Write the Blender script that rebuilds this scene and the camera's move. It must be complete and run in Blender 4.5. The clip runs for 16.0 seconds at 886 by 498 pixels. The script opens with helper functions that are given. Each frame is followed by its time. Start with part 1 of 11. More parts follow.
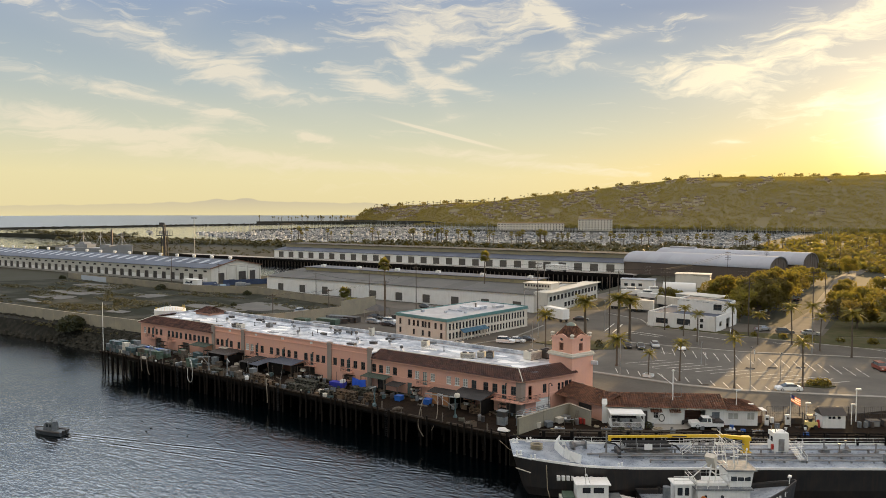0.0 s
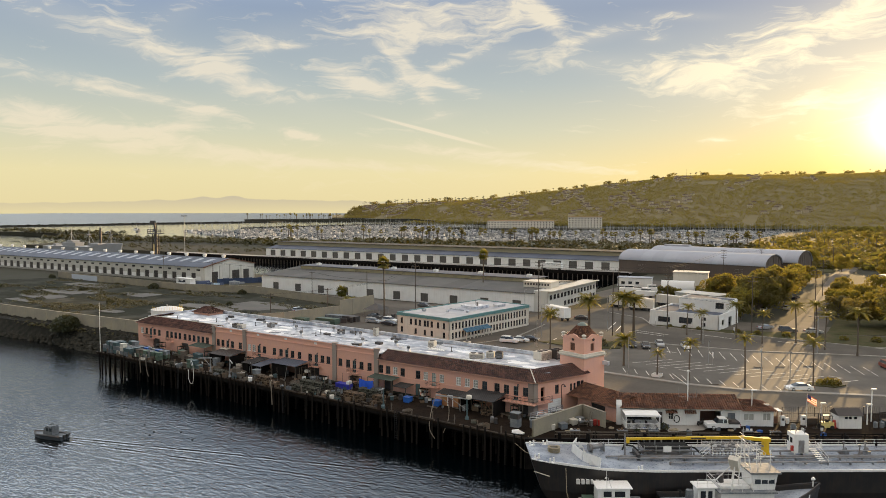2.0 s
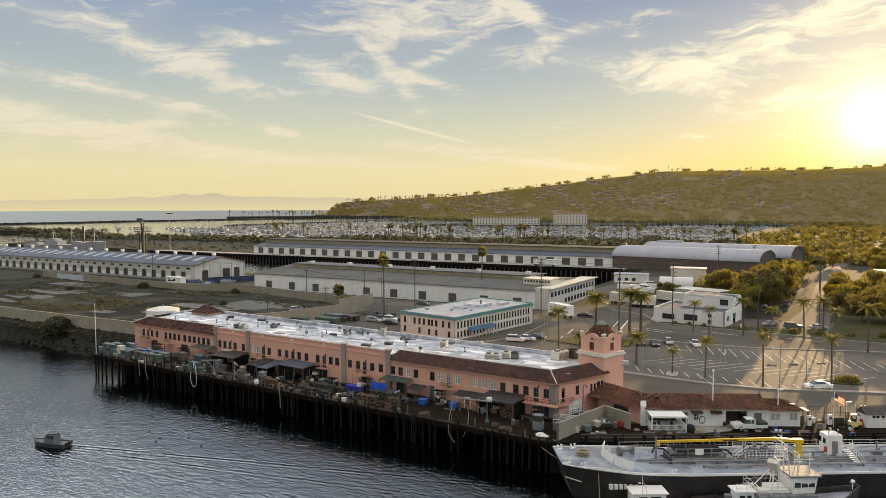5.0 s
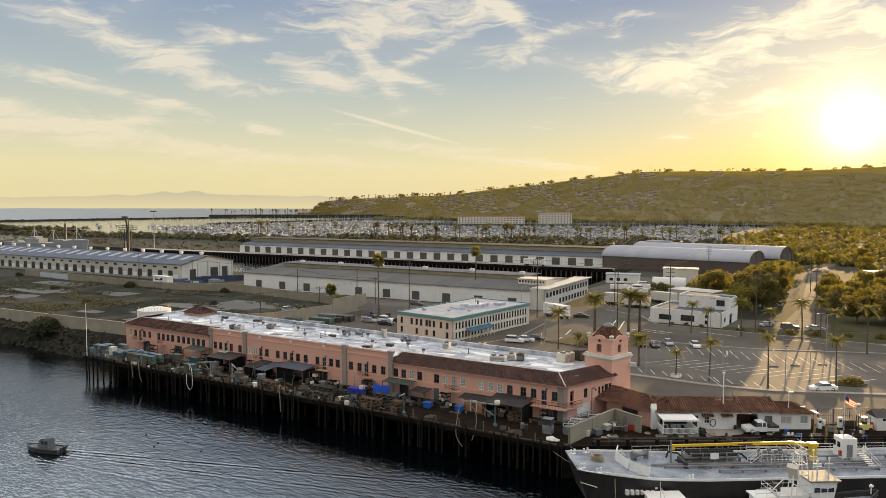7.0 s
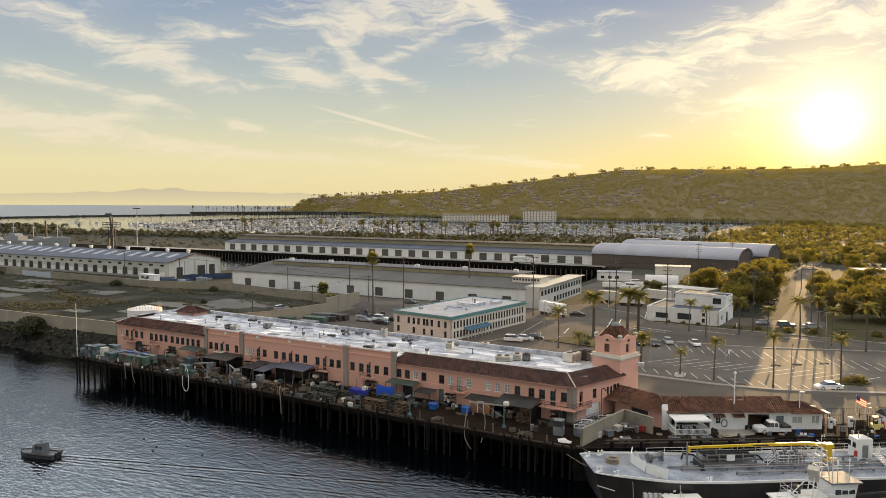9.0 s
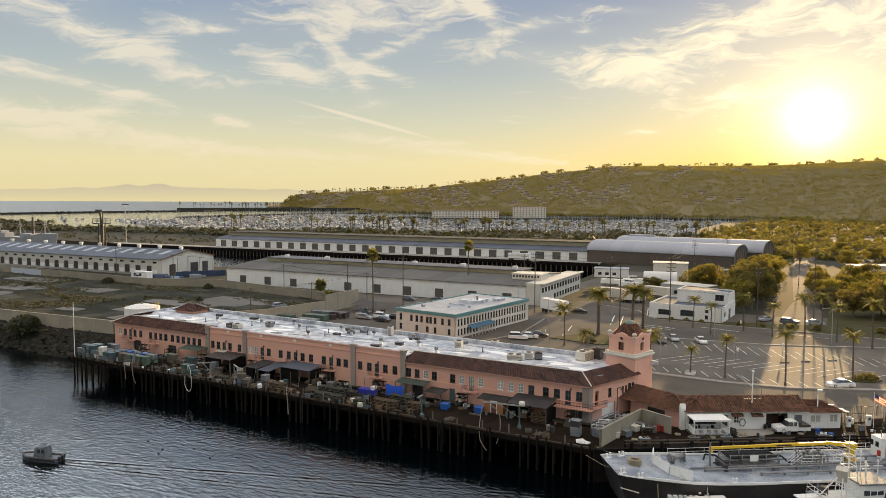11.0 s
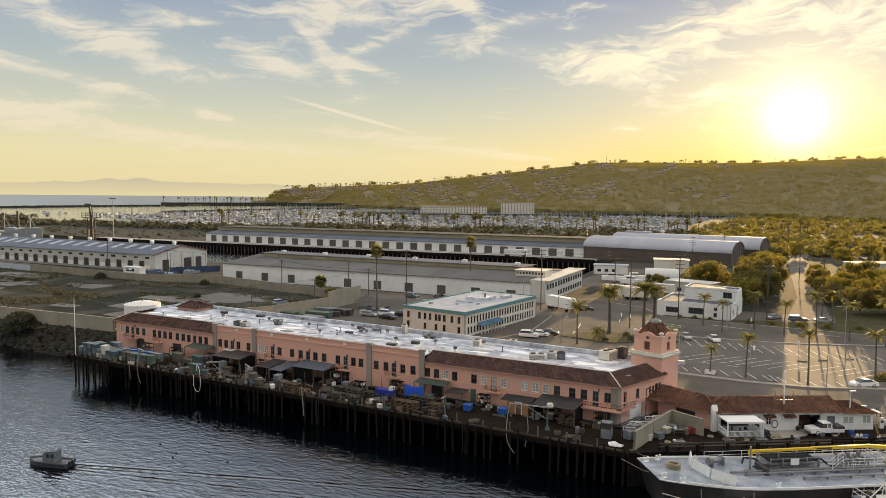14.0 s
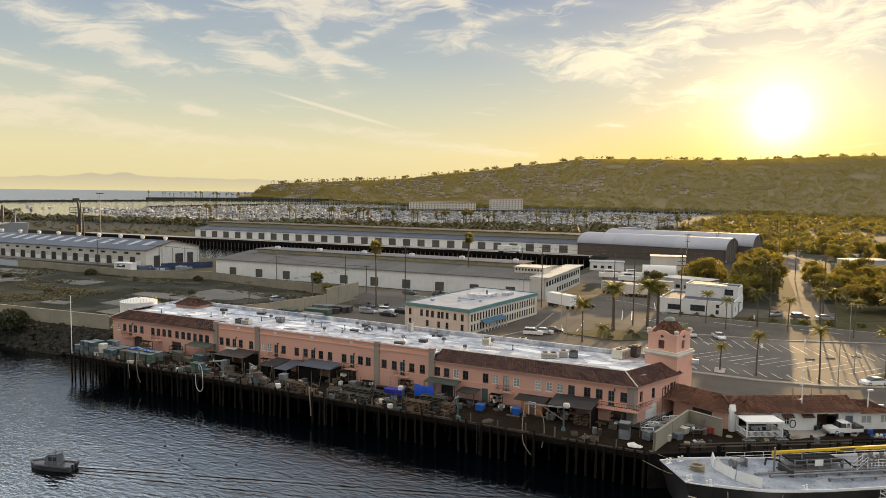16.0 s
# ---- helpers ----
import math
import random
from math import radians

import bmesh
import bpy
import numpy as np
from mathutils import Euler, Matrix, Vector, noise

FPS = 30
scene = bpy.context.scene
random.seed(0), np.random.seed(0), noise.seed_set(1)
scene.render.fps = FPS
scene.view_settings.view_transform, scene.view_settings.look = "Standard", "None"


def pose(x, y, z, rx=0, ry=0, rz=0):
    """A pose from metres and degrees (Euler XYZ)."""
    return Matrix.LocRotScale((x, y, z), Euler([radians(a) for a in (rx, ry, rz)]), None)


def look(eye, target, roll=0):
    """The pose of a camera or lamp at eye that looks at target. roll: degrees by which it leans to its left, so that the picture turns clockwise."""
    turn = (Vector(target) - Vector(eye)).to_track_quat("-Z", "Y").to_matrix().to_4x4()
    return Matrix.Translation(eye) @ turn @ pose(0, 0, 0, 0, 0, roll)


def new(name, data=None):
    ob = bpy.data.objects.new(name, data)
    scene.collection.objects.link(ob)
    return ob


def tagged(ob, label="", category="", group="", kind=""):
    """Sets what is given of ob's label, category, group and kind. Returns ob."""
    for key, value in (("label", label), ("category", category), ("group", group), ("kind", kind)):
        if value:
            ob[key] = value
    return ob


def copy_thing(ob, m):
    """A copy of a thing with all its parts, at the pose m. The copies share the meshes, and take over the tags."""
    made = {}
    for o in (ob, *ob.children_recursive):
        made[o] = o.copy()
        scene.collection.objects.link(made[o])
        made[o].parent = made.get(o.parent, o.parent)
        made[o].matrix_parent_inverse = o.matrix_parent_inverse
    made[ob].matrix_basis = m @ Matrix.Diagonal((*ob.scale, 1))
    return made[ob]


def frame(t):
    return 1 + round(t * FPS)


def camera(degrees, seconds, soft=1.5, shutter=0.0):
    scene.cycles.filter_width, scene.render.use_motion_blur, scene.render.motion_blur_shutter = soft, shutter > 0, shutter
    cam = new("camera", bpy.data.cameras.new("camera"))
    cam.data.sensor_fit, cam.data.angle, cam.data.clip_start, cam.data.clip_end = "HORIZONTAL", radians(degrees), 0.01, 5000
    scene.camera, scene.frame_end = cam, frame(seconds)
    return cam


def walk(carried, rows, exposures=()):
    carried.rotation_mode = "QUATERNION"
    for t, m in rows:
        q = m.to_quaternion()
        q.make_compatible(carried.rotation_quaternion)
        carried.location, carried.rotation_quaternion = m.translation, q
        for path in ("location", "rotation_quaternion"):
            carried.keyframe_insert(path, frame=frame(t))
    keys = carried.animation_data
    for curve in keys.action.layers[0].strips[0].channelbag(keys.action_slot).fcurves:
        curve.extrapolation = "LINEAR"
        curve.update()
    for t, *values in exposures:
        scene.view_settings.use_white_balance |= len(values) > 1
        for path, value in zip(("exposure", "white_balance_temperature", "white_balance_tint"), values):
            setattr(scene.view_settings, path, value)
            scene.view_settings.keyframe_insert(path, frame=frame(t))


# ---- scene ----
cam = camera(63.0, 16.0, 0.65)
PATH = [
    (0, (56.548, -103.077, 33.726), (55.389, -101.451, 33.618), -0.0),
    (0.5, (55.446, -103.249, 33.804), (54.294, -101.618, 33.693), 0.0),
    (1, (54.345, -103.301, 33.793), (53.2, -101.665, 33.682), 0.0),
    (1.5, (53.281, -103.409, 33.827), (52.143, -101.768, 33.715), -0.0),
    (2, (52.197, -103.473, 33.801), (51.066, -101.828, 33.687), -0.0),
    (2.5, (51.073, -103.55, 33.846), (49.947, -101.901, 33.731), -0.1),
    (3, (49.944, -103.507, 33.825), (48.824, -101.854, 33.708), -0.2),
    (3.5, (48.879, -103.49, 33.82), (47.764, -101.833, 33.701), -0.2),
    (4, (47.716, -103.551, 33.777), (46.609, -101.89, 33.656), -0.2),
    (6.5, (42.141, -103.753, 33.859), (41.081, -102.061, 33.734), 0.0),
    (7, (41.003, -103.841, 33.857), (39.954, -102.143, 33.731), 0.1),
    (7.5, (39.88, -103.931, 33.854), (38.842, -102.227, 33.726), 0.2),
    (8, (38.685, -103.887, 33.839), (37.659, -102.175, 33.71), 0.2),
    (8.5, (37.554, -103.89, 33.863), (36.539, -102.172, 33.732), 0.2),
    (9, (36.427, -103.838, 33.843), (35.421, -102.115, 33.71), 0.2),
    (11.5, (30.679, -103.757, 33.796), (29.712, -102.013, 33.65), 0.3),
    (12, (29.507, -103.793, 33.811), (28.549, -102.044, 33.663), 0.4),
    (12.5, (28.434, -103.834, 33.799), (27.483, -102.08, 33.649), 0.4),
    (13, (27.281, -103.82, 33.773), (26.336, -102.064, 33.622), 0.4),
    (13.5, (26.097, -103.755, 33.713), (25.157, -101.997, 33.56), 0.4),
    (14, (24.913, -103.637, 33.651), (23.976, -101.877, 33.496), 0.5),
    (14.5, (23.73, -103.571, 33.598), (22.797, -101.809, 33.441), 0.6),
    (15, (22.586, -103.429, 33.579), (21.66, -101.664, 33.419), 0.6),
    (15.5, (21.389, -103.498, 33.59), (20.474, -101.727, 33.427), 0.7),
    (16, (20.243, -103.372, 33.569), (19.341, -101.595, 33.403), 0.7),
]
walk(cam, [(t, look(eye, target, roll)) for t, eye, target, roll in PATH], [(0, 0.52, 7050, 13)])

# world, sun and light ---------------------------------------------------
SUN_AZ, SUN_EL = 92.3, 5.4
WATER_Z = -4.3


# cirrus: azimuth, elevation, half length, half width, tilt (degrees), strength
CIRRUS_WEST = [
    (151.0, 12.8, 6.9, 1.05, -13, 0.75), (140.0, 9.4, 6.9, 1.13, -15, 0.95), (139.5, 11.8, 3.4, 0.87, 20, 0.7), (144.3, 14.0, 2.4, 0.85, 35, 0.4), (149.8, 8.5, 8.2, 0.61, -9, 1.0), (153.8, 6.1, 5.2, 1.03, -10, 0.7),
    (146.9, 4.7, 12.8, 1.5, -9, 0.85), (144.3, 6.0, 2.8, 0.64, 32, 0.55), (133.6, 3.5, 10.1, 0.45, -4, 0.9), (136.8, 12.1, 1.55, 0.26, 3, 0.85), (135.3, 5.5, 2.6, 0.36, -13, 0.95), (144.5, 7.6, 2.8, 0.3, -8, 0.85)]
CIRRUS_MID = [
    (125.2, 14.1, 8.3, 2.15, 8, 1.05), (131.2, 9.5, 2.75, 0.89, -16, 0.95), (127.6, 11.0, 2.7, 0.45, -40, 0.8), (126.3, 9.1, 2.7, 0.72, -50, 0.75), (124.6, 10.8, 3.4, 0.49, 20, 0.8), (124.1, 9.4, 3.1, 0.45, -14, 0.8),
    (127.4, 13.1, 0.7, 1.34, 0, 0.5), (116.7, 14.5, 2.4, 0.71, -42, 0.95), (112.8, 12.9, 3.3, 0.57, 9, 1.0), (108.5, 12.5, 1.0, 0.34, 0, 0.6), (113.5, 11.0, 9.0, 0.7, -6, 0.75), (119.7, 3.7, 10.2, 0.4, -6, 0.95),
    (121.2, 4.4, 5.8, 0.3, -4, 0.85), (124.8, 7.1, 1.8, 0.31, 10, 0.85)]
CIRRUS_SUN = [
    (105.7, 9.2, 4.6, 1.43, -8, 0.85), (100.1, 10.9, 6.2, 2.0, 10, 0.6), (106.3, 13.9, 2.8, 0.3, -6, 0.6), (104.0, 5.0, 1.2, 0.33, 0, 0.9), (97.2, 7.1, 4.2, 0.87, 4, 0.6), (95.6, 13.2, 3.0, 1.3, 20, 0.6), (88.0, 12.0, 7.0, 2.4, 0, 0.45)]
# mostly out of view; the first row was added to brighten the water
CIRRUS_HIGH = [(156.0, 22.0, 15.0, 5.0, -6, 0.45), (80.0, 12.0, 12.0, 4.0, 0, 0.6), (120.0, 34.0, 40.0, 9.0, 12, 0.5), (30.0, 18.0, 40.0, 7.0, 8, 0.5), (-60.0, 25.0, 60.0, 12.0, 8, 0.5)]
SKY_STRENGTH = 1.0


def nodes_of(tree):
    N, L = tree.nodes, tree.links

    def n(kind, ins={}, op="", dims="", blend=""):
        nd = N.new(kind)
        if op:
            nd.operation = op
        if dims:
            nd.noise_dimensions = dims
        if blend:
            nd.data_type, nd.blend_type = "RGBA", blend
        for k, v in ins.items():
            s = nd.inputs[k]
            if isinstance(v, bpy.types.NodeSocket):
                L.new(v, s)
            else:
                s.default_value = v
        return nd

    def m(op, a, b=None, c=None, clamp=False):
        nd = N.new("ShaderNodeMath")
        nd.operation, nd.use_clamp = op, clamp
        for i, v in enumerate((a, b, c)):
            if v is None:
                continue
            if isinstance(v, bpy.types.NodeSocket):
                L.new(v, nd.inputs[i])
            else:
                nd.inputs[i].default_value = v
        return nd.outputs[0]

    def mix(f, a, b, blend="MIX"):
        nd = N.new("ShaderNodeMix")
        nd.data_type, nd.blend_type, nd.clamp_factor = "RGBA", blend, True
        for i, v in ((0, f), (6, a), (7, b)):
            if isinstance(v, bpy.types.NodeSocket):
                L.new(v, nd.inputs[i])
            else:
                nd.inputs[i].default_value = v if i == 0 else (*v, 1)[:4]
        return nd.outputs[2]

    def ramp(f, stops, ease="LINEAR"):
        nd = N.new("ShaderNodeValToRGB")
        nd.color_ramp.interpolation = ease
        el = nd.color_ramp.elements
        while len(el) < len(stops):
            el.new(0.5)
        for e, (p, c) in zip(el, stops):
            e.position = p
            e.color = (*c, 1) if isinstance(c, tuple) else (c, c, c, 1)
        L.new(f, nd.inputs[0])
        return nd.outputs[0]

    return n, m, mix, ramp, L


def make_world():
    w = bpy.data.worlds.new("evening_sky")
    scene.world = w
    w.use_nodes = True
    w.node_tree.nodes.clear()
    n, m, mix, ramp, L = nodes_of(w.node_tree)
    d = n("ShaderNodeTexCoord").outputs["Generated"]
    xyz = n("ShaderNodeSeparateXYZ", ins={0: d})
    x, y, z = xyz.outputs
    az = m("MULTIPLY", m("ARCTAN2", y, x), 57.2958)          # degrees, counter-clockwise from +x
    el = m("MULTIPLY", m("ARCSINE", z), 57.2958)
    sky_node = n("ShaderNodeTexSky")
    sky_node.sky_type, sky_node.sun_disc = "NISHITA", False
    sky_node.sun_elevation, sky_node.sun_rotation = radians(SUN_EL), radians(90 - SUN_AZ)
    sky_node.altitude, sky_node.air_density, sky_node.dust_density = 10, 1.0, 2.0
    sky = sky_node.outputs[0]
    # evening gradient from the horizon up; unseen upper stops brightened as fill
    grad = ramp(m("DIVIDE", m("MAXIMUM", el, 0.0), 45.0),
                [(0.0, (0.56, 0.51, 0.30)), (0.06, (0.565, 0.535, 0.33)), (0.13, (0.43, 0.465, 0.38)), (0.21, (0.30, 0.37, 0.395)),
                 (0.33, (0.18, 0.25, 0.36)), (0.5, (0.27, 0.37, 0.50)), (0.68, (0.50, 0.62, 0.74)), (1.0, (0.68, 0.63, 0.58))], "LINEAR")
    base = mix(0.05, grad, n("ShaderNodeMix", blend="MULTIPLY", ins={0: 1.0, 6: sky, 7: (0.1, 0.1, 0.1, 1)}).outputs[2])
    # the glow round the low sun
    sx = [math.cos(radians(SUN_EL)) * math.cos(radians(SUN_AZ)), math.cos(radians(SUN_EL)) * math.sin(radians(SUN_AZ)), math.sin(radians(SUN_EL))]
    dot = n("ShaderNodeVectorMath", op="DOT_PRODUCT", ins={0: d, 1: sx}).outputs["Value"]
    ang = m("MULTIPLY", m("ARCCOSINE", m("MINIMUM", dot, 1.0)), 57.2958)

    def bell(v, width):
        q = m("DIVIDE", v, width)
        return m("EXPONENT", m("MULTIPLY", m("MULTIPLY", q, q), -1.0))

    low = bell(el, 4.6)
    gold = m("MULTIPLY", bell(m("SUBTRACT", az, SUN_AZ), 16.0), low)
    base = mix(m("MULTIPLY", gold, 0.9, clamp=True), base, (0.66, 0.49, 0.085))
    wide = m("MULTIPLY", bell(ang, 7.0), 0.12)
    base = mix(wide, base, (0.95, 0.72, 0.26))

    # clouds: long gaussians of azimuth, elevation, half length, half width, tilt (degrees) and strength
    def blob(a0, e0, la, lb, tilt, s):
        c, si = math.cos(radians(tilt)), math.sin(radians(tilt))
        dx, dy = m("SUBTRACT", a0, az), m("SUBTRACT", el, e0)
        p = m("DIVIDE", m("ADD", m("MULTIPLY", dx, c), m("MULTIPLY", dy, si)), la)
        q = m("DIVIDE", m("SUBTRACT", m("MULTIPLY", dy, c), m("MULTIPLY", dx, si)), lb)
        return m("MULTIPLY", m("EXPONENT", m("MULTIPLY", m("ADD", m("MULTIPLY", p, p), m("MULTIPLY", q, q)), -1.0)), s)

    total = None
    for row in CIRRUS_WEST + CIRRUS_MID + CIRRUS_SUN + CIRRUS_HIGH:
        b = blob(*row)
        total = b if total is None else m("ADD", total, b)
    up = m("MAXIMUM", z, 0.03)
    flow = n("ShaderNodeCombineXYZ", ins={0: m("MULTIPLY", az, 0.1), 1: m("MULTIPLY", el, 0.16), 2: 0.0}).outputs[0]
    bend = n("ShaderNodeTexNoise", ins={"Vector": flow, "Scale": 1.6, "Detail": 3.0}).outputs[1]
    bent = n("ShaderNodeVectorMath", op="MULTIPLY_ADD", ins={0: bend, 1: (0.8, 0.55, 0.0), 2: flow}).outputs[0]

    def strands(turn, sx, sy, scale, detail, rough, twist):
        v = n("ShaderNodeMapping", ins={"Vector": bent, "Rotation": (0, 0, radians(turn)), "Scale": (sx, sy, 1.0)}).outputs[0]
        return n("ShaderNodeTexNoise", ins={"Vector": v, "Scale": scale, "Detail": detail, "Roughness": rough, "Distortion": twist}).outputs[0]

    puffs = strands(14, 0.8, 1.5, 2.4, 8.0, 0.58, 0.5)
    combed = strands(24, 0.4, 1.8, 4.0, 8.0, 0.6, 0.6)
    combed2 = strands(-24, 0.5, 1.9, 5.0, 8.0, 0.6, 0.5)
    curds = strands(35, 1.3, 1.7, 9.0, 6.0, 0.6, 0.3)
    fine = strands(18, 0.8, 3.0, 9.0, 7.0, 0.65, 0.5)
    body = m("ADD", m("ADD", m("MULTIPLY", puffs, 0.40), m("MULTIPLY", combed, 0.34)), m("ADD", m("MULTIPLY", combed2, 0.24), m("MULTIPLY", fine, 0.16)))
    some = m("MINIMUM", total, 1.1)
    dens = m("ADD", m("MULTIPLY", some, 0.92), m("MULTIPLY", m("SUBTRACT", body, 0.57), 5.6))
    dens = m("MULTIPLY", m("SUBTRACT", dens, 0.36), 1.1, clamp=True)
    dens = m("MULTIPLY", dens, m("ADD", 0.55, m("MULTIPLY", curds, 0.85)), clamp=True)
    veil = m("MULTIPLY", m("MULTIPLY", some, 0.34), body)
    dens = m("ADD", dens, veil, clamp=True)
    # a vapour trail
    trail = blob(125.2, 5.88, 3.4, 0.1, -14.5, 2.6)
    trail = m("MULTIPLY", trail, m("ADD", 0.55, fine), clamp=True)
    dens = m("MAXIMUM", dens, m("MULTIPLY", trail, 1.0))
    warm = m("MULTIPLY", bell(ang, 18.0), 1.0, clamp=True)
    cloud = mix(warm, mix(bell(el, 5.5), (0.535, 0.525, 0.46), (0.60, 0.545, 0.35)), (0.90, 0.81, 0.57))
    base = mix(m("MULTIPLY", dens, 0.92), base, cloud)
    core = m("ADD", m("MULTIPLY", m("EXPONENT", m("MULTIPLY", ang, -0.8)), 3.0), m("MULTIPLY", m("EXPONENT", m("MULTIPLY", ang, -0.30)), 0.34))
    glow = n("ShaderNodeMix", blend="ADD", ins={6: base, 7: (1.0, 0.82, 0.45, 1), 0: core})
    glow.clamp_factor = False
    base = glow.outputs[2]
    # added light: an unseen high band brightens the water, the sky behind gives fill
    unseen_lift = m("MULTIPLY", bell(m("SUBTRACT", ang, 70.0), 22.0), bell(m("SUBTRACT", el, 28.5), 7.0))
    behind = m("MULTIPLY", m("SUBTRACT", ang, 85.0), 0.016, clamp=True)
    gain = m("ADD", m("ADD", 1.0, m("MULTIPLY", behind, 0.25)), m("MULTIPLY", unseen_lift, 6.5))
    base = mix(1.0, base, n("ShaderNodeCombineXYZ", ins={0: gain, 1: gain, 2: gain}).outputs[0], "MULTIPLY")
    # a hazy island far out at sea
    ridge = n("ShaderNodeTexNoise", dims="1D", ins={"W": m("MULTIPLY", az, 0.55), "Scale": 1.0, "Detail": 5.0, "Roughness": 0.5}).outputs[0]
    top = m("ADD", m("MULTIPLY", m("SUBTRACT", ridge, 0.5), 0.22), m("ADD", 0.32, m("MULTIPLY", m("SUBTRACT", 157.0, az), 0.006)))
    for peak, width, height in ((141.0, 9.0, 0.26), (142.9, 0.75, 0.24), (140.7, 1.0, 0.24)):
        top = m("ADD", top, m("MULTIPLY", bell(m("SUBTRACT", az, peak), width), height))
    isle = m("MULTIPLY", m("SUBTRACT", top, el), 14.0, clamp=True)
    isle = m("MULTIPLY", isle, m("ADD", 0.25, m("MULTIPLY", el, 0.5), clamp=True))
    base = mix(isle, base, (0.33, 0.31, 0.27))
    bg = n("ShaderNodeBackground", ins={"Color": base, "Strength": SKY_STRENGTH})
    n("ShaderNodeOutputWorld", ins={"Surface": bg.outputs[0]})


make_world()
sun = new("sun", bpy.data.lights.new("sun", "SUN"))
sun.data.energy, sun.data.angle, sun.data.color = 5.0, radians(0.6), (1.0, 0.70, 0.34)
sun.matrix_world = look((0, 0, 0), (-math.cos(radians(SUN_EL)) * math.cos(radians(SUN_AZ)),
                                   -math.cos(radians(SUN_EL)) * math.sin(radians(SUN_AZ)), -math.sin(radians(SUN_EL))))
sun.location = (0, 300, 120)


# mesh building ----------------------------------------------------------
class M:
    """Collects vertices and faces; flush() makes one mesh object."""

    def __init__(self):
        self.v, self.f = [], []

    def poly(self, pts):
        i = len(self.v)
        self.v += [tuple(p) for p in pts]
        self.f.append(tuple(range(i, i + len(pts))))
        return self

    def box(self, x0, x1, y0, y1, z0, z1, m=None):
        c = [(x, y, z) for z in (z0, z1) for x, y in ((x0, y0), (x1, y0), (x1, y1), (x0, y1))]
        if m is not None:
            c = [tuple(m @ Vector(p)) for p in c]
        i = len(self.v)
        self.v += c
        self.f += [tuple(i + k for k in q) for q in ((3, 2, 1, 0), (4, 5, 6, 7), (0, 1, 5, 4), (1, 2, 6, 5), (2, 3, 7, 6), (3, 0, 4, 7))]
        return self

    def cbox(self, cx, cy, cz, sx, sy, sz, m=None):
        return self.box(cx - sx / 2, cx + sx / 2, cy - sy / 2, cy + sy / 2, cz - sz / 2, cz + sz / 2, m)

    def prism(self, pts, z0, z1, top=True, bottom=True):
        i, k = len(self.v), len(pts)
        za = z0 if callable(z0) else (lambda x, y: z0)
        zb = z1 if callable(z1) else (lambda x, y: z1)
        self.v += [(x, y, za(x, y)) for x, y in pts] + [(x, y, zb(x, y)) for x, y in pts]
        self.f += [(i + j, i + (j + 1) % k, i + k + (j + 1) % k, i + k + j) for j in range(k)]
        if top:
            self.f.append(tuple(i + k + j for j in range(k)))
        if bottom:
            self.f.append(tuple(i + j for j in reversed(range(k))))
        return self

    def extrude(self, profile, p0, p1, up=(0, 0, 1), caps=True):
        """profile: (side, up) pairs swept from p0 to p1."""
        p0, p1, up = Vector(p0), Vector(p1), Vector(up)
        d = (p1 - p0).normalized()
        side = d.cross(up).normalized()
        up = side.cross(d)
        i, k = len(self.v), len(profile)
        for p in (p0, p1):
            self.v += [tuple(p + side * a + up * b) for a, b in profile]
        self.f += [(i + j, i + (j + 1) % k, i + k + (j + 1) % k, i + k + j) for j in range(k)]
        if caps:
            self.f += [tuple(i + j for j in reversed(range(k))), tuple(i + k + j for j in range(k))]
        return self

    def cyl(self, p0, p1, r0, r1=None, n=8, caps=True):
        r1 = r0 if r1 is None else r1
        p0, p1 = Vector(p0), Vector(p1)
        d = (p1 - p0).normalized()
        a = d.orthogonal().normalized()
        b = d.cross(a)
        i = len(self.v)
        for p, r in ((p0, r0), (p1, r1)):
            self.v += [tuple(p + (a * math.cos(t) + b * math.sin(t)) * r) for t in (2 * math.pi * j / n for j in range(n))]
        self.f += [(i + j, i + (j + 1) % n, i + n + (j + 1) % n, i + n + j) for j in range(n)]
        if caps:
            self.f += [tuple(i + j for j in reversed(range(n))), tuple(i + n + j for j in range(n))]
        return self

    def tube(self, pts, r, n=6):
        for p, q in zip(pts, pts[1:]):
            self.cyl(p, q, r, r, n)
        return self

    def lathe(self, prof, n=16, at=(0, 0, 0)):
        i, k = len(self.v), len(prof)
        ax, ay, az = at
        for j in range(n):
            t = 2 * math.pi * j / n
            self.v += [(ax + r * math.cos(t), ay + r * math.sin(t), az + z) for r, z in prof]
        for j in range(n):
            a, b = i + j * k, i + ((j + 1) % n) * k
            self.f += [(a + q, b + q, b + q + 1, a + q + 1) for q in range(k - 1)]
        return self

    def rock(self, c, r, rng, squash=0.7):
        i = len(self.v)
        t = (1 + 5 ** 0.5) / 2
        ico = [(-1, t, 0), (1, t, 0), (-1, -t, 0), (1, -t, 0), (0, -1, t), (0, 1, t), (0, -1, -t), (0, 1, -t), (t, 0, -1), (t, 0, 1), (-t, 0, -1), (-t, 0, 1)]
        for p in ico:
            s = r / 1.9 * rng.uniform(0.7, 1.25)
            self.v.append((c[0] + p[0] * s, c[1] + p[1] * s, c[2] + p[2] * s * squash))
        self.f += [tuple(i + k for k in q) for q in ((0, 11, 5), (0, 5, 1), (0, 1, 7), (0, 7, 10), (0, 10, 11), (1, 5, 9), (5, 11, 4), (11, 10, 2), (10, 7, 6),
                   (7, 1, 8), (3, 9, 4), (3, 4, 2), (3, 2, 6), (3, 6, 8), (3, 8, 9), (4, 9, 5), (2, 4, 11), (6, 2, 10), (8, 6, 7), (9, 8, 1))]
        return self

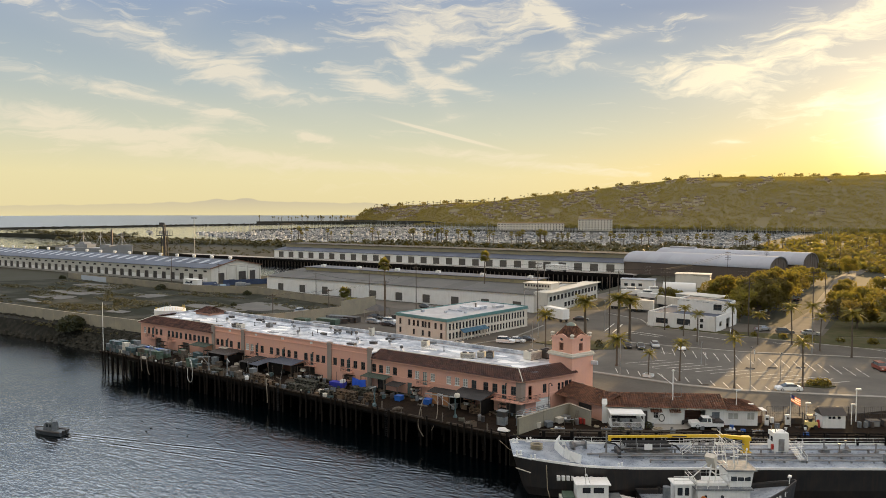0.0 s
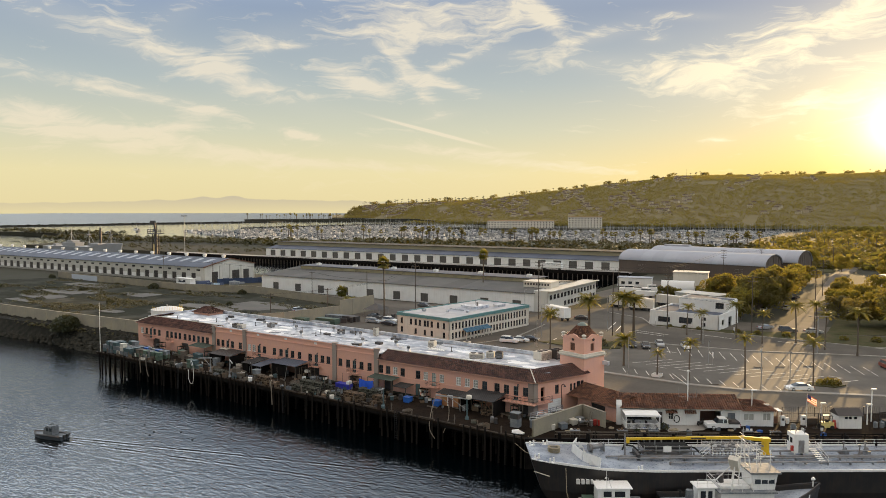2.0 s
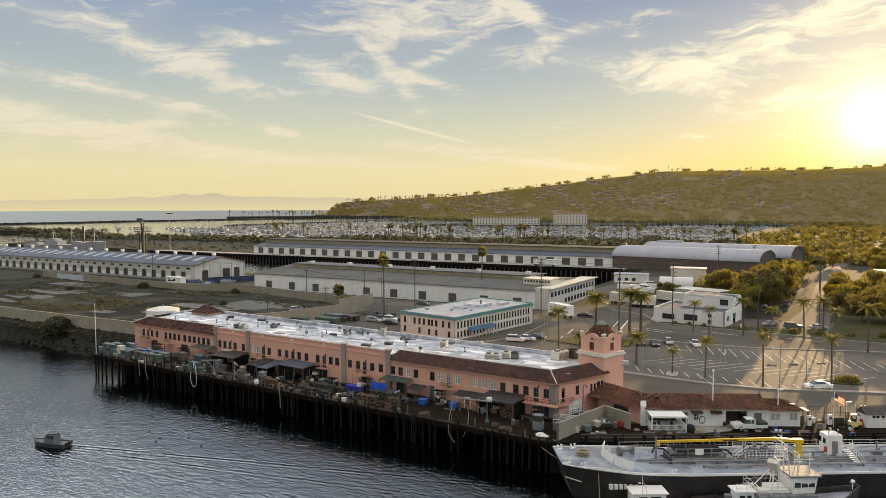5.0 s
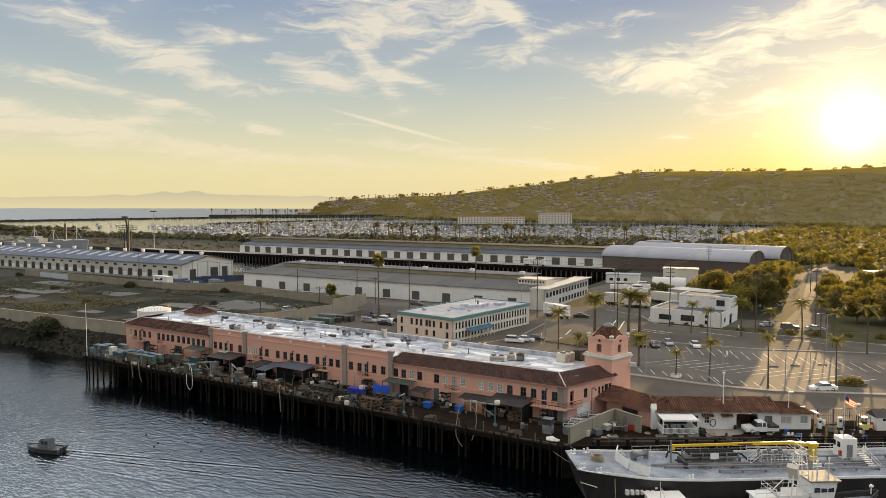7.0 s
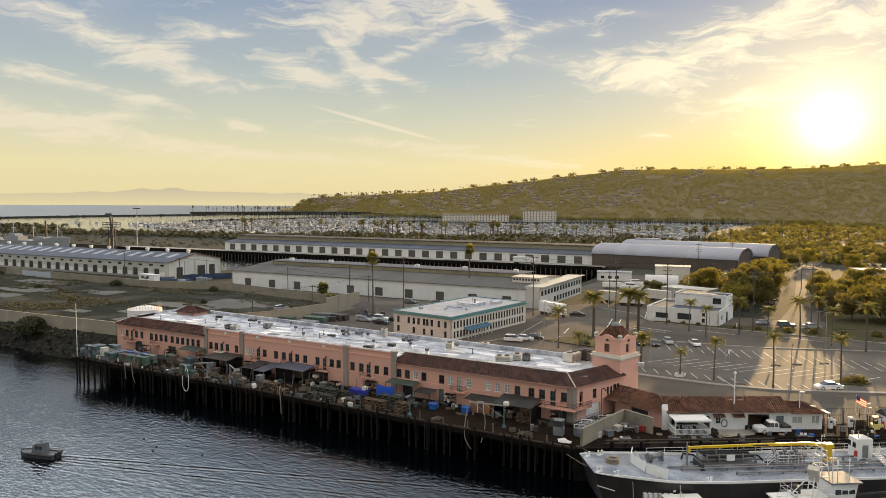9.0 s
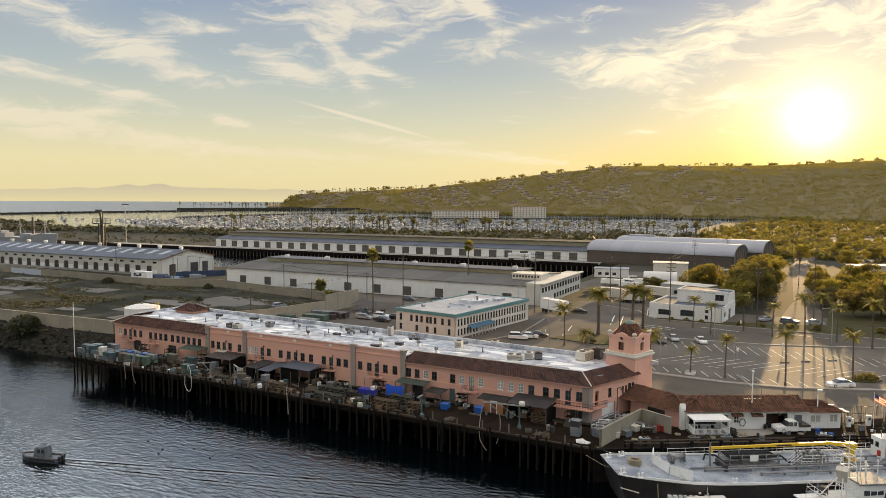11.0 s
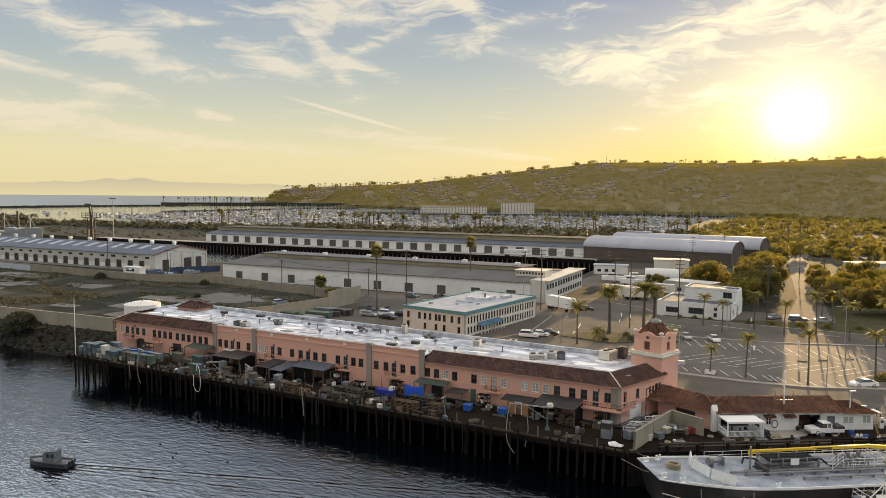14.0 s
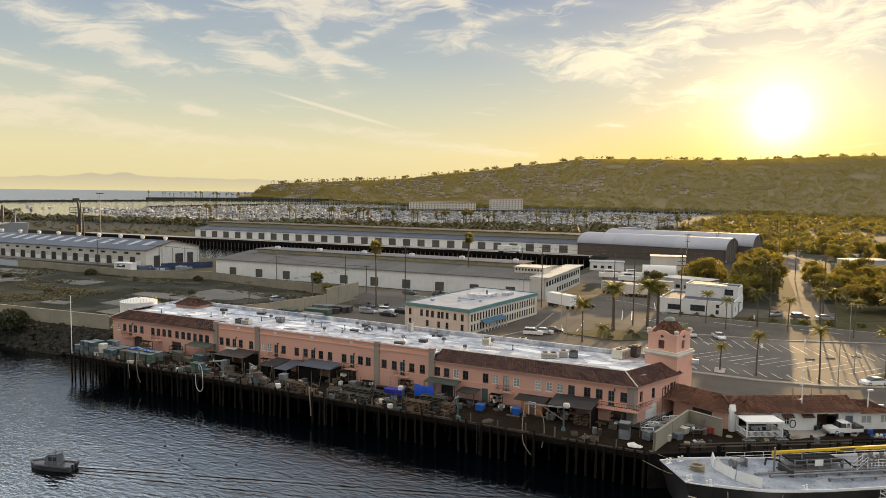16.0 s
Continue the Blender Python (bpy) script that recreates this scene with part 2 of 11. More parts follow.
    def tuft(self, c, r, rng, squash=0.8, count=14, leaf=0.42):
        """A clump of loose leaf blades filling a squashed ball."""
        cx, cy, cz = c
        for _ in range(count):
            a, u, w = rng.uniform(0, 6.283), rng.uniform(-0.35, 1.0), rng.uniform(0.55, 1.0)
            k = math.sqrt(max(0.0, 1 - u * u)) * w
            x, y, z = cx + r * k * math.cos(a), cy + r * k * math.sin(a), cz + r * u * w * squash
            b, e = rng.uniform(0, 6.283), rng.uniform(-0.9, 0.9)
            s, t = leaf * r * rng.uniform(0.7, 1.3), leaf * r * rng.uniform(0.4, 0.8)
            px, py, pz = s * math.cos(b), s * math.sin(b), s * e
            qx, qy, qz = -t * math.sin(b), t * math.cos(b), t * rng.uniform(-0.9, 0.9)
            self.poly([(x - px, y - py, z - pz), (x + qx, y + qy, z + qz), (x + px, y + py, z + pz), (x - qx, y - qy, z - qz)])
        return self

    def move(self, m, start=0):
        self.v[start:] = [tuple(m @ Vector(p)) for p in self.v[start:]]
        return self

    def data(self, name, material, smooth=False):
        me = bpy.data.meshes.new(name)
        me.from_pydata(self.v, [], self.f)
        if material:
            me.materials.append(material)
        if smooth:
            me.shade_smooth()
        me.update()
        return me

    def obj(self, name, material, parent=None, label="", smooth=False, at=None):
        ob = new(name, self.data(name, material, smooth))
        if parent is not None:
            ob.parent = parent
        if at is not None:
            ob.matrix_basis = at
        if label:
            tagged(ob, label)
        return ob


def thing(name, at, label, category, group="", kind=""):
    ob = new(name)
    ob.empty_display_size = 0.5
    ob.matrix_basis = at
    return tagged(ob, label, category, group, kind)


def rz(x, y, z, deg):
    return pose(x, y, z, 0, 0, deg)


def circle(cx, cy, r, n=16):
    return [(cx + r * math.cos(2 * math.pi * k / n), cy + r * math.sin(2 * math.pi * k / n)) for k in range(n)]


# materials --------------------------------------------------------------
def mat(name, base, rough=0.7, metal=0.0, var=0.25, scale=0.6, fine=6.0, bump=0.15, second=None, amount=0.5, streak=0.0, clear=0.0, through_light=0.0, spec=0.5, dirt=None):
    """A weathered surface: base colour, second colour in large patches, grain, streaks down walls."""
    mt = bpy.data.materials.new(name)
    mt.use_nodes = True
    n, m, mix, ramp, L = nodes_of(mt.node_tree)
    p = mt.node_tree.nodes["Principled BSDF"]
    pos = n("ShaderNodeNewGeometry").outputs["Position"]
    big = n("ShaderNodeTexNoise", ins={"Vector": pos, "Scale": scale, "Detail": 5.0, "Roughness": 0.6}).outputs[0]
    small = n("ShaderNodeTexNoise", ins={"Vector": pos, "Scale": fine, "Detail": 4.0, "Roughness": 0.65}).outputs[0]
    rnd = n("ShaderNodeObjectInfo").outputs["Random"]
    col = base
    if second is not None:
        f = ramp(big, [(0.5 - 0.22 * amount, 0.0), (0.5 + 0.30 * (1.2 - amount), 1.0)])
        col = mix(f, base, second)
    if streak:
        sq = n("ShaderNodeMapping", ins={"Vector": pos, "Scale": (2.2, 2.2, 0.12)}).outputs[0]
        st = n("ShaderNodeTexNoise", ins={"Vector": sq, "Scale": 1.6, "Detail": 5.0, "Roughness": 0.6}).outputs[0]
        f = m("MULTIPLY", ramp(st, [(0.48, 0.0), (0.72, 1.0)]), streak)
        dk = dirt or tuple(c * 0.45 for c in base)
        col = mix(f, col, dk)
    shade = m("ADD", 1.0 - var, m("MULTIPLY", m("ADD", m("MULTIPLY", big, 0.6), m("ADD", m("MULTIPLY", small, 0.9), m("MULTIPLY", rnd, 0.5))), var))
    cmb = n("ShaderNodeCombineXYZ", ins={0: shade, 1: shade, 2: shade}).outputs[0]
    col = mix(1.0, col, cmb, "MULTIPLY")
    L.new(col, p.inputs["Base Color"])
    p.inputs["Metallic"].default_value = metal
    p.inputs["Specular IOR Level"].default_value = spec
    L.new(m("ADD", rough - 0.12, m("MULTIPLY", small, 0.24), clamp=True), p.inputs["Roughness"])
    if clear:
        p.inputs["Coat Weight"].default_value = clear
        p.inputs["Coat Roughness"].default_value = 0.08
    if bump:
        b = n("ShaderNodeBump", ins={"Strength": bump, "Distance": 0.05, "Height": small})
        L.new(b.outputs[0], p.inputs["Normal"])
    if through_light:
        out = mt.node_tree.nodes["Material Output"]
        tr = n("ShaderNodeBsdfTranslucent", ins={"Color": col})
        mx = n("ShaderNodeMixShader", ins={0: through_light, 1: p.outputs[0], 2: tr.outputs[0]})
        L.new(mx.outputs[0], out.inputs["Surface"])
    return mt


def make_water(name, slope, rough):
    mt = bpy.data.materials.new(name)
    mt.use_nodes = True
    n, m, mix, ramp, L = nodes_of(mt.node_tree)
    p = mt.node_tree.nodes["Principled BSDF"]
    pos = n("ShaderNodeNewGeometry").outputs["Position"]
    p.inputs["Base Color"].default_value = (0.0002, 0.0012, 0.0018, 1)
    p.inputs["Roughness"].default_value = rough
    p.inputs["IOR"].default_value = 1.6
    # wind ripples, long across the wind, over a slow swell; calmer lanes between
    long = n("ShaderNodeMapping", ins={"Vector": pos, "Rotation": (0, 0, radians(24)), "Scale": (0.62, 1.4, 1.0)}).outputs[0]
    swell = n("ShaderNodeTexNoise", ins={"Vector": long, "Scale": 0.5, "Detail": 2.0, "Roughness": 0.5, "Distortion": 0.8}).outputs[0]
    chop = n("ShaderNodeTexNoise", ins={"Vector": long, "Scale": 1.5, "Detail": 2.5, "Roughness": 0.5, "Distortion": 0.4}).outputs[0]
    lanes = n("ShaderNodeTexNoise", ins={"Vector": long, "Scale": 0.055, "Detail": 4.0, "Roughness": 0.6}).outputs[0]
    calm = ramp(lanes, [(0.36, 0.6), (0.64, 1.0)])
    xyz = n("ShaderNodeSeparateXYZ", ins={0: pos}).outputs
    # smoother in the lee of the wharf
    calm = m("MULTIPLY", calm, m("SUBTRACT", 1.0, m("MULTIPLY", m("MULTIPLY", m("ADD", xyz[0], 122.0), 0.06, clamp=True), m("SUBTRACT", 0.85, m("MULTIPLY", m("SUBTRACT", -10.0, xyz[1]), 0.03), clamp=True))))
    # and in the shelter of the rock bank
    calm = m("MULTIPLY", calm, m("SUBTRACT", 1.0, m("MULTIPLY", m("MINIMUM", m("SUBTRACT", -92.0, xyz[0]), 27.0), 0.013, clamp=True)))
    h = m("MULTIPLY", m("ADD", m("MULTIPLY", swell, 0.4), m("MULTIPLY", chop, 0.65)), calm)
    # two trains of short waves behind the patrol boat
    dx, dy = m("SUBTRACT", xyz[0], -71.5), m("SUBTRACT", xyz[1], -44.2)
    u = m("ADD", m("MULTIPLY", dx, 0.951), m("MULTIPLY", dy, 0.309))
    v = m("SUBTRACT", m("MULTIPLY", dy, 0.951), m("MULTIPLY", dx, 0.309))
    broken = n("ShaderNodeTexNoise", ins={"Vector": pos, "Scale": 0.35, "Detail": 3.0}).outputs[0]
    fade = m("MULTIPLY", m("MULTIPLY", m("SUBTRACT", u, 3.0), 0.3, clamp=True), m("EXPONENT", m("MULTIPLY", m("MAXIMUM", u, 0.0), -0.03)))
    fade = m("MULTIPLY", fade, m("MULTIPLY", m("SUBTRACT", broken, 0.33), 3.0, clamp=True))
    for side, spread, size in ((0.5, 0.018, 0.6), (-0.7, -0.05, 0.5), (-2.2, -0.16, 0.22)):
        w = m("SUBTRACT", v, m("ADD", side, m("MULTIPLY", u, spread)))
        packet = m("MULTIPLY", m("EXPONENT", m("MULTIPLY", m("MULTIPLY", w, w), -1.6)), m("COSINE", m("MULTIPLY", w, 5.5)))
        h = m("ADD", h, m("MULTIPLY", m("MULTIPLY", packet, fade), size))
    bp = n("ShaderNodeBump", ins={"Strength": 1.0, "Distance": slope, "Height": h})
    L.new(bp.outputs[0], p.inputs["Normal"])
    return mt


def make_glass(name, tint, rough=0.08):
    mt = bpy.data.materials.new(name)
    mt.use_nodes = True
    n, m, mix, ramp, L = nodes_of(mt.node_tree)
    p = mt.node_tree.nodes["Principled BSDF"]
    rnd = n("ShaderNodeObjectInfo").outputs["Random"]
    L.new(mix(rnd, tuple(c * 0.5 for c in tint), tuple(c * 1.7 for c in tint)), p.inputs["Base Color"])
    p.inputs["Roughness"].default_value = rough
    p.inputs["Specular IOR Level"].default_value = 0.8
    return mt


def leafy(name, base, tip, through_light=0.35):
    mt = bpy.data.materials.new(name)
    mt.use_nodes = True
    n, m, mix, ramp, L = nodes_of(mt.node_tree)
    p = mt.node_tree.nodes["Principled BSDF"]
    out = mt.node_tree.nodes["Material Output"]
    isl = n("ShaderNodeNewGeometry").outputs["Random Per Island"]
    rnd = n("ShaderNodeObjectInfo").outputs["Random"]
    col = mix(isl, base, tip)
    col = mix(m("MULTIPLY", rnd, 0.35), col, tuple(c * 0.6 for c in base))
    L.new(col, p.inputs["Base Color"])
    p.inputs["Roughness"].default_value = 0.6
    tr = n("ShaderNodeBsdfTranslucent", ins={"Color": mix(0.6, col, (0.42, 0.34, 0.05))})
    mx = n("ShaderNodeMixShader", ins={0: through_light, 1: p.outputs[0], 2: tr.outputs[0]})
    L.new(mx.outputs[0], out.inputs["Surface"])
    return mt


WATER = make_water("harbour_water", 0.19, 0.09)
OPEN_SEA = make_water("open_sea_water", 0.5, 0.3)
PINK = mat("pink_stucco", (0.70, 0.37, 0.265), 0.85, var=0.3, scale=0.35, fine=5, second=(0.62, 0.34, 0.27), streak=0.1, dirt=(0.36, 0.19, 0.145))
PINK_TRIM = mat("grey_green_trim", (0.29, 0.225, 0.19), 0.85, var=0.3, second=(0.25, 0.225, 0.195))
CREAM = mat("cream_wall", (0.62, 0.57, 0.49), 0.85, var=0.3, scale=0.3, second=(0.54, 0.49, 0.41), streak=0.25)
WHITE = mat("white_paint", (0.74, 0.73, 0.70), 0.6, var=0.2, scale=0.5, second=(0.66, 0.64, 0.60), streak=0.2)
SHED_WALL = mat("pale_shed_wall", (0.47, 0.45, 0.40), 0.75, var=0.25, scale=0.12, second=(0.54, 0.52, 0.47), streak=0.3)
ROOF_WHITE = mat("white_roof_coating", (0.70, 0.71, 0.74), 0.5, var=0.45, scale=0.55, fine=2.5, second=(0.22, 0.25, 0.30), amount=0.75, bump=0.5)
ROOF_GREY = mat("grey_sheet_roof", (0.085, 0.10, 0.135), 0.7, var=0.5, scale=0.08, fine=1.2, second=(0.065, 0.07, 0.085), spec=0.2)
ROOF_DARK = mat("dark_sheet_roof", (0.036, 0.035, 0.036), 0.75, var=0.5, scale=0.4, second=(0.06, 0.057, 0.055), spec=0.2)
ROOF_SILVER = mat("silver_vault_roof", (0.31, 0.32, 0.36), 0.55, metal=0.0, var=0.25, scale=0.05, fine=0.7, second=(0.31, 0.33, 0.37))
def tile_mat(name, dark, light):
    mt = bpy.data.materials.new(name)
    mt.use_nodes = True
    n, m, mix, ramp, L = nodes_of(mt.node_tree)
    p = mt.node_tree.nodes["Principled BSDF"]
    g = n("ShaderNodeNewGeometry")
    big = n("ShaderNodeTexNoise", ins={"Vector": g.outputs["Position"], "Scale": 0.5, "Detail": 4.0}).outputs[0]
    col = mix(m("ADD", m("MULTIPLY", g.outputs["Random Per Island"], 0.75), m("MULTIPLY", m("SUBTRACT", big, 0.5), 1.0), clamp=True), dark, light)
    L.new(col, p.inputs["Base Color"])
    p.inputs["Roughness"].default_value = 0.85
    p.inputs["Specular IOR Level"].default_value = 0.3
    return mt


TILE = tile_mat("clay_roof_tile", (0.030, 0.015, 0.013), (0.135, 0.062, 0.046))
TILE_RED = tile_mat("red_clay_tile", (0.050, 0.023, 0.015), (0.20, 0.088, 0.050))
TEAL = mat("teal_paint", (0.085, 0.20, 0.20), 0.6, var=0.3, second=(0.07, 0.17, 0.175))
ASPHALT = mat("worn_asphalt", (0.102, 0.093, 0.082), 0.9, var=0.5, scale=0.07, fine=1.5, second=(0.135, 0.121, 0.104), amount=0.8, spec=0.06)
LOT = mat("lot_asphalt", (0.140, 0.126, 0.109), 0.85, var=0.6, scale=0.09, fine=2.0, second=(0.088, 0.080, 0.070), amount=0.8, spec=0.18)
CONCRETE = mat("pale_concrete", (0.30, 0.28, 0.25), 0.85, var=0.4, scale=0.25, fine=3.0, second=(0.22, 0.21, 0.19), streak=0.15)
WALL_TAN = mat("tan_block_wall", (0.33, 0.285, 0.20), 0.9, var=0.4, scale=0.2, fine=3.0, second=(0.23, 0.205, 0.16), amount=0.8, streak=0.12)
# near-black timber for bulkhead, bearers, quay face and other dark woodwork
WOOD_DARK = mat("near_black_timber", (0.007, 0.006, 0.0055), 0.9, var=0.7, scale=0.8, fine=5, second=(0.014, 0.011, 0.009), spec=0.12)
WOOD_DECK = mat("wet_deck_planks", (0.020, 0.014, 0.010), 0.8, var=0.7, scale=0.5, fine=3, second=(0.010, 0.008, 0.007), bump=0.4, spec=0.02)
WOOD_EDGE = mat("wet_edge_timber", (0.062, 0.046, 0.033), 0.85, var=0.8, scale=0.9, fine=5, second=(0.024, 0.019, 0.015), bump=0.5, spec=0.2)
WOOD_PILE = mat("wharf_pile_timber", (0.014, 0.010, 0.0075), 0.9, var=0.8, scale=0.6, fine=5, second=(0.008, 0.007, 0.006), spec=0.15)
WOOD_GREY = mat("weathered_timber", (0.115, 0.09, 0.066), 0.9, var=0.5, scale=0.9, fine=6, second=(0.10, 0.085, 0.07))
BLACK = mat("black_hull_paint", (0.010, 0.010, 0.011), 0.4, var=0.5, scale=0.5, second=(0.022, 0.018, 0.016), streak=0.4, dirt=(0.05, 0.028, 0.018))
DECK_GREY = mat("grey_deck_paint", (0.40, 0.44, 0.49), 0.3, var=0.5, scale=0.45, fine=3.0, second=(0.15, 0.18, 0.23), amount=0.75, spec=0.6)
STEEL = mat("grey_steel", (0.24, 0.25, 0.26), 0.5, metal=0.4, var=0.4, scale=1.0, second=(0.16, 0.13, 0.11))
STEEL_DARK = mat("dark_steel", (0.05, 0.05, 0.052), 0.55, metal=0.3, var=0.4, scale=1.0, second=(0.07, 0.05, 0.04))
YELLOW = mat("yellow_crane_paint", (0.72, 0.46, 0.02), 0.4, var=0.25, scale=0.8, second=(0.62, 0.38, 0.02), streak=0.25)
POLE = mat("utility_pole_timber", (0.085, 0.065, 0.05), 0.9, var=0.4, scale=1.0)
POLE_GREY = mat("galvanised_pole", (0.33, 0.33, 0.32), 0.5, metal=0.5, var=0.2)
GLASS = make_glass("dark_window_glass", (0.022, 0.026, 0.030))
# pale base colour stands in for bright reflections on some panes
GLASS_PALE = make_glass("glare_pale_glass", (0.30, 0.30, 0.27), 0.25)
GLASS_BLUE = make_glass("car_glass", (0.02, 0.024, 0.03), 0.05)
DOOR_DARK = mat("dark_door", (0.035, 0.03, 0.028), 0.6, var=0.4, second=(0.05, 0.04, 0.035))
DOOR_TAUPE = mat("taupe_roller_door", (0.105, 0.095, 0.082), 0.7, var=0.4, scale=0.5, second=(0.08, 0.072, 0.065))
DOOR_BROWN = mat("brown_door", (0.12, 0.055, 0.035), 0.7, var=0.4)
DOOR_GREEN = mat("green_door", (0.08, 0.13, 0.13), 0.6, var=0.3)
BLUE = mat("blue_plastic", (0.012, 0.085, 0.33), 0.45, var=0.35, scale=1.5, second=(0.02, 0.12, 0.42))
GREEN_BOX = mat("green_plastic", (0.06, 0.105, 0.075), 0.7, var=0.6, scale=1.2, second=(0.10, 0.13, 0.095), streak=0.4)
TEAL_BOX = mat("teal_plastic", (0.048, 0.085, 0.090), 0.6, var=0.5, scale=1.2)
GREY_BOX = mat("grey_plastic", (0.12, 0.135, 0.15), 0.7, var=0.7, scale=1.2, second=(0.20, 0.205, 0.20), streak=0.5)
RED = mat("red_paint", (0.35, 0.03, 0.02), 0.5, var=0.3)
ORANGE = mat("orange_paint", (0.55, 0.16, 0.02), 0.5, var=0.3)
RUBBER = mat("black_rubber", (0.012, 0.012, 0.012), 0.8, var=0.3)
ROPE = mat("coiled_rope", (0.30, 0.25, 0.17), 0.95, var=0.5, fine=12)
LINE_PAINT = mat("worn_line_paint", (0.68, 0.65, 0.58), 0.8, var=0.5, scale=0.8, fine=4, second=(0.40, 0.38, 0.34), amount=0.4)
KERB = mat("kerb_concrete", (0.25, 0.23, 0.20), 0.9, var=0.35)
ROCK = mat("revetment_rock", (0.016, 0.016, 0.012), 0.9, var=0.7, scale=0.7, fine=3, second=(0.036, 0.033, 0.026), spec=0.15)
FIELD = mat("vacant_lot_earth", (0.078, 0.073, 0.062), 0.95, var=0.7, scale=0.075, fine=0.6, second=(0.018, 0.019, 0.010), amount=1.1, spec=0.1)
SLAB = mat("old_foundation_slab", (0.105, 0.098, 0.088), 0.9, var=0.4, scale=0.15, fine=1.5, second=(0.13, 0.12, 0.10))
EARTH = mat("harbour_ground", (0.060, 0.056, 0.046), 0.95, var=0.5, scale=0.02, fine=0.4, second=(0.045, 0.045, 0.03), amount=0.8, spec=0.1)
# hillside base lifted to gold: the evening haze is put into its colour
HILL = mat("haze_gold_hillside", (0.155, 0.118, 0.042), 0.95, var=0.4, scale=0.012, fine=0.06, second=(0.125, 0.096, 0.036), amount=0.7, bump=0)
LAWN = mat("dry_verge", (0.06, 0.062, 0.025), 0.95, var=0.5, scale=0.3, fine=3, second=(0.085, 0.07, 0.04), spec=0.1)
HOUSE_WALL = mat("pale_house_wall", (0.50, 0.42, 0.29), 0.85, var=0.7, scale=0.02)
HULL_WHITE = mat("white_gelcoat", (0.70, 0.69, 0.66), 0.3, var=0.35, scale=0.1)
NAVY = mat("navy_grey_paint", (0.26, 0.27, 0.28), 0.55, var=0.25, scale=0.2, streak=0.2)
LEAF = leafy("broad_leaves", (0.060, 0.052, 0.014), (0.12, 0.094, 0.026), 0.62)
LEAF_MID = leafy("harbour_scrub_leaves", (0.028, 0.032, 0.012), (0.065, 0.062, 0.024), 0.1)
LEAF_DRY = leafy("dry_scrub", (0.030, 0.030, 0.013), (0.085, 0.072, 0.032), 0.15)
LEAF_DARK = leafy("dark_leaves", (0.014, 0.019, 0.009), (0.030, 0.036, 0.015), 0.12)
FROND = leafy("palm_fronds", (0.075, 0.088, 0.020), (0.16, 0.145, 0.035), 0.5)
FROND_DEAD = leafy("dry_palm_skirt", (0.12, 0.08, 0.035), (0.17, 0.11, 0.05), 0.3)
# canopy colours brighter than foliage, carrying the golden haze before the hill
LEAF_HILL = leafy("haze_gold_canopy", (0.15, 0.110, 0.036), (0.24, 0.178, 0.058), 0.6)
BARK = mat("palm_bark", (0.11, 0.085, 0.062), 0.95, var=0.5, scale=2, fine=10, bump=0.5)
# setting: water, land, wharf --------------------------------------------
harbour = M().poly([(x, y, WATER_Z) for x, y in ((-1480, -5000), (6000, -5000), (9000, 14000), (-1600, 14000), (-1500, 1700), (-1430, 1180), (-1470, 650))]).obj("water", WATER)
tagged(harbour, "dark blue rippled harbour water", "water", kind="structure")
sea = M().poly([(x, y, WATER_Z) for x, y in ((-1480, -5000), (-1470, 650), (-1430, 1180), (-1500, 1700), (-1600, 14000), (-9500, 10500), (-5600, 3700), (-4900, 2300), (-5500, -5000))]).obj("water", OPEN_SEA)
tagged(sea, "pale choppy open sea reaching the horizon beyond the breakwater", "water", kind="structure")


def ground(name, pts, z0, z1, material, label, category="ground"):
    return tagged(M().prism(pts, z0, z1).obj(name, material), label, category, kind="structure")


U = (math.cos(radians(33)), math.sin(radians(33)))      # along the quay
Q0 = (3.2, -11.2)                                       # where wharf and quay meet


def quay(s, k):
    """A place s metres along the quay and k metres inland of its edge."""
    return (Q0[0] + U[0] * s - U[1] * k, Q0[1] + U[1] * s + U[0] * k)


ground("ground", [(-113, -2), (3.2, -2), Q0, quay(150, 0), (500, 90), (900, 500), (900, 1300), (-120, 1250), (-120, 1000), (-110, 720), (-90, 560), (-62, 150), (-330, 142), (-480, 138), (-900, 100),
                  (-900, -95), (-450, -31), (-205, 2.4), (-158, 4.8), (-122, 8.2), (-113, 7.5)], -9, 0, EARTH, "bare harbour-side ground behind the wharf and the sheds")
ground("ground", [(-640, 226), (-352, 238), (-62, 263), (-60, 560), (-260, 545), (-430, 470), (-700, 380)], -9, 0, EARTH, "pier ground under the long far shed")
ground("road", [(-100, 20), (2, 16.5), (12, 12), (30, 17.5), (47, 30), (140, 92), (140, 190), (20, 122), (-14, 122), (-30, 140), (-58, 104), (-102, 102)], 0.0, 0.03, ASPHALT,
       "worn grey asphalt roadway round the sheds", "road")
ground("road", [(16, 112), (27, 116), (24.5, 160), (19.5, 235), (15, 300), (17, 400), (24, 560), (14, 560), (9, 400), (8, 300), (12, 235), (17, 160)], 0.0, 0.06, ASPHALT, "asphalt street running away between the trees", "road")
ground("road", [(-210, 91), (-99, 88), (-60, 84), (-56, 104), (-180, 100), (-210, 101)], 0.0, 0.05, ASPHALT, "asphalt lane in front of the white shed", "road")
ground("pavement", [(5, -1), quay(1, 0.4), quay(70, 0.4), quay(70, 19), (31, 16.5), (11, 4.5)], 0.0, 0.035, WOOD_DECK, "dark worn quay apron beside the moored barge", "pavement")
ground("pavement", [(17.0, 7.9), (19.5, 4.2), (23.5, 8.0), (24.5, 12.6)], 0.03, 0.06, CONCRETE, "pale concrete slab before the open garage", "pavement")
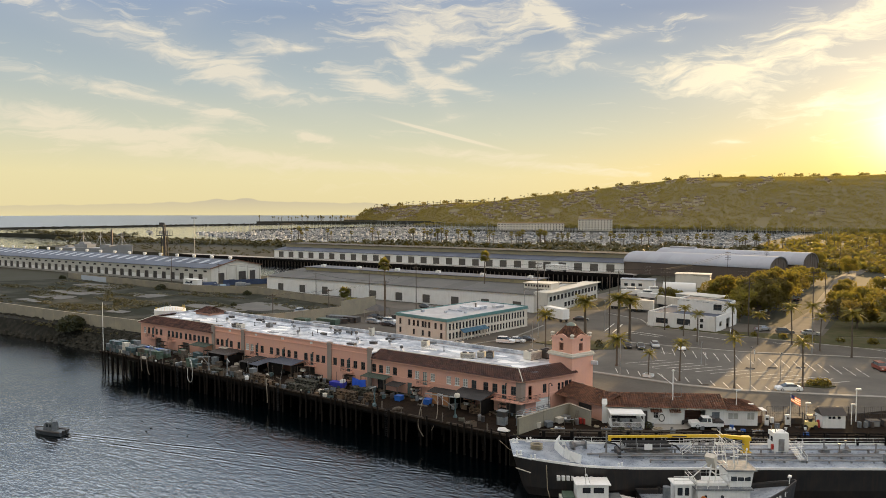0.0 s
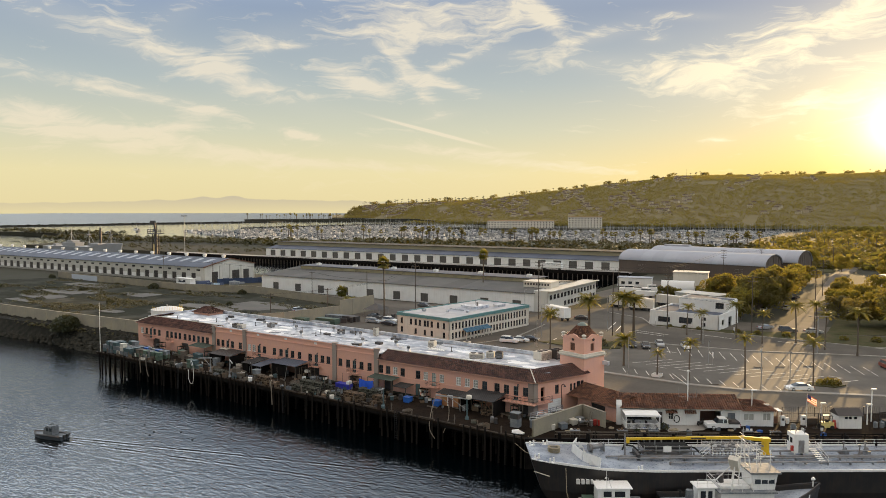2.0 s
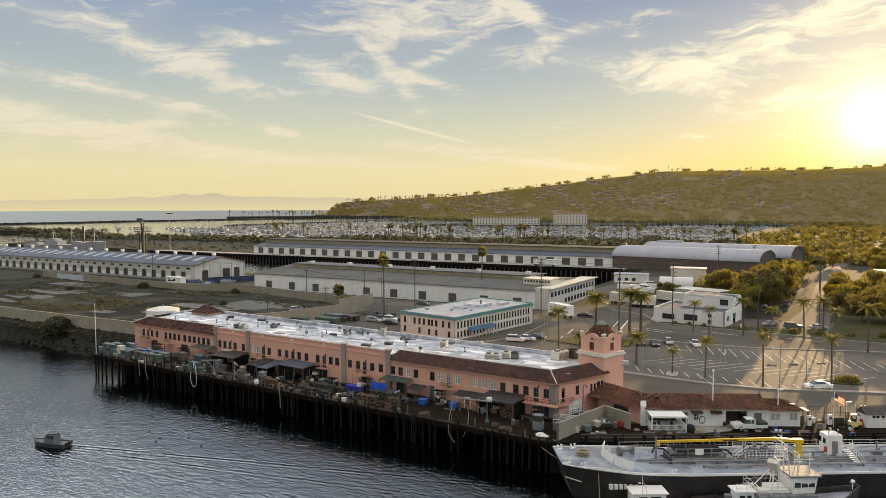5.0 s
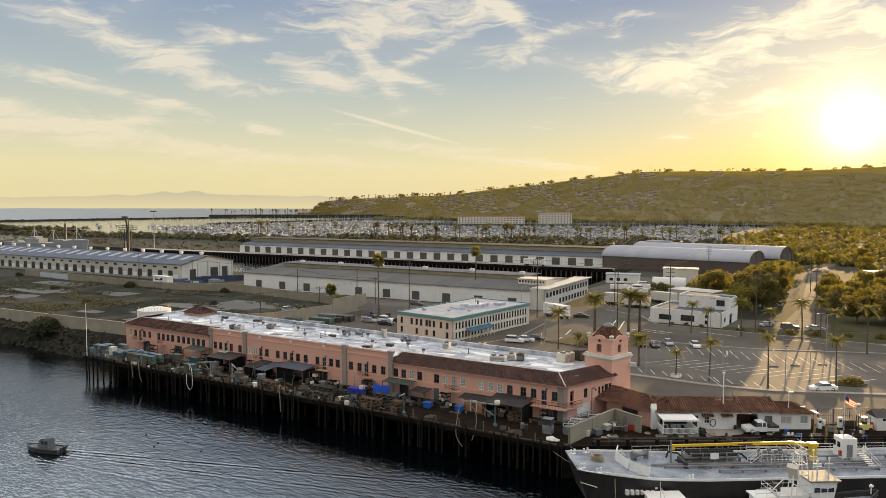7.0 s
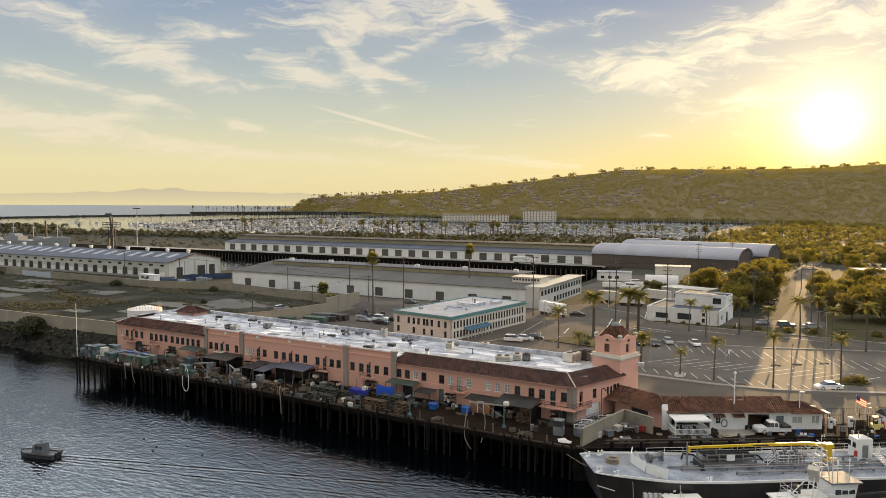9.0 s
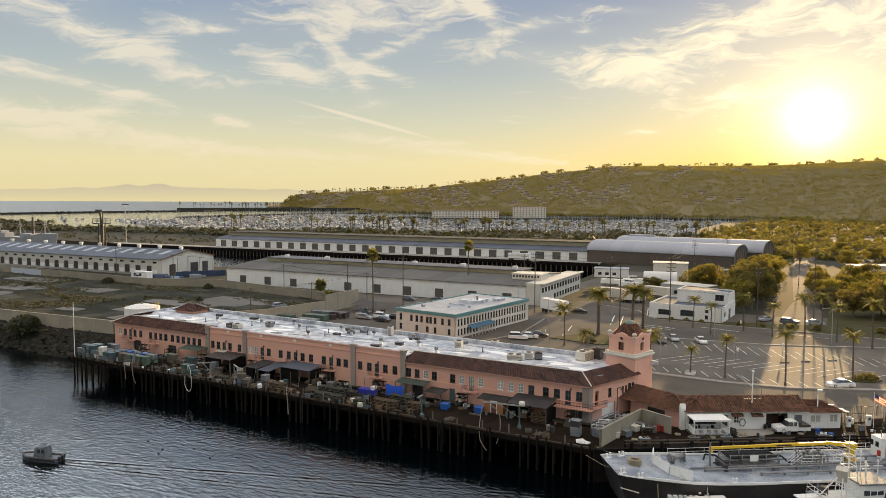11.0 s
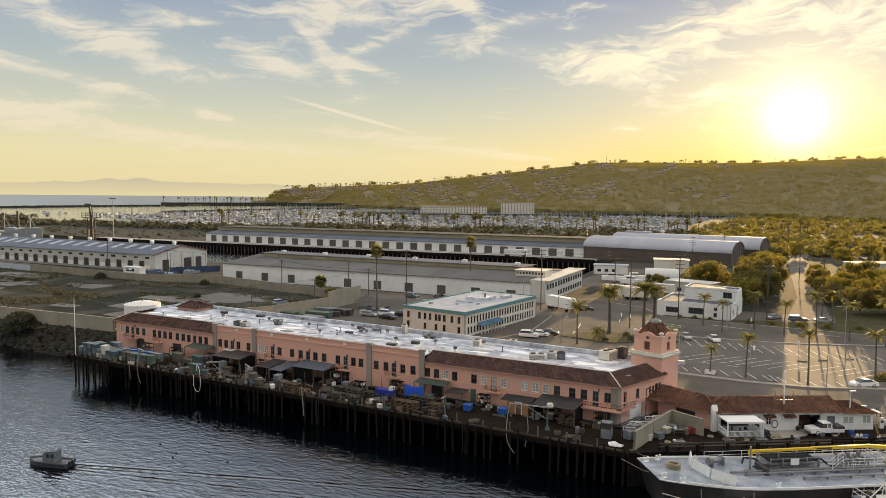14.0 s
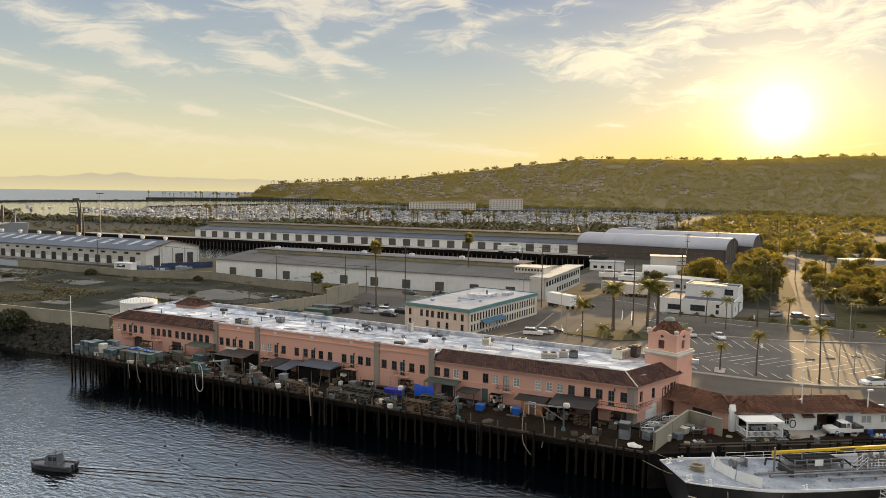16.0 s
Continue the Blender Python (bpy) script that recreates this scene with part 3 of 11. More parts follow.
ground("parking_lot", [(-12, 36.6), (2.1, 36.2), (13.7, 36.0), (23.6, 37.8), (37.8, 44), (60, 54), (60, 92), (16, 76), (-14, 71.5)], 0.0, 0.07, LOT,
       "asphalt car park with worn white stall lines", "parking lot")
ground("field", [(-300, 77), (-200, 76), (-172, 87), (-106, 78), (-104, 54), (-112, 28), (-118, 20), (-158, 7), (-205, 5), (-300, -7), (-330, 20)], 0.0, 0.05, FIELD,
       "vacant lot of bare earth, dry grass and old slabs", "field")


# kerbs, real steps
def kerb(pts, label, w=0.35, h=0.16, base=0.03):
    k = M()
    for p, q in zip(pts, pts[1:]):
        k.extrude([(-w / 2, 0), (w / 2, 0), (w / 2, h - 0.03), (w / 2 - 0.04, h), (-w / 2, h)], (*p, base), (*q, base))
    return tagged(k.obj("kerb", KERB), label, "kerb", kind="structure")


kerb([(-12, 36.4), (2.1, 36.0), (13.7, 35.7), (23.6, 37.4), (37.8, 43.6), (60, 53.6)], "concrete kerb along the car park's near side", 1.1)
kerb([(60, 92.5), (40, 86), (16, 76.5), (-14, 72)], "concrete kerb along the car park's far side", 0.8)
kerb([(-43, 44), (-38, 60), (-41, 84)], "concrete kerb beside the cream office block", 0.4)
kerb([(-14.2, 99.5), (6, 98.6), (40, 98), (80, 118)], "concrete kerb before the white works building", 0.5)
kerb([(-35, 118), (-22, 112), (-14.2, 99.5)], "concrete kerb at the street corner", 0.4)
ground("verge", [(-14, 100), (6, 99), (40, 98.4), (80, 118.5), (60, 122), (4, 104), (-14, 102)], 0.03, 0.17, LAWN, "dry planted verge along the street", "verge")
ground("verge", [(33, 47.6), (37, 48.6), (38.5, 51.4), (35.5, 51.9), (32.4, 50)], 0.07, 0.24, LAWN, "planted island inside the car park", "verge")
ground("verge", [(-30, 59), (-17, 57), (-10, 62), (-12, 70), (-24, 69)], 0.03, 0.2, LAWN, "planted corner bed with palms", "verge")
ground("verge", [(28, 112), (60, 128), (120, 190), (200, 330), (60, 330), (28, 250), (27, 160)], 0.03, 0.12, LAWN, "wooded rough ground beside the street", "verge")
ground("verge", [(-56, 300), (6, 320), (25, 540), (-300, 530), (-380, 480), (-330, 330)], 0.03, 0.12, LAWN, "scrubby ground behind the far sheds", "verge")

# stall lines of the car park, each painted on
paint = M().box(-0.08, 0.08, -2.4, 2.4, 0, 0.006).data("stall_line", LINE_PAINT)
lot = [o for o in scene.objects if o.name.startswith("parking_lot")][0]


def stripe(x, y, deg, length=1.0, name="stall_line"):
    ob = new(name, paint)
    ob.parent = lot
    ob.matrix_basis = rz(x, y, 0.074, deg) @ Matrix.Diagonal((1, length, 1, 1))


for k in range(13):
    stripe(-1.0 + 2.45 * k, 40.5 + 0.28 * max(0, k - 9) ** 1.5, 28, 0.85)
for k in range(13):
    for h in (0, 1):
        stripe(-2.2 + 3.0 * k + 3.15 * (0.5 + h), 48.2 + 0.08 * k + 4.4 * (0.5 + h), -35.5, 1.08)
for k in range(20):
    for h in (0, 1):
        stripe(-6.6 + 2.43 * k + 1.75 * (0.5 + h), 71.0 + 0.06 * k - 4.15 * (0.5 + h), 22, 0.80)
for x, y in ((4.5, 47.4), (9.5, 47.2), (28.5, 60.5), (36, 58.5), (1.5, 64.8)):
    stripe(x, y, 80, 0.55)
road0 = [o for o in scene.objects if o.name == "road"][0]
for x, y, a, l in ((-24, 92, 12, 3.2), (-21.5, 92, 12, 3.2), (-12, 86, 78, 2.2), (-11.4, 88.5, 78, 2.2), (-16, 112, 12, 3), (-19, 111, 12, 3), (4, 92, 80, 2), (24, 93, 80, 2), (-30, 74, 12, 1.6),
                   (44, 97, 76, 2), (-28, 62, 10, 1.8), (-60, 94, 85, 2.4), (-84, 93, 85, 2.4)):
    ob = new("road_line", paint)
    ob.parent = road0
    ob.matrix_basis = rz(x, y, 0.075, a) @ Matrix.Diagonal((1.6, l, 1, 1))

# old slabs, patches and scrub of the vacant lot
rng = random.Random(4)
for k in range(16):
    x, y = rng.uniform(-255, -125), rng.uniform(22, 70)
    w, d = rng.uniform(4, 16), rng.uniform(2, 6)
    tw = rng.uniform(-0.12, 0.12)
    pts = [(x + w * (u * rng.uniform(0.85, 1.1) - v * tw), y + d * (v * rng.uniform(0.7, 1.1) + u * tw)) for u, v in ((-1, -1), (0.1, -1.1), (1, -0.9), (1.05, 0.3), (0.7, 1), (-0.4, 0.9), (-1, 0.6))]
    ground("slab", pts, 0.03, 0.09 + 0.012 * k, SLAB, "cracked old concrete slab in the vacant lot", "slab")
scrub = M()
for k in range(14000):
    x, y = rng.uniform(-290, -110), rng.uniform(-10, 82)
    if y < float(np.interp(x, [-300, -205, -158, -110], [-8, 4.5, 7, 12])) or noise.noise((x * 0.035, y * 0.10, 3)) + 0.5 * noise.noise((x * 0.11, y * 0.3, 8)) < 0.10:
        continue
    scrub.tuft((x, y, 0.08), rng.uniform(0.25, 0.95), rng, 0.5, 11, 0.42)
for k in range(700):
    x = rng.uniform(-300, -114)
    top = float(np.interp(x, [-300, -205, -158, -122, -111], [-10.0, 2.4, 4.6, 8.0, 7.0]))
    scrub.tuft((x, top - rng.uniform(0.3, 3.2), rng.uniform(-0.6, 0.2)), rng.uniform(0.3, 0.8), rng, 0.5, 12, 0.5)
tagged(scrub.obj("scrub", LEAF_DRY), "low dry scrub over the vacant lot", "scrub", kind="stuff")

# walls round the vacant lot
def wall_run(name, pts, h, th, material, label, cap=0.0, base=0.0):
    w = M()
    for (x0, y0), (x1, y1) in zip(pts, pts[1:]):
        L_ = math.hypot(x1 - x0, y1 - y0)
        m = rz(x0, y0, base, math.degrees(math.atan2(y1 - y0, x1 - x0)))
        w.box(0, L_, -th / 2, th / 2, 0, h, m)
        if cap:
            w.box(0, L_, -th / 2 - 0.06, th / 2 + 0.06, h, h + cap, m)
            for k in range(int(L_ / 6)):
                w.box(k * 6, k * 6 + 0.5, -th / 2 - 0.05, th / 2 + 0.05, 0, h, m)
    return tagged(w.obj(name, material), label, "wall", kind="structure")


wall_run("wall_sea", [(-122, 8.2), (-158, 5.2), (-205, 3.0), (-450, -30)], 3.6, 0.4, WALL_TAN, "tan rendered sea wall above the rocks", 0.12)
wall_run("wall_west", [(-301, 79.6), (-200, 78.5), (-172, 89.5), (-104, 79.5)], 2.7, 0.3, WALL_TAN, "tan block wall behind the vacant lot", 0.1)
wall_run("wall_east", [(-112, 27), (-104, 42), (-100.5, 62)], 3.4, 0.3, WALL_TAN, "tan block wall beside the fish market yard", 0.1)
wall_run("wall_north", [(-100.5, 62), (-101, 79)], 5.0, 0.3, WALL_TAN, "tall tan rendered wall of the yard", 0.12)
wall_run("wall_patch", [(-288, 79.2), (-266, 79.0)], 2.3, 0.36, mat("pale_blue_patch", (0.42, 0.46, 0.52), 0.9, var=0.2), "pale painted-out patch on the block wall")

# rocks of the revetment
rocks = M()
for k in range(1500):
    s = rng.random()
    x = -113 - 60 * s * 1.6
    front = float(np.interp(x, [-260, -205, -181, -165, -146, -128, -111], [-10.5, -4.2, -2.6, -0.6, -0.2, -0.6, -1.6]))
    d = rng.random()
    rocks.rock((x, front + 6.0 * d, -4.5 + 4.9 * d), rng.uniform(0.4, 1.2), rng, 0.8)
for k in range(500):
    x = rng.uniform(-430, -205)
    d = rng.random()
    rocks.rock((x, -4.2 + (x + 205) * 0.136 + 6.0 * d, -4.5 + 4.9 * d), rng.uniform(0.8, 1.7), rng, 0.8)
tagged(rocks.obj("revetment", ROCK), "dark boulder revetment below the sea wall", "rocks", kind="stuff")
bank = M().poly([(-111, -2.0, -4.8), (-128, -1.0, -4.8), (-146, -0.6, -4.8), (-165, -1.0, -4.8), (-181, -3.0, -4.8), (-205, -4.6, -4.8), (-450, -38, -4.8), (-450, -30, 0.3), (-205, 2.8, 0.3), (-158, 5.0, 0.5), (-122, 8.6, 0.5), (-111, 8, 0.3)])
tagged(bank.obj("bank", ROCK), "dark rubble bank under the boulders", "bank", kind="structure")

# timber wharf: deck, bearers, kerb beam, piles
X0, X1, YE = -110.0, 3.2, -11.2
deck = M()
for k in range(34):
    y = YE + 0.3 * k + 0.01
    deck.box(X0, X1, y, y + 0.27, -0.16 + 0.012 * (k % 3 == 0), 0.0 + 0.01 * (k % 5 == 0))
deck.box(X0, X1, YE + 0.1, -0.9, -0.35, -0.17)
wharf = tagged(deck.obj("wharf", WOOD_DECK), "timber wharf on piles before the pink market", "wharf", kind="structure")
M().box(X0, X1, -2.4, -1.9, -9, -0.36).obj("bulkhead", WOOD_DARK, wharf, "near-black timber bulkhead")
for k in range(29):
    a = X0 + k * 3.9
    tilt = rng.uniform(-1.2, 1.2)
    b = min(a + rng.uniform(3.2, 3.8), X1) - a
    M().box(rng.uniform(0.02, 0.5), b, -0.05, rng.uniform(0.18, 0.32), 0.0, rng.uniform(0.14, 0.28)).obj("edge_beam", WOOD_EDGE, wharf, "worn wet edge timber", at=pose(a, YE, 0.03, 0, 0, tilt * 0.6))
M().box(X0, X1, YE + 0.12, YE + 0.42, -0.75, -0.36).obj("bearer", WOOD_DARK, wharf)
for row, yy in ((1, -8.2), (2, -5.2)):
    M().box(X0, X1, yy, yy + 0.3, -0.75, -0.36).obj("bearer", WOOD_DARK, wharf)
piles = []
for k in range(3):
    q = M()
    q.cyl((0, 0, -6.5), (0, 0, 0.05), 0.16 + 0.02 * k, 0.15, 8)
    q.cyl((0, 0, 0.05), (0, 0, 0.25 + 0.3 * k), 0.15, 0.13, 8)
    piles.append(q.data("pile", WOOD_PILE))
k = 0
for row, yy, step in ((0, YE - 0.1, 1.25), (1, -8.0, 2.6), (2, -5.0, 2.6)):
    x = X0 + 0.3
    while x < X1 and k < 230:
        if row == 0 and rng.random() < 0.3:
            x += step
            continue
        ob = new("pile", piles[rng.randrange(3)] if row == 0 else piles[1])
        ob.parent = wharf
        ob.matrix_basis = pose(x + rng.uniform(-0.25, 0.25), yy, -0.1 if row == 0 else -0.8, rng.uniform(-2, 2), rng.uniform(-2, 2), rng.uniform(0, 360))
        x += step
        k += 1
# quay wall beside the barge
qw = M()
for k in range(30):
    m = rz(*quay(5 * k, 0), 0, 33)
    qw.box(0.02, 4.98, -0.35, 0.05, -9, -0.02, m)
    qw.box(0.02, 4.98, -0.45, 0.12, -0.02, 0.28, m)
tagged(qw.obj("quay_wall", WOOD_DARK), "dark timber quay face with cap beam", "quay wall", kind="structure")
fend = M().cyl((0, 0, -5), (0, 0, 1.25), 0.28, 0.26, 9).data("fender_post", WOOD_DARK)
for k in range(18):
    ob = new("fender_post", fend)
    ob.matrix_basis = rz(*quay(5 + 4.1 * k, -0.65), 0, 20 * k)
    tagged(ob, "near-black round fender post at the quay edge", "fender post", "fender posts along the quay")
# building kit -----------------------------------------------------------
def pierced(w, length, z0, z1, holes, th, m=None, y=0.0):
    """A wall along local x with its outer face at y, thickness inward, with holes (x0, x1, za, zb) cut through."""
    xs = sorted({0.0, length, *[min(max(h[i], 0.0), length) for h in holes for i in (0, 1)]})
    for a, b in zip(xs, xs[1:]):
        if b - a < 1e-4:
            continue
        c = (a + b) / 2
        cuts = sorted((h[2], h[3]) for h in holes if h[0] < c < h[1])
        z = z0
        for lo, hi in cuts:
            if lo > z + 1e-4:
                w.box(a, b, y, y + th, z, lo, m)
            z = max(z, hi)
        if z1 > z + 1e-4:
            w.box(a, b, y, y + th, z, z1, m)


CACHE = {}


def window_data(w, h, bars_x, bars_z, frame_m, pane_m, f=0.07):
    key = (round(w, 2), round(h, 2), bars_x, bars_z, frame_m.name, pane_m.name)
    if key not in CACHE:
        xs, zs = [(-w / 2, -w / 2 + f)], [(0.0, f)]
        xs += [(-w / 2 + w * k / (bars_x + 1) - 0.03, -w / 2 + w * k / (bars_x + 1) + 0.03) for k in range(1, bars_x + 1)] + [(w / 2 - f, w / 2)]
        zs += [(h * k / (bars_z + 1) - 0.025, h * k / (bars_z + 1) + 0.025) for k in range(1, bars_z + 1)] + [(h - f, h)]
        gx, gz = [v for p_ in xs for v in p_], [v for p_ in zs for v in p_]
        q = M()
        nz_ = len(gz)
        for y in (0.06, 0.18):
            q.v += [(x, y, z) for x in gx for z in gz]
        half = len(gx) * nz_
        solid = {(a, b) for a in range(len(gx) - 1) for b in range(nz_ - 1) if a % 2 == 0 or b % 2 == 0}
        for a, b in solid:
            c = [a * nz_ + b, (a + 1) * nz_ + b, (a + 1) * nz_ + b + 1, a * nz_ + b + 1]
            q.f += [tuple(c), tuple(half + v for v in reversed(c))]
            for (da, db), (u, v) in (((0, -1), (0, 1)), ((1, 0), (1, 2)), ((0, 1), (2, 3)), ((-1, 0), (3, 0))):
                if (a + da, b + db) not in solid:
                    q.f.append((c[v], c[u], half + c[u], half + c[v]))
        # the sill grows out of the frame's lower edge
        k0, k1 = 0, (len(gx) - 1) * nz_
        i = len(q.v)
        q.v += [(-w / 2 - 0.08, -0.06, 0.0), (w / 2 + 0.08, -0.06, 0.0), (w / 2 + 0.08, -0.06, -0.07), (-w / 2 - 0.08, -0.06, -0.07), (w / 2 + 0.08, 0.18, -0.07), (-w / 2 - 0.08, 0.18, -0.07)]
        q.f += [(k0, i, i + 1, k1), (i, i + 3, i + 2, i + 1), (i + 3, i + 5, i + 4, i + 2), (k1, i + 1, i + 2, i + 4), (k0, i + 5, i + 3, i), (k0, k1, i + 4, i + 5)]
        p = M().box(-w / 2 + f / 2, w / 2 - f / 2, 0.12, 0.135, f / 2, h - f / 2)
        CACHE[key] = (q.data("window", frame_m), p.data("pane", pane_m))
    return CACHE[key]


def window(parent, m, w, h, bars_x=1, bars_z=1, frame_m=None, pane_m=None, name="window", label=""):
    """A framed window with sill; local x along the wall, y inward, z from the sill."""
    fr, pa = window_data(w, h, bars_x, bars_z, frame_m or WHITE, pane_m or GLASS)
    ob = new(name, fr)
    ob.parent, ob.matrix_basis = parent, m
    if label:
        tagged(ob, label)
    pn = new("pane", pa)
    pn.parent = ob
    return ob


def roller(parent, m, w, h, material, name="door", ribs=6):
    key = ("roller", round(w, 2), round(h, 2), material.name)
    if key not in CACHE:
        prof = [(0.22, 0.0)]
        for k in range(ribs):
            z0, z1 = h * k / ribs, h * (k + 1) / ribs
            prof += [(0.16, z0), (0.16, z1 - 0.08), (0.12, z1 - 0.07), (0.12, z1 - 0.01)]
        prof.append((0.22, h))
        q = M()
        q.v = [(x, y_, z_) for x in (-w / 2, w / 2) for y_, z_ in prof]
        n_ = len(prof)
        q.f = [(j, (j + 1) % n_, n_ + (j + 1) % n_, n_ + j) for j in range(n_)] + [tuple(reversed(range(n_))), tuple(range(n_, 2 * n_))]
        CACHE[key] = q.data(name, material)
    ob = new(name, CACHE[key])
    ob.parent, ob.matrix_basis = parent, m
    return ob


def tiles(q, e0, e1, r0, r1, pitch=0.42, rows=7):
    """Barrel tiles on a roof plane from the eave e0-e1 to the ridge r0-r1, in overlapping courses."""
    e0, e1, r0, r1 = (Vector(p) for p in (e0, e1, r0, r1))
    nrm = (e1 - e0).cross(r0 - e0).normalized()
    if nrm.z < 0:
        nrm.negate()
    cols = max(2, int((e1 - e0).length / pitch))
    prof = ((0.0, 0.0), (0.22, 0.085), (0.5, 0.12), (0.78, 0.085), (1.0, 0.0))
    for j in range(rows):
        a, b = j / rows, (j + 1.12) / rows
        b = min(b, 1.0)
        for i in range(cols):
            base = len(q.v)
            for v, lift in ((a, 0.05), (b, 0.0)):
                lo, hi = e0.lerp(r0, v), e1.lerp(r1, v)
                for u, h in prof:
                    q.v.append(tuple(lo.lerp(hi, (i + u) / cols) + nrm * (h + lift)))
            q.f += [(base + k, base + k + 1, base + 6 + k, base + 5 + k) for k in range(4)]
    return q


# the pink market building ------------------------------------------------
market = thing("market_building", pose(0, 0, 0), "long two-storey salmon-pink stucco market with clay tile edges", "building")
WIN_L = [-108.7, -106.9, -103.7, -101.8, -98.6, -97.0, -95.4, -93.8, -91.8, -90.1, -88.5, -85.3, -83.7]
WIN_M = [-79.9, -78.3, -75.1, -72.5, -69.6, -68.1, -64.8, -61.8, -59.8, -56.4, -54.4, -51.4, -48.0, -46.4, -43.2, -41.2, -37.8, -35.8]
WIN_R = [-33.0, -31.3, -29.6, -27.9, -24.4, -22.7, -19.2, -15.7, -13.9, -12.2, -10.4, -8.0, -6.2, -2.6]
DOORS = [-105.2, -86.9, -76.7, -66.5, -58.1, -49.7, -39.6, -20.9, -4.4]
LOW = [(-2.9, 2.4, 2.3), (-15.3, 4.4, 2.2), (-24.5, 1.1, 2.1), (-31.2, 2.2, 2.2), (-50.4, 3.0, 2.3), (-60.5, 3.2, 2.3), (-72.5, 2.4, 2.2), (-78.8, 1.2, 2.1), (-92, 2.6, 2.3), (-103, 2.6, 2.3)]
holes = [(x - 0.5 + 110.4, x + 0.5 + 110.4, 3.1, 4.5) for x in WIN_L + WIN_M + WIN_R]
holes += [(x - 0.46 + 110.4, x + 0.46 + 110.4, 2.25, 4.5) for x in DOORS]
holes += [(x - w / 2 + 110.4, x + w / 2 + 110.4, 0.0, h) for x, w, h in LOW]
front = rz(-110.4, 0, 0, 0)
w = M()
pierced(w, 29.2, -0.2, 5.75, [h for h in holes if h[0] < 29.2], 0.35, front)
pierced(w, 47.2, -0.2, 7.25, [(a - 29.2, b - 29.2, c, d) for a, b, c, d in holes if 29.2 < a < 76.4], 0.35, rz(-81.2, 0, 0, 0))
pierced(w, 32.8, -0.2, 5.75, [(a - 76.4, b - 76.4, c, d) for a, b, c, d in holes if a > 76.4], 0.35, rz(-34.0, 0, 0, 0))
w.obj("wall", PINK, market, "salmon-pink stucco front")
# the end wall towards the quay stands askew
EA = math.degrees(math.atan2(15.8, 4.7))      # the tower
EB = 67.9                                        # the end wall
east = rz(-1.2, 0, 0, EB)
ew = M()
E_WIN = [(5.1, 0.8, 1.4), (8.3, 0.5, 1.2), (9.1, 0.5, 1.2), (10.0, 0.8, 1.4), (10.9, 0.8, 1.4)]
E_HOLES = [(1.6, 2.4, 2.25, 4.5)] + [(a - b / 2, a + b / 2, 3.1, 3.1 + c) for a, b, c in E_WIN] + [(3.2, 6.4, 0.0, 2.2)]
pierced(ew, 12.0, -0.2, 5.75, E_HOLES, 0.35, east)
ew.obj("wall", PINK, market)
M().box(0, 110.4, -0.35, 0, -0.2, 6.9, rz(-110.4, 18.3, 0, -1.4)).obj("wall", PINK, market)
M().box(0, 18.0, -0.35, 0, -0.2, 5.75, rz(-110.4, 18.2, 0, -90) @ pose(0, 0.35, 0)).obj("wall", PINK, market)
# flat roof with its white coating, parapets, tiled edges
M().prism([(-110.0, 2.7), (-81.2, 2.7), (-81.2, 0.4), (-34.0, 0.4), (-34.0, 2.7), (-3.2, 2.7), (0.6, 13.0), (4.2, 15.6), (-110.0, 17.9)], 6.25, 6.45).obj("flat_roof", ROOF_WHITE, market, "patched white roof coating")
cap = M()
cap.box(0, 116, -0.45, 0.05, 6.5, 7.15, rz(-110.4, 18.3, 0, -1.4))
cap.box(-81.4, -33.9, 0.0, 0.42, 7.25, 7.36)
cap.box(-81.2, -34.1, 0.352, 0.45, 6.4, 7.25)
cap.box(-110.2, -81.2, 2.65, 2.95, 6.3, 6.85).box(-34.0, -3.4, 2.65, 2.95, 6.3, 6.85)
cap.box(-110.2, -109.95, 2.9, 18, 6.3, 6.9)
cap.obj("parapet", ROOF_WHITE, market, "white-coated parapet")
band = M()
band.box(-81.2, -34.0, -0.12, 0, 6.15, 6.32).box(-81.2, -34.0, -0.16, 0, 7.12, 7.25)
for a, b in ((-110.4, -81.2), (-81.2, -34.0), (-34.0, -1.2)):
    band.box(a + 0.5, b - 0.5, -0.06, 0, 2.78, 2.95)
band.box(0, 12.0, -0.06, 0, 2.78, 2.95, east)
band.obj("string_course", PINK, market)
for x in (-81.2, -70.9, -44.6, -34.0):
    q = M().box(-0.5, 0.5, -0.28, 0.0, -0.1, 6.9).box(-0.58, 0.58, -0.36, 0.05, 6.9, 7.05).box(-0.48, 0.48, -0.3, 0.4, 7.05, 7.38).box(-0.56, 0.56, -0.36, 0.44, 7.38, 7.5)
    q.obj("pilaster", PINK_TRIM, market, "grey-green pilaster", at=pose(x, 0, 0))
q = M().box(-2.1, -1.18, -0.1, 0, -0.1, 5.6).box(0, 0.9, -0.1, 0, -0.1, 5.6, east)
q.obj("corner_quoin", PINK_TRIM, market, "grey-green corner band")
roof = M()
tiles(roof, (-110.9, -0.6, 5.62), (-81.2, -0.6, 5.62), (-108.4, 2.6, 6.95), (-81.2, 2.6, 6.95), 0.42, 8)
tiles(roof, (-110.9, 9.0, 5.62), (-110.9, -0.6, 5.62), (-108.4, 9.0, 6.95), (-108.4, 2.6, 6.95), 0.42, 8)
cs, sn = math.cos(radians(EB)), math.sin(radians(EB))
ce = Vector((-0.5, -0.6, 5.62))
ee = Vector((-1.2 + cs * 12.3 + sn * 0.55, sn * 12.3 - cs * 0.55, 5.62))
tiles(roof, (-33.5, -0.6, 5.62), ce, (-33.5, 2.6, 6.95), (-3.1, 2.6, 6.95), 0.42, 8)
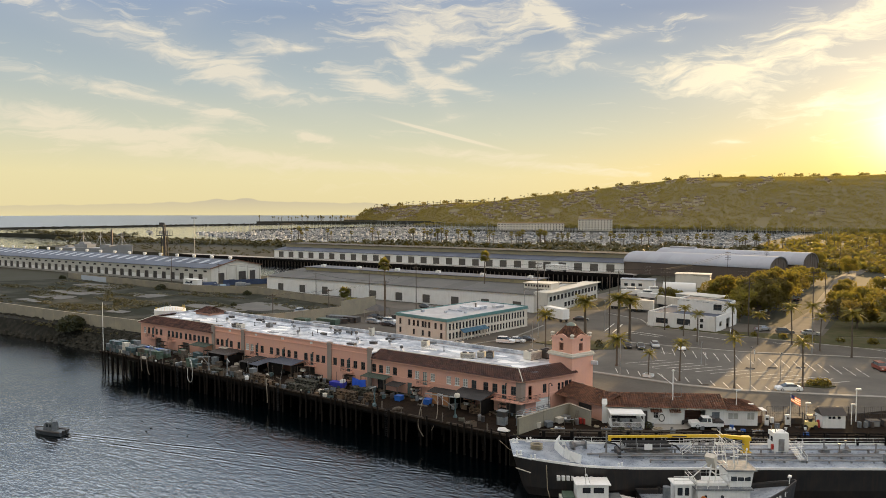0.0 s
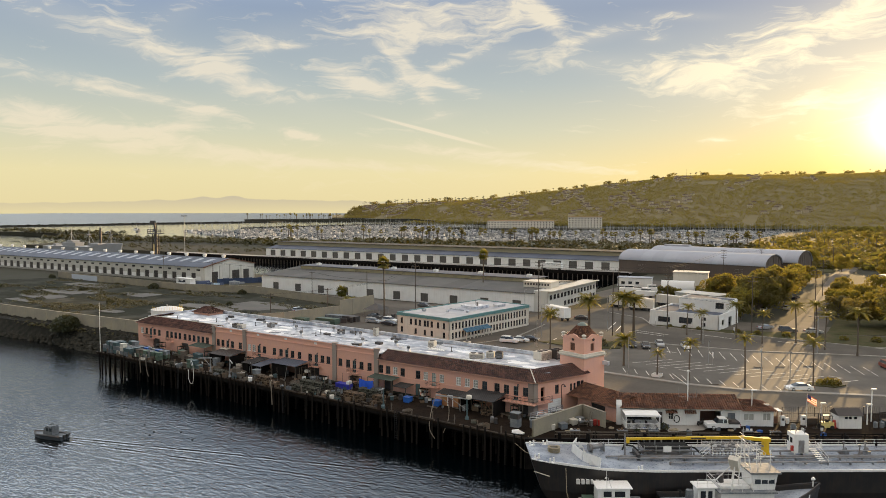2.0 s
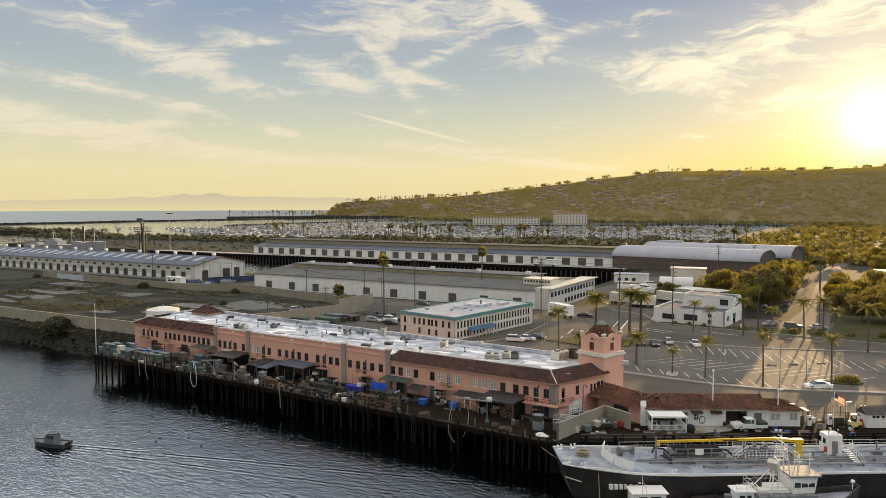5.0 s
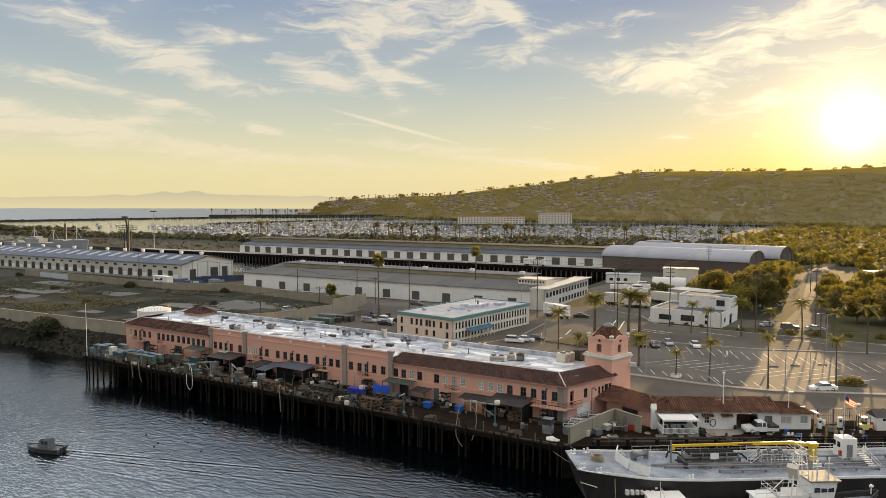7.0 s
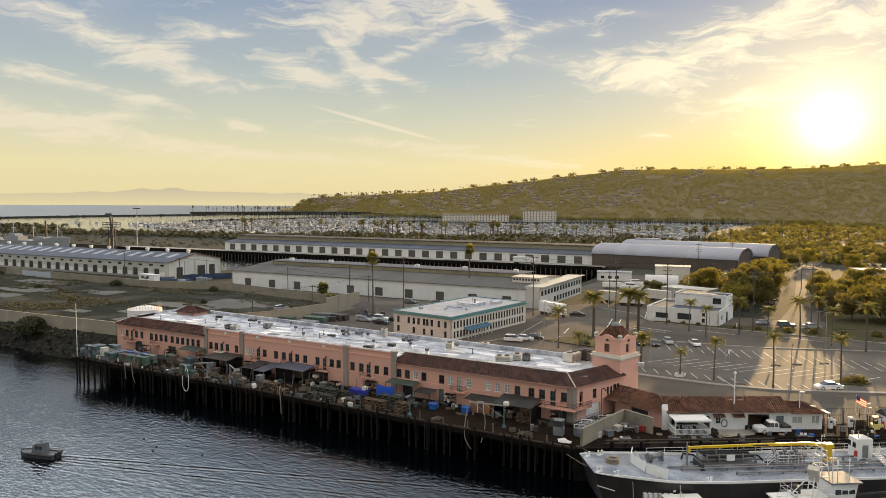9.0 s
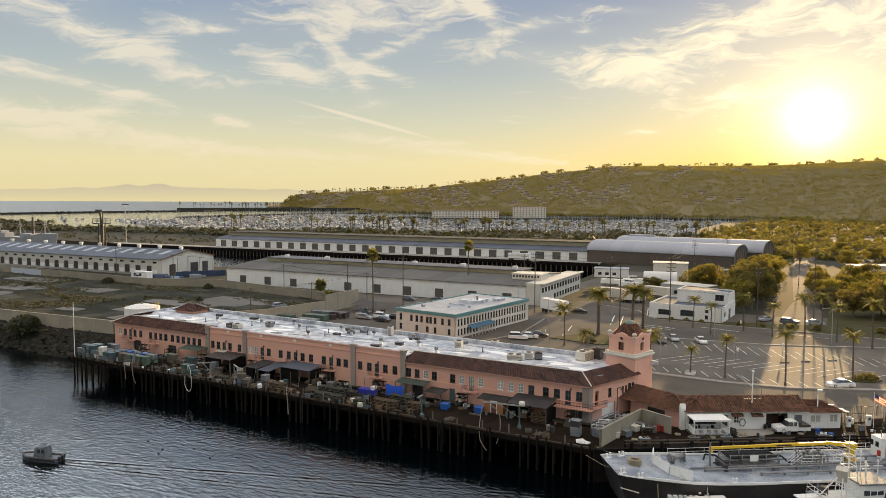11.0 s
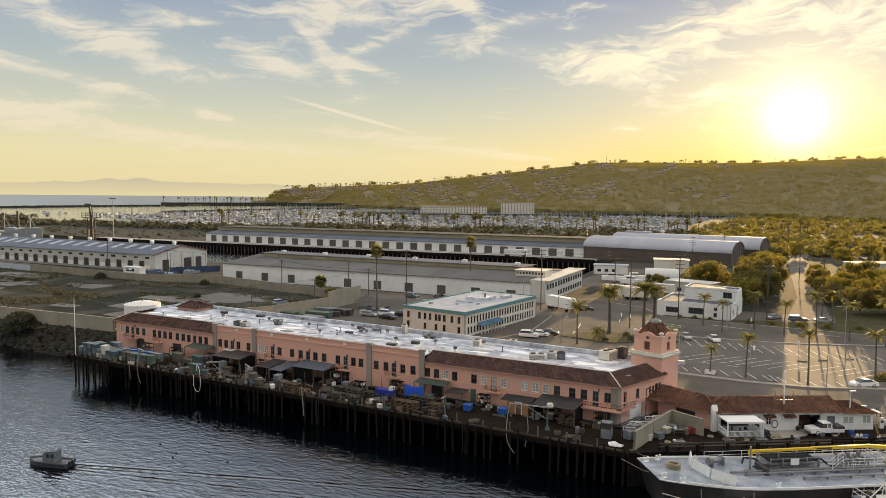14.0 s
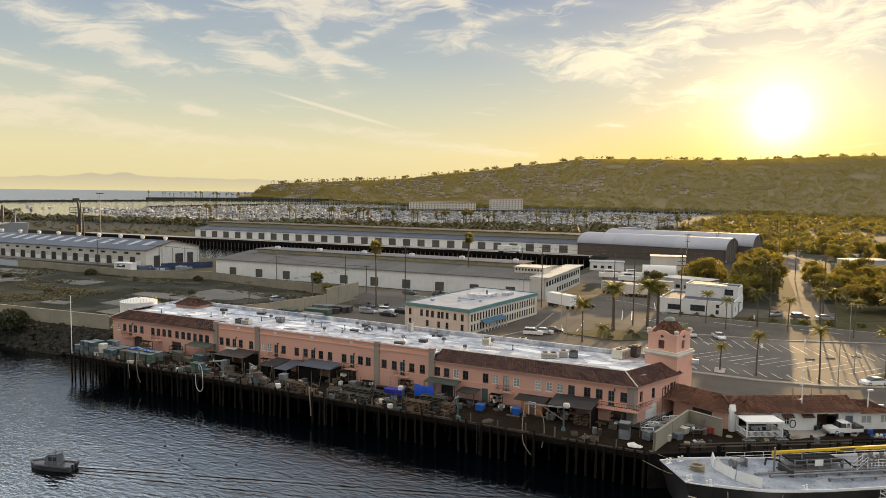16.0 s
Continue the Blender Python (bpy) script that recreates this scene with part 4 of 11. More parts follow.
tiles(roof, ce, ee, (-3.1, 2.6, 6.95), ee + Vector((-sn * 3.3, cs * 3.3, 1.33)), 0.42, 8)
roof.obj("tile_roof", TILE, market, "dark weathered clay barrel tiles")
for a, b, r_ in ((ce + Vector((0, 0, 0.1)), (-3.1, 2.6, 7.05), 0.1), ((-3.1, 2.6, 7.05), (-33.5, 2.6, 7.05), 0.1), ((-110.9, -0.6, 5.72), (-108.4, 2.6, 7.05), 0.1), ((-108.4, 2.6, 7.05), (-81.2, 2.6, 7.05), 0.1)):
    M().cyl(a, b, r_, r_, 6).obj("hip_tile", CREAM, market, "pale mortared hip tiles")
M().box(-110.7, -81.7, -0.5, 0, 5.45, 5.6).obj("eave", PINK, market)
M().box(-33.5, -0.9, -0.5, 0, 5.45, 5.6).obj("eave", PINK, market)
M().box(0.1, 12.0, -0.5, 0, 5.45, 5.6, east).obj("eave", PINK, market)
for x in WIN_L + WIN_M + WIN_R:
    pale = x in (-69.6, -68.1, -29.6, -22.7, -19.2, -15.7, -12.2, -108.7, -13.9)
    window(market, pose(x, 0.0, 3.1), 1.0, 1.4, 1, 1 + pale, WHITE if pale else DOOR_DARK, GLASS_PALE if pale else GLASS)
for a, b, c in E_WIN:
    window(market, east @ pose(a, 0, 3.1), b, c, 1 if b > 0.6 else 0, 1, DOOR_DARK)
balcony_at = {-105.2: 3.6, -97.0: 2.0, -66.5: 2.4, -58.1: 3.4, -49.7: 2.4, -39.6: 2.6, -20.9: 2.6, -76.7: 1.8}
for x in DOORS:
    window(market, pose(x, 0.0, 2.25), 0.92, 2.25, 1, 2, DOOR_GREEN, GLASS if x != -20.9 else GLASS_PALE, "balcony_door", "glazed balcony door with green lower panel")


def balcony(m, width, depth=0.9):
    q = M().box(-width / 2, width / 2, -depth, 0, -0.14, 0)
    b = q.obj("balcony", PINK, market, at=m)
    r = M()
    for z in (0.45, 0.95):
        r.box(-width / 2, width / 2, -depth, -depth + 0.04, z, z + 0.04)
        for sx in (-1, 1):
            r.box(sx * width / 2 - 0.02, sx * width / 2 + 0.02, -depth, 0, z, z + 0.04)
    for k in range(int(width / 0.22) + 1):
        x = -width / 2 + k * 0.22
        r.box(x - 0.012, x + 0.012, -depth + 0.01, -depth + 0.035, 0, 0.97)
    r.obj("railing", STEEL_DARK, b, "thin dark iron railing")


for x, wd in balcony_at.items():
    balcony(pose(x, 0, 2.22), wd)
# the long corner balcony over a canopy
q = M().box(-8.6, -0.3, -1.35, -0.02, 2.05, 2.2).box(-0.3, 3.4, -1.0, -0.02, 2.05, 2.2, east)
cb = q.obj("corner_balcony", PINK, market)
r = M()
for k in range(35):
    r.box(-8.6 + 0.24 * k - 0.012, -8.6 + 0.24 * k + 0.012, -1.33, -1.30, 2.2, 3.15)
for k in range(15):
    r.box(-0.1 + 0.24 * k - 0.012, -0.1 + 0.24 * k + 0.012, -0.98, -0.95, 2.2, 3.15, east)
for z in (2.65, 3.13):
    r.box(-8.6, -0.15, -1.34, -1.29, z, z + 0.045).box(-0.3, 3.4, -0.99, -0.94, z, z + 0.045, east)
r.obj("railing", STEEL_DARK, cb, "thin dark iron railing")
for x, wd, h in LOW:
    # dark panels close the wide bays, also where an open bay is only shaded
    if wd > 2:
        roller(market, pose(x, 0.1, 0), wd, h, DOOR_DARK)
    else:
        roller(market, pose(x, 0.02, 0), wd, h, DOOR_GREEN)
roller(market, east @ pose(4.8, 0.05, 0), 3.2, 2.2, WHITE)
for x in (-66.7, -58.3, -49.8, -75.5):
    M().box(-0.35, 0.35, -0.06, 0, 6.55, 6.95).obj("wall_vent", WHITE, market, "white louvred vent", at=pose(x, 0, 0))
for x in (-104.3, -76.0, -66.0, -57.6, -49.2, -39.2, -3.9):
    M().box(-0.08, 0.08, -0.3, -0.02, 4.75, 4.95).cyl((0, -0.3, 4.6), (0, -0.3, 4.8), 0.16, 0.07, 8).obj("wall_lamp", STEEL_DARK, market, "dark wall lamp", at=pose(x, 0, 0))

# the tower at the market's end
tw = rz(0, 0, 0.35, EA) @ pose(13.5, 2.75, 0)
t = M().box(-2.7, 2.7, -2.7, 2.7, -0.5, 7.75)
tower = t.obj("tower", PINK, market, "salmon-pink corner tower", at=tw)
c = M().box(-2.85, 2.85, -2.85, 2.85, 7.75, 7.95).box(-3.0, 3.0, -3.0, 3.0, 7.95, 8.12).box(-2.8, 2.8, -2.8, 2.8, 8.12, 8.45)
c.obj("cornice", CREAM, tower, "pale moulded cornice")
LH = 2.38
tb = M()
for k in range(4):
    mk = pose(0, 0, 0, 0, 0, 90 * k)
    pierced(tb, 2 * LH - 0.3, 8.3, 11.0, [(1.75, 2.75, 8.75, 10.1)], 0.3, mk @ pose(-LH, -LH, 0))
    g = len(tb.v)
    tb.extrude([(-LH - 0.1, -0.25), (LH + 0.1, -0.25), (LH + 0.1, 0.05), (1.25, 0.1), (0.75, 0.42), (0, 0.62), (-0.75, 0.42), (-1.25, 0.1), (-LH - 0.1, 0.05)], (0, -LH + 0.15, 11.1), (0, -LH - 0.12, 11.1)).move(mk, g)
tb.obj("lantern", PINK, tower)
for k in range(4):
    mk = pose(0, 0, 0, 0, 0, 90 * k)
    roller(tower, mk @ pose(0.02, -LH + 0.1, 8.75), 1.0, 1.35, DOOR_BROWN, "shutter", 8)
    M().cyl((0, -LH - 0.14, 10.75), (0, -LH + 0.1, 10.75), 0.24, 0.24, 12).obj("oculus", DOOR_DARK, tower, at=mk)
    u = M().lathe([(0.0, 0), (0.3, 0), (0.38, 0.12), (0.2, 0.2), (0.40, 0.42), (0.40, 0.6), (0.15, 0.75), (0.0, 0.78)], 10)
    u.obj("urn", CREAM, tower, "pale stone urn", at=mk @ pose(-LH + 0.1, -LH + 0.1, 11.1))
rt = M()
oct8 = [(2.3, -1.3), (2.3, 1.3), (1.3, 2.3), (-1.3, 2.3), (-2.3, 1.3), (-2.3, -1.3), (-1.3, -2.3), (1.3, -2.3)]
for (ax, ay), (bx, by) in zip(oct8, oct8[1:] + oct8[:1]):
    tiles(rt, (ax, ay, 11.1), (bx, by, 11.1), (ax * 0.34, ay * 0.34, 12.9), (bx * 0.34, by * 0.34, 12.9), 0.45, 6)
rt.obj("tower_roof", TILE_RED, tower, "red clay tile cap")
M().lathe([(0.85, 12.8), (0.9, 12.95), (0.75, 13.2), (0.42, 13.42), (0.0, 13.55)], 14).obj("dome", mat("grey_green_dome", (0.16, 0.20, 0.18), 0.7), tower, "small grey-green dome")
window(tower, pose(-0.2, -2.72, 3.1), 0.9, 1.4, 0, 1, DOOR_DARK)

# rooftop clutter of the market -------------------------------------------
def turbine_vent(x, y, s=1.0):
    v = thing("roof_vent", pose(x, y, 6.45), "white turbine ventilator on the flat market roof", "roof vent", "roof vents")
    M().lathe([(0.45 * s, 0), (0.3 * s, 0.25), (0.22 * s, 0.35), (0.22 * s, 0.6)], 10).obj("base", ROOF_WHITE, v)
    q = M()
    for k in range(12):
        a = 2 * math.pi * k / 12
        q.box(0.12 * s, 0.34 * s, -0.02, 0.02, 0.6, 1.0, pose(0, 0, 0, 0, 0, math.degrees(a)))
    q.lathe([(0.3 * s, 0.98), (0.2 * s, 1.1), (0, 1.14)], 10)
    q.obj("head", STEEL, v)


for x, y in ((-77, 11), (-66.2, 10.6), (-53.6, 11.5), (-48.7, 12.3), (-36.2, 8.6), (-43.5, 7.0), (-71, 14.6), (-60, 6.0), (-88, 9), (-40, 13), (-58, 14), (-30.5, 5.2)):
    turbine_vent(x, y)
    q = M().rock((x + 2.2, y - 1.4, 6.45), 0.7, random.Random(int(x * 7)), 0.35)
    tagged(q.obj("roof_mound", ROOF_WHITE), "white coated pipe flashing on the roof", "roof flashing", "roof flashings")


def air_unit(x, y, w, d, h, rot, material, label, fans=1):
    u = thing("air_conditioner", rz(x, y, 6.45, rot), label, "air conditioner", "rooftop machines")
    M().box(-w / 2, w / 2, -d / 2, d / 2, 0.12, h).box(-w / 2 - 0.03, w / 2 + 0.03, -d / 2 - 0.03, d / 2 + 0.03, h, h + 0.06).obj("cabinet", material, u)
    M().box(-w / 2 + 0.1, w / 2 - 0.1, -d / 2 + 0.1, -d / 2 + 0.25, 0, 0.12).box(-w / 2 + 0.1, w / 2 - 0.1, d / 2 - 0.25, d / 2 - 0.1, 0, 0.12).obj("rail", STEEL_DARK, u)
    for k in range(fans):
        M().cyl((-w / 2 + w * (k + 0.5) / fans, 0, h + 0.06), (-w / 2 + w * (k + 0.5) / fans, 0, h + 0.2), min(w / fans, d) * 0.36, None, 14).obj("fan", STEEL_DARK, u, "dark fan shroud")
    q = M()
    for k in range(7):
        q.box(-w / 2 + 0.1, w / 2 - 0.1, -d / 2 - 0.025, -d / 2, 0.25 + (h - 0.4) * k / 7, 0.25 + (h - 0.4) * (k + 0.5) / 7)
    q.obj("grille", STEEL, u)


air_unit(-6.2, 13.2, 2.8, 1.9, 1.5, 75, CREAM, "large cream rooftop air conditioner with dark coil side", 2)
air_unit(-4.4, 15.2, 1.6, 1.4, 1.8, 75, STEEL_DARK, "dark tall rooftop condenser beside the tower")
air_unit(-16.4, 7.2, 2.6, 1.2, 0.9, 20, CREAM, "cream twin-fan condenser on the roof", 2)
air_unit(-14.6, 9.0, 1.4, 1.2, 1.1, 20, CREAM, "cream rooftop condenser with dark top")
air_unit(-13.0, 9.4, 1.3, 1.1, 1.2, 20, STEEL_DARK, "dark rooftop condenser on the market")
air_unit(-29.2, 11.2, 1.3, 1.3, 1.2, 10, CREAM, "cream rooftop cooler box")
air_unit(-46.3, 14.6, 0.9, 0.9, 1.7, 0, CREAM, "tall cream rooftop exhaust stack")
air_unit(-78.0, 5.0, 1.8, 1.2, 0.9, 0, CREAM, "cream rooftop condenser beside the parapet")
air_unit(-80.0, 5.2, 1.6, 1.2, 0.8, 0, STEEL_DARK, "dark rooftop condenser beside the parapet")
air_unit(-73.6, 9.8, 1.4, 1.0, 0.8, 0, STEEL, "grey rooftop condenser on the market")
air_unit(-24.4, 16.4, 1.2, 1.0, 0.8, 0, CREAM, "small cream cooler by the rear parapet")
for x, y, a in ((-42.7, 4.3, 8), (-40, 13.3, 15), (-76, 12.6, 20), (-83, 15, 10)):
    q = M().box(-0.9, 0.9, -0.5, 0.5, 0, 0.35).box(-0.95, 0.95, -0.55, 0.55, 0.35, 0.42)
    tagged(q.obj("roof_hatch", STEEL_DARK, at=rz(x, y, 6.45, a)), "dark flat roof hatch", "roof hatch", "roof hatches")
q = M()
for k in range(9):
    a = math.pi * k / 8
    q.cyl((-1.6 + 0.4 * k, -0.6, 0), (-1.5 + 0.4 * k, 0.7, 0.3 + 0.6 * math.sin(a)), 0.05, 0.05, 5)
    q.cyl((-1.6 + 0.4 * k, -0.6, 0.1 + 0.4 * math.sin(a)), (-1.3 + 0.4 * k, -0.6, 0.1 + 0.4 * math.sin(a + 0.4)), 0.05, 0.05, 5)
tagged(q.obj("roof_rack", WHITE, at=rz(-26.8, 9.4, 6.47, 10)), "white bent pipe rack on the roof", "pipe rack")
for pts in ([(-60, 9), (-52, 8.4), (-44, 9)], [(-30, 13.5), (-20, 13.1)], [(-90, 12), (-70, 12.4)], [(-20, 4.6), (-8, 5)]):
    q = M().tube([(x, y, 6.56) for x, y in pts], 0.09, 6)
    tagged(q.obj("roof_pipe", ROOF_WHITE), "white coated pipe run along the roof", "pipe", "roof pipes")
cup = thing("roof_cupola", rz(-103.0, 15.2, 6.3, 0), "low tiled hip roof above the far end of the market", "roof cupola")
M().box(-3, 3, -2.2, 2.2, 0, 0.7).obj("wall", PINK, cup)
q = M()
for a, b, c_, d_ in (((-3.5, -2.7), (3.5, -2.7), (-1.2, 0), (1.2, 0)), ((3.5, -2.7), (3.5, 2.7), (1.2, 0), (1.2, 0)), ((3.5, 2.7), (-3.5, 2.7), (1.2, 0), (-1.2, 0)), ((-3.5, 2.7), (-3.5, -2.7), (-1.2, 0), (-1.2, 0))):
    tiles(q, (*a, 0.65), (*b, 0.65), (*c_, 2.0), (*d_, 2.0), 0.5, 5)
q.obj("tile_roof", TILE, cup)

# white storage tank behind the market
tank = thing("storage_tank", pose(-120.3, 15.0, 0), "white steel storage tank with a walkway", "storage tank")
M().lathe([(4.1, 0), (4.1, 6.2), (4.16, 6.2), (4.16, 6.35), (2.0, 6.9), (0.0, 7.1)], 36).obj("shell", WHITE, tank)
q = M()
for k in range(20):
    a = math.pi * (0.1 + 1.1 * k / 19) - 2.2
    q.cyl((3.9 * math.cos(a), 3.9 * math.sin(a), 6.35), (3.9 * math.cos(a), 3.9 * math.sin(a), 7.3), 0.03, 0.03, 4)
q.box(-0.6, 2.2, -4.9, -4.0, 4.0, 4.08)
for k in range(10):
    q.box(-0.6 - 0.4 * k, -0.2 - 0.4 * k, -4.9, -4.1, 3.7 - 0.38 * k, 3.75 - 0.38 * k)
q.obj("walkway", YELLOW, tank, "yellow steel walkway and stair")
M().cyl((0, 0, 7.0), (0, 0, 7.5), 0.25, 0.2, 8).obj("vent", STEEL, tank)

# patches, dark repairs and small gear on the market's roof
rngp = random.Random(77)
PATCH = [mat("grey_roof_patch", (0.30, 0.33, 0.38), 0.6, var=0.5, scale=1.2), mat("dark_roof_patch", (0.10, 0.11, 0.13), 0.7, var=0.5, scale=1.5), mat("fresh_white_patch", (0.85, 0.85, 0.84), 0.5, var=0.2, scale=1.0)]
for k in range(64):
    x, y = rngp.uniform(-108, -3), rngp.uniform(3.4, 15.6)
    w, d = rngp.uniform(0.6, 4.2), rngp.uniform(0.3, 1.4)
    pts = [(w * math.cos(a) * rngp.uniform(0.6, 1.15), d * math.sin(a) * rngp.uniform(0.6, 1.15)) for a in (0.2, 0.9, 1.7, 2.5, 3.2, 4.0, 4.8, 5.6)]
    M().prism(pts, 0, 0.02).obj("roof_patch", PATCH[0 if k % 3 == 0 else (1 if k % 7 == 0 else 2)], market, at=rz(x, y, 6.45 + 0.003 * k / 64, rngp.uniform(-12, 12)))
for k in range(16):
    x, y = rngp.uniform(-106, -4), rngp.uniform(4, 15)
    if k % 2:
        q = M().lathe([(0.22, 0), (0.16, 0.1), (0.07, 0.2), (0.07, 0.75), (0.12, 0.78), (0.12, 0.9), (0, 0.92)], 8)
        tagged(q.obj("vent_pipe", STEEL_DARK, at=pose(x, y, 6.44)), "short dark vent pipe on the roof", "vent pipe", "roof vent pipes")
    else:
        q = M().box(-0.7, 0.7, -0.45, 0.45, 0, 0.45).box(-0.75, 0.75, -0.5, 0.5, 0.45, 0.52)
        tagged(q.obj("roof_hatch", STEEL_DARK if k % 4 else GREY_BOX, at=rz(x, y, 6.44, rngp.uniform(-8, 8))), "low metal hatch box on the roof", "hatch", "roof hatches")

# cream office block with a teal cornice ----------------------------------
te = thing("office_block", rz(-48.8, 46.2, 0, -7), "two-storey cream office block with a teal cornice", "building")
W_, D_, H_ = 18.4, 35.0, 5.2
q = M()
fx = [1.6, 5.0, 6.7, 8.2, 10.0, 11.0, 12.4, 14.6, 16.6]
fh = [(x - 0.4, x + 0.4, 3.1, 4.6) for x in fx] + [(x - 0.4, x + 0.4, 0.8, 2.2) for x in fx[::2]]
pierced(q, W_, 0, H_, fh, 0.3, pose(-W_, 0, 0))
sx = [1.4 + 1.32 * k for k in range(25)]
sh = [(x - 0.36, x + 0.36, 3.0, 4.6) for x in sx] + [(x - 0.36, x + 0.36, 0.7, 2.2) for x in sx]
pierced(q, D_, 0, H_, sh, 0.3, pose(0, 0, 0, 0, 0, 90))
q.box(-W_, 0, D_ - 0.3, D_, 0, H_).box(-W_, -W_ + 0.3, 0.3, D_ - 0.3, 0, H_)
q.obj("wall", CREAM, te)
M().box(-W_ - 0.35, 0.35, -0.35, D_ + 0.35, H_, H_ + 0.16).box(-W_ - 0.12, 0.12, -0.12, 0.2, H_ + 0.16, 5.95).box(-0.2, 0.12, 0.2, D_, H_ + 0.16, 5.95).box(-W_ - 0.12, -W_ + 0.2, 0.2, D_, H_ + 0.16, 5.95).box(
    -W_, 0, D_ - 0.2, D_ + 0.12, H_ + 0.16, 5.95).obj("cornice", TEAL, te, "teal metal cornice band")
M().box(-W_ + 0.2, -0.2, 0.2, D_ - 0.2, H_ + 0.2, 5.75).obj("flat_roof", mat("grey_roof_membrane", (0.40, 0.41, 0.43), 0.6, var=0.5, scale=0.3, fine=2.0, second=(0.27, 0.28, 0.31), amount=0.8), te)
M().box(-W_ - 0.02, 0.05, -0.05, 0, 2.5, 2.7).box(0, 0.05, 0, D_, 2.5, 2.7).obj("string_course", CREAM, te)
for x in fx:
    window(te, pose(x - W_, 0, 3.1), 0.8, 1.5, 1, 1, DOOR_DARK)
for x in fx[::2]:
    window(te, pose(x - W_, 0, 0.8), 0.8, 1.4, 1, 1, DOOR_DARK)
for x in sx:
    window(te, pose(0, x, 3.0, 0, 0, 90), 0.72, 1.6, 0, 1, DOOR_DARK)
    window(te, pose(0, x, 0.7, 0, 0, 90), 0.72, 1.5, 0, 1, DOOR_DARK)
AWN = mat("blue_canvas", (0.05, 0.13, 0.20), 0.8, var=0.3)
for k in range(7):
    y = 5.2 + 1.5 * k
    M().extrude([(0, 0), (1.5, -0.75), (1.5, -0.85), (0, -0.1)], (0.02, y, 2.75), (0.02, y + 1.35, 2.75)).obj("awning", AWN, te, "blue canvas awning")
for k in range(8):
    M().cyl((1.35, 5.2 + 1.5 * k, 0), (1.35, 5.2 + 1.5 * k, 1.95), 0.12, 0.12, 8).obj("post", CREAM, te)
for x0, x1, y0, y1, z1 in ((-10, -6, 18, 24, 6.5), (-13, -10.5, 20, 23, 6.2), (-6, -4, 26, 29, 6.4), (-15, -14.2, 6, 6.8, 6.3), (-9, -8.4, 9, 9.6, 6.2), (-4.5, -3.9, 12, 12.6, 6.25), (-12, -7, 14, 14.15, 6.0)):
    M().box(x0, x1, y0, y1, 5.75, z1).box(x0 - 0.06, x1 + 0.06, y0 - 0.06, y1 + 0.06, z1 - 0.06, z1 + 0.04).obj("roof_plant", ROOF_WHITE, te, "low white roof plant box")
M().cyl((-8.5, 21, 6.5), (-8.5, 21, 8.0), 0.05, 0.05, 6).cyl((-7, 20, 6.5), (-7, 20, 7.6), 0.25, 0.3, 8).obj("mast", STEEL, te)


# long sheds ---------------------------------------------------------------
def shed(at, length, depth, wall_h, ridge_h, doors, door_w, door_h, door_z, label, wall_m, roof_m, name="warehouse", small=0.0, vents=0, monitor=None, door_m=None, gable_doors=()):
    s = thing(name, at, label, "warehouse")
    q = M()
    hl = [(x - door_w / 2, x + door_w / 2, door_z, door_z + door_h) for x in doors]
    sm = [x + small / 2 for x in doors] if small else []
    hl += [(x - 1.2, x + 1.2, wall_h - 1.9, wall_h - 1.2) for x in sm if x + 1.2 < length]
    pierced(q, length, 0, wall_h, hl, 0.3)
    q.obj("wall", wall_m, s)
    M().box(0, length, depth - 0.3, depth, 0, wall_h).obj("wall", wall_m, s)
    for x in (0, length - 0.3):
        q = M().box(x, x + 0.3, 0.3, depth - 0.3, 0, wall_h)
        i = len(q.v)
        q.v += [(x, 0, wall_h), (x, depth, wall_h), (x, depth / 2, ridge_h - 0.1), (x + 0.3, 0, wall_h), (x + 0.3, depth, wall_h), (x + 0.3, depth / 2, ridge_h - 0.1)]
        q.f += [(i, i + 2, i + 1), (i + 3, i + 4, i + 5), (i, i + 3, i + 5, i + 2), (i + 1, i + 2, i + 5, i + 4)]
        q.obj("gable_wall", wall_m, s)
    sl = (ridge_h - wall_h) / (depth / 2)
    steps = max(1, int(length / 7))
    pw = (length + 1) / steps
    for sy in (0, 1):
        e = (-0.6, wall_h - 0.6 * sl) if sy == 0 else (depth + 0.6, wall_h - 0.6 * sl)
        g = (depth / 2, ridge_h)
        r = M()
        r.v += [(0, e[0], e[1]), (pw - 0.04, e[0], e[1]), (pw - 0.04, g[0], g[1]), (0, g[0], g[1]), (0, e[0], e[1] - 0.18), (pw - 0.04, e[0], e[1] - 0.18), (pw - 0.04, g[0], g[1] - 0.18), (0, g[0], g[1] - 0.18)]
        r.f += [(0, 1, 2, 3), (7, 6, 5, 4), (0, 4, 5, 1), (1, 5, 6, 2), (2, 6, 7, 3), (3, 7, 4, 0)]
        d = r.data("roof_panel", roof_m)
        for k in range(steps):
            ob = new("roof_panel", d)
            ob.parent, ob.matrix_basis = s, pose(-0.5 + pw * k, 0, 0)
    for x in doors:
        roller(s, pose(x, 0.05, door_z), door_w, door_h, door_m or DOOR_DARK)
    for x in sm:
        if x + 1.2 < length:
            window(s, pose(x, 0.0, wall_h - 1.9), 2.4, 0.7, 2, 0, STEEL_DARK)
    return s


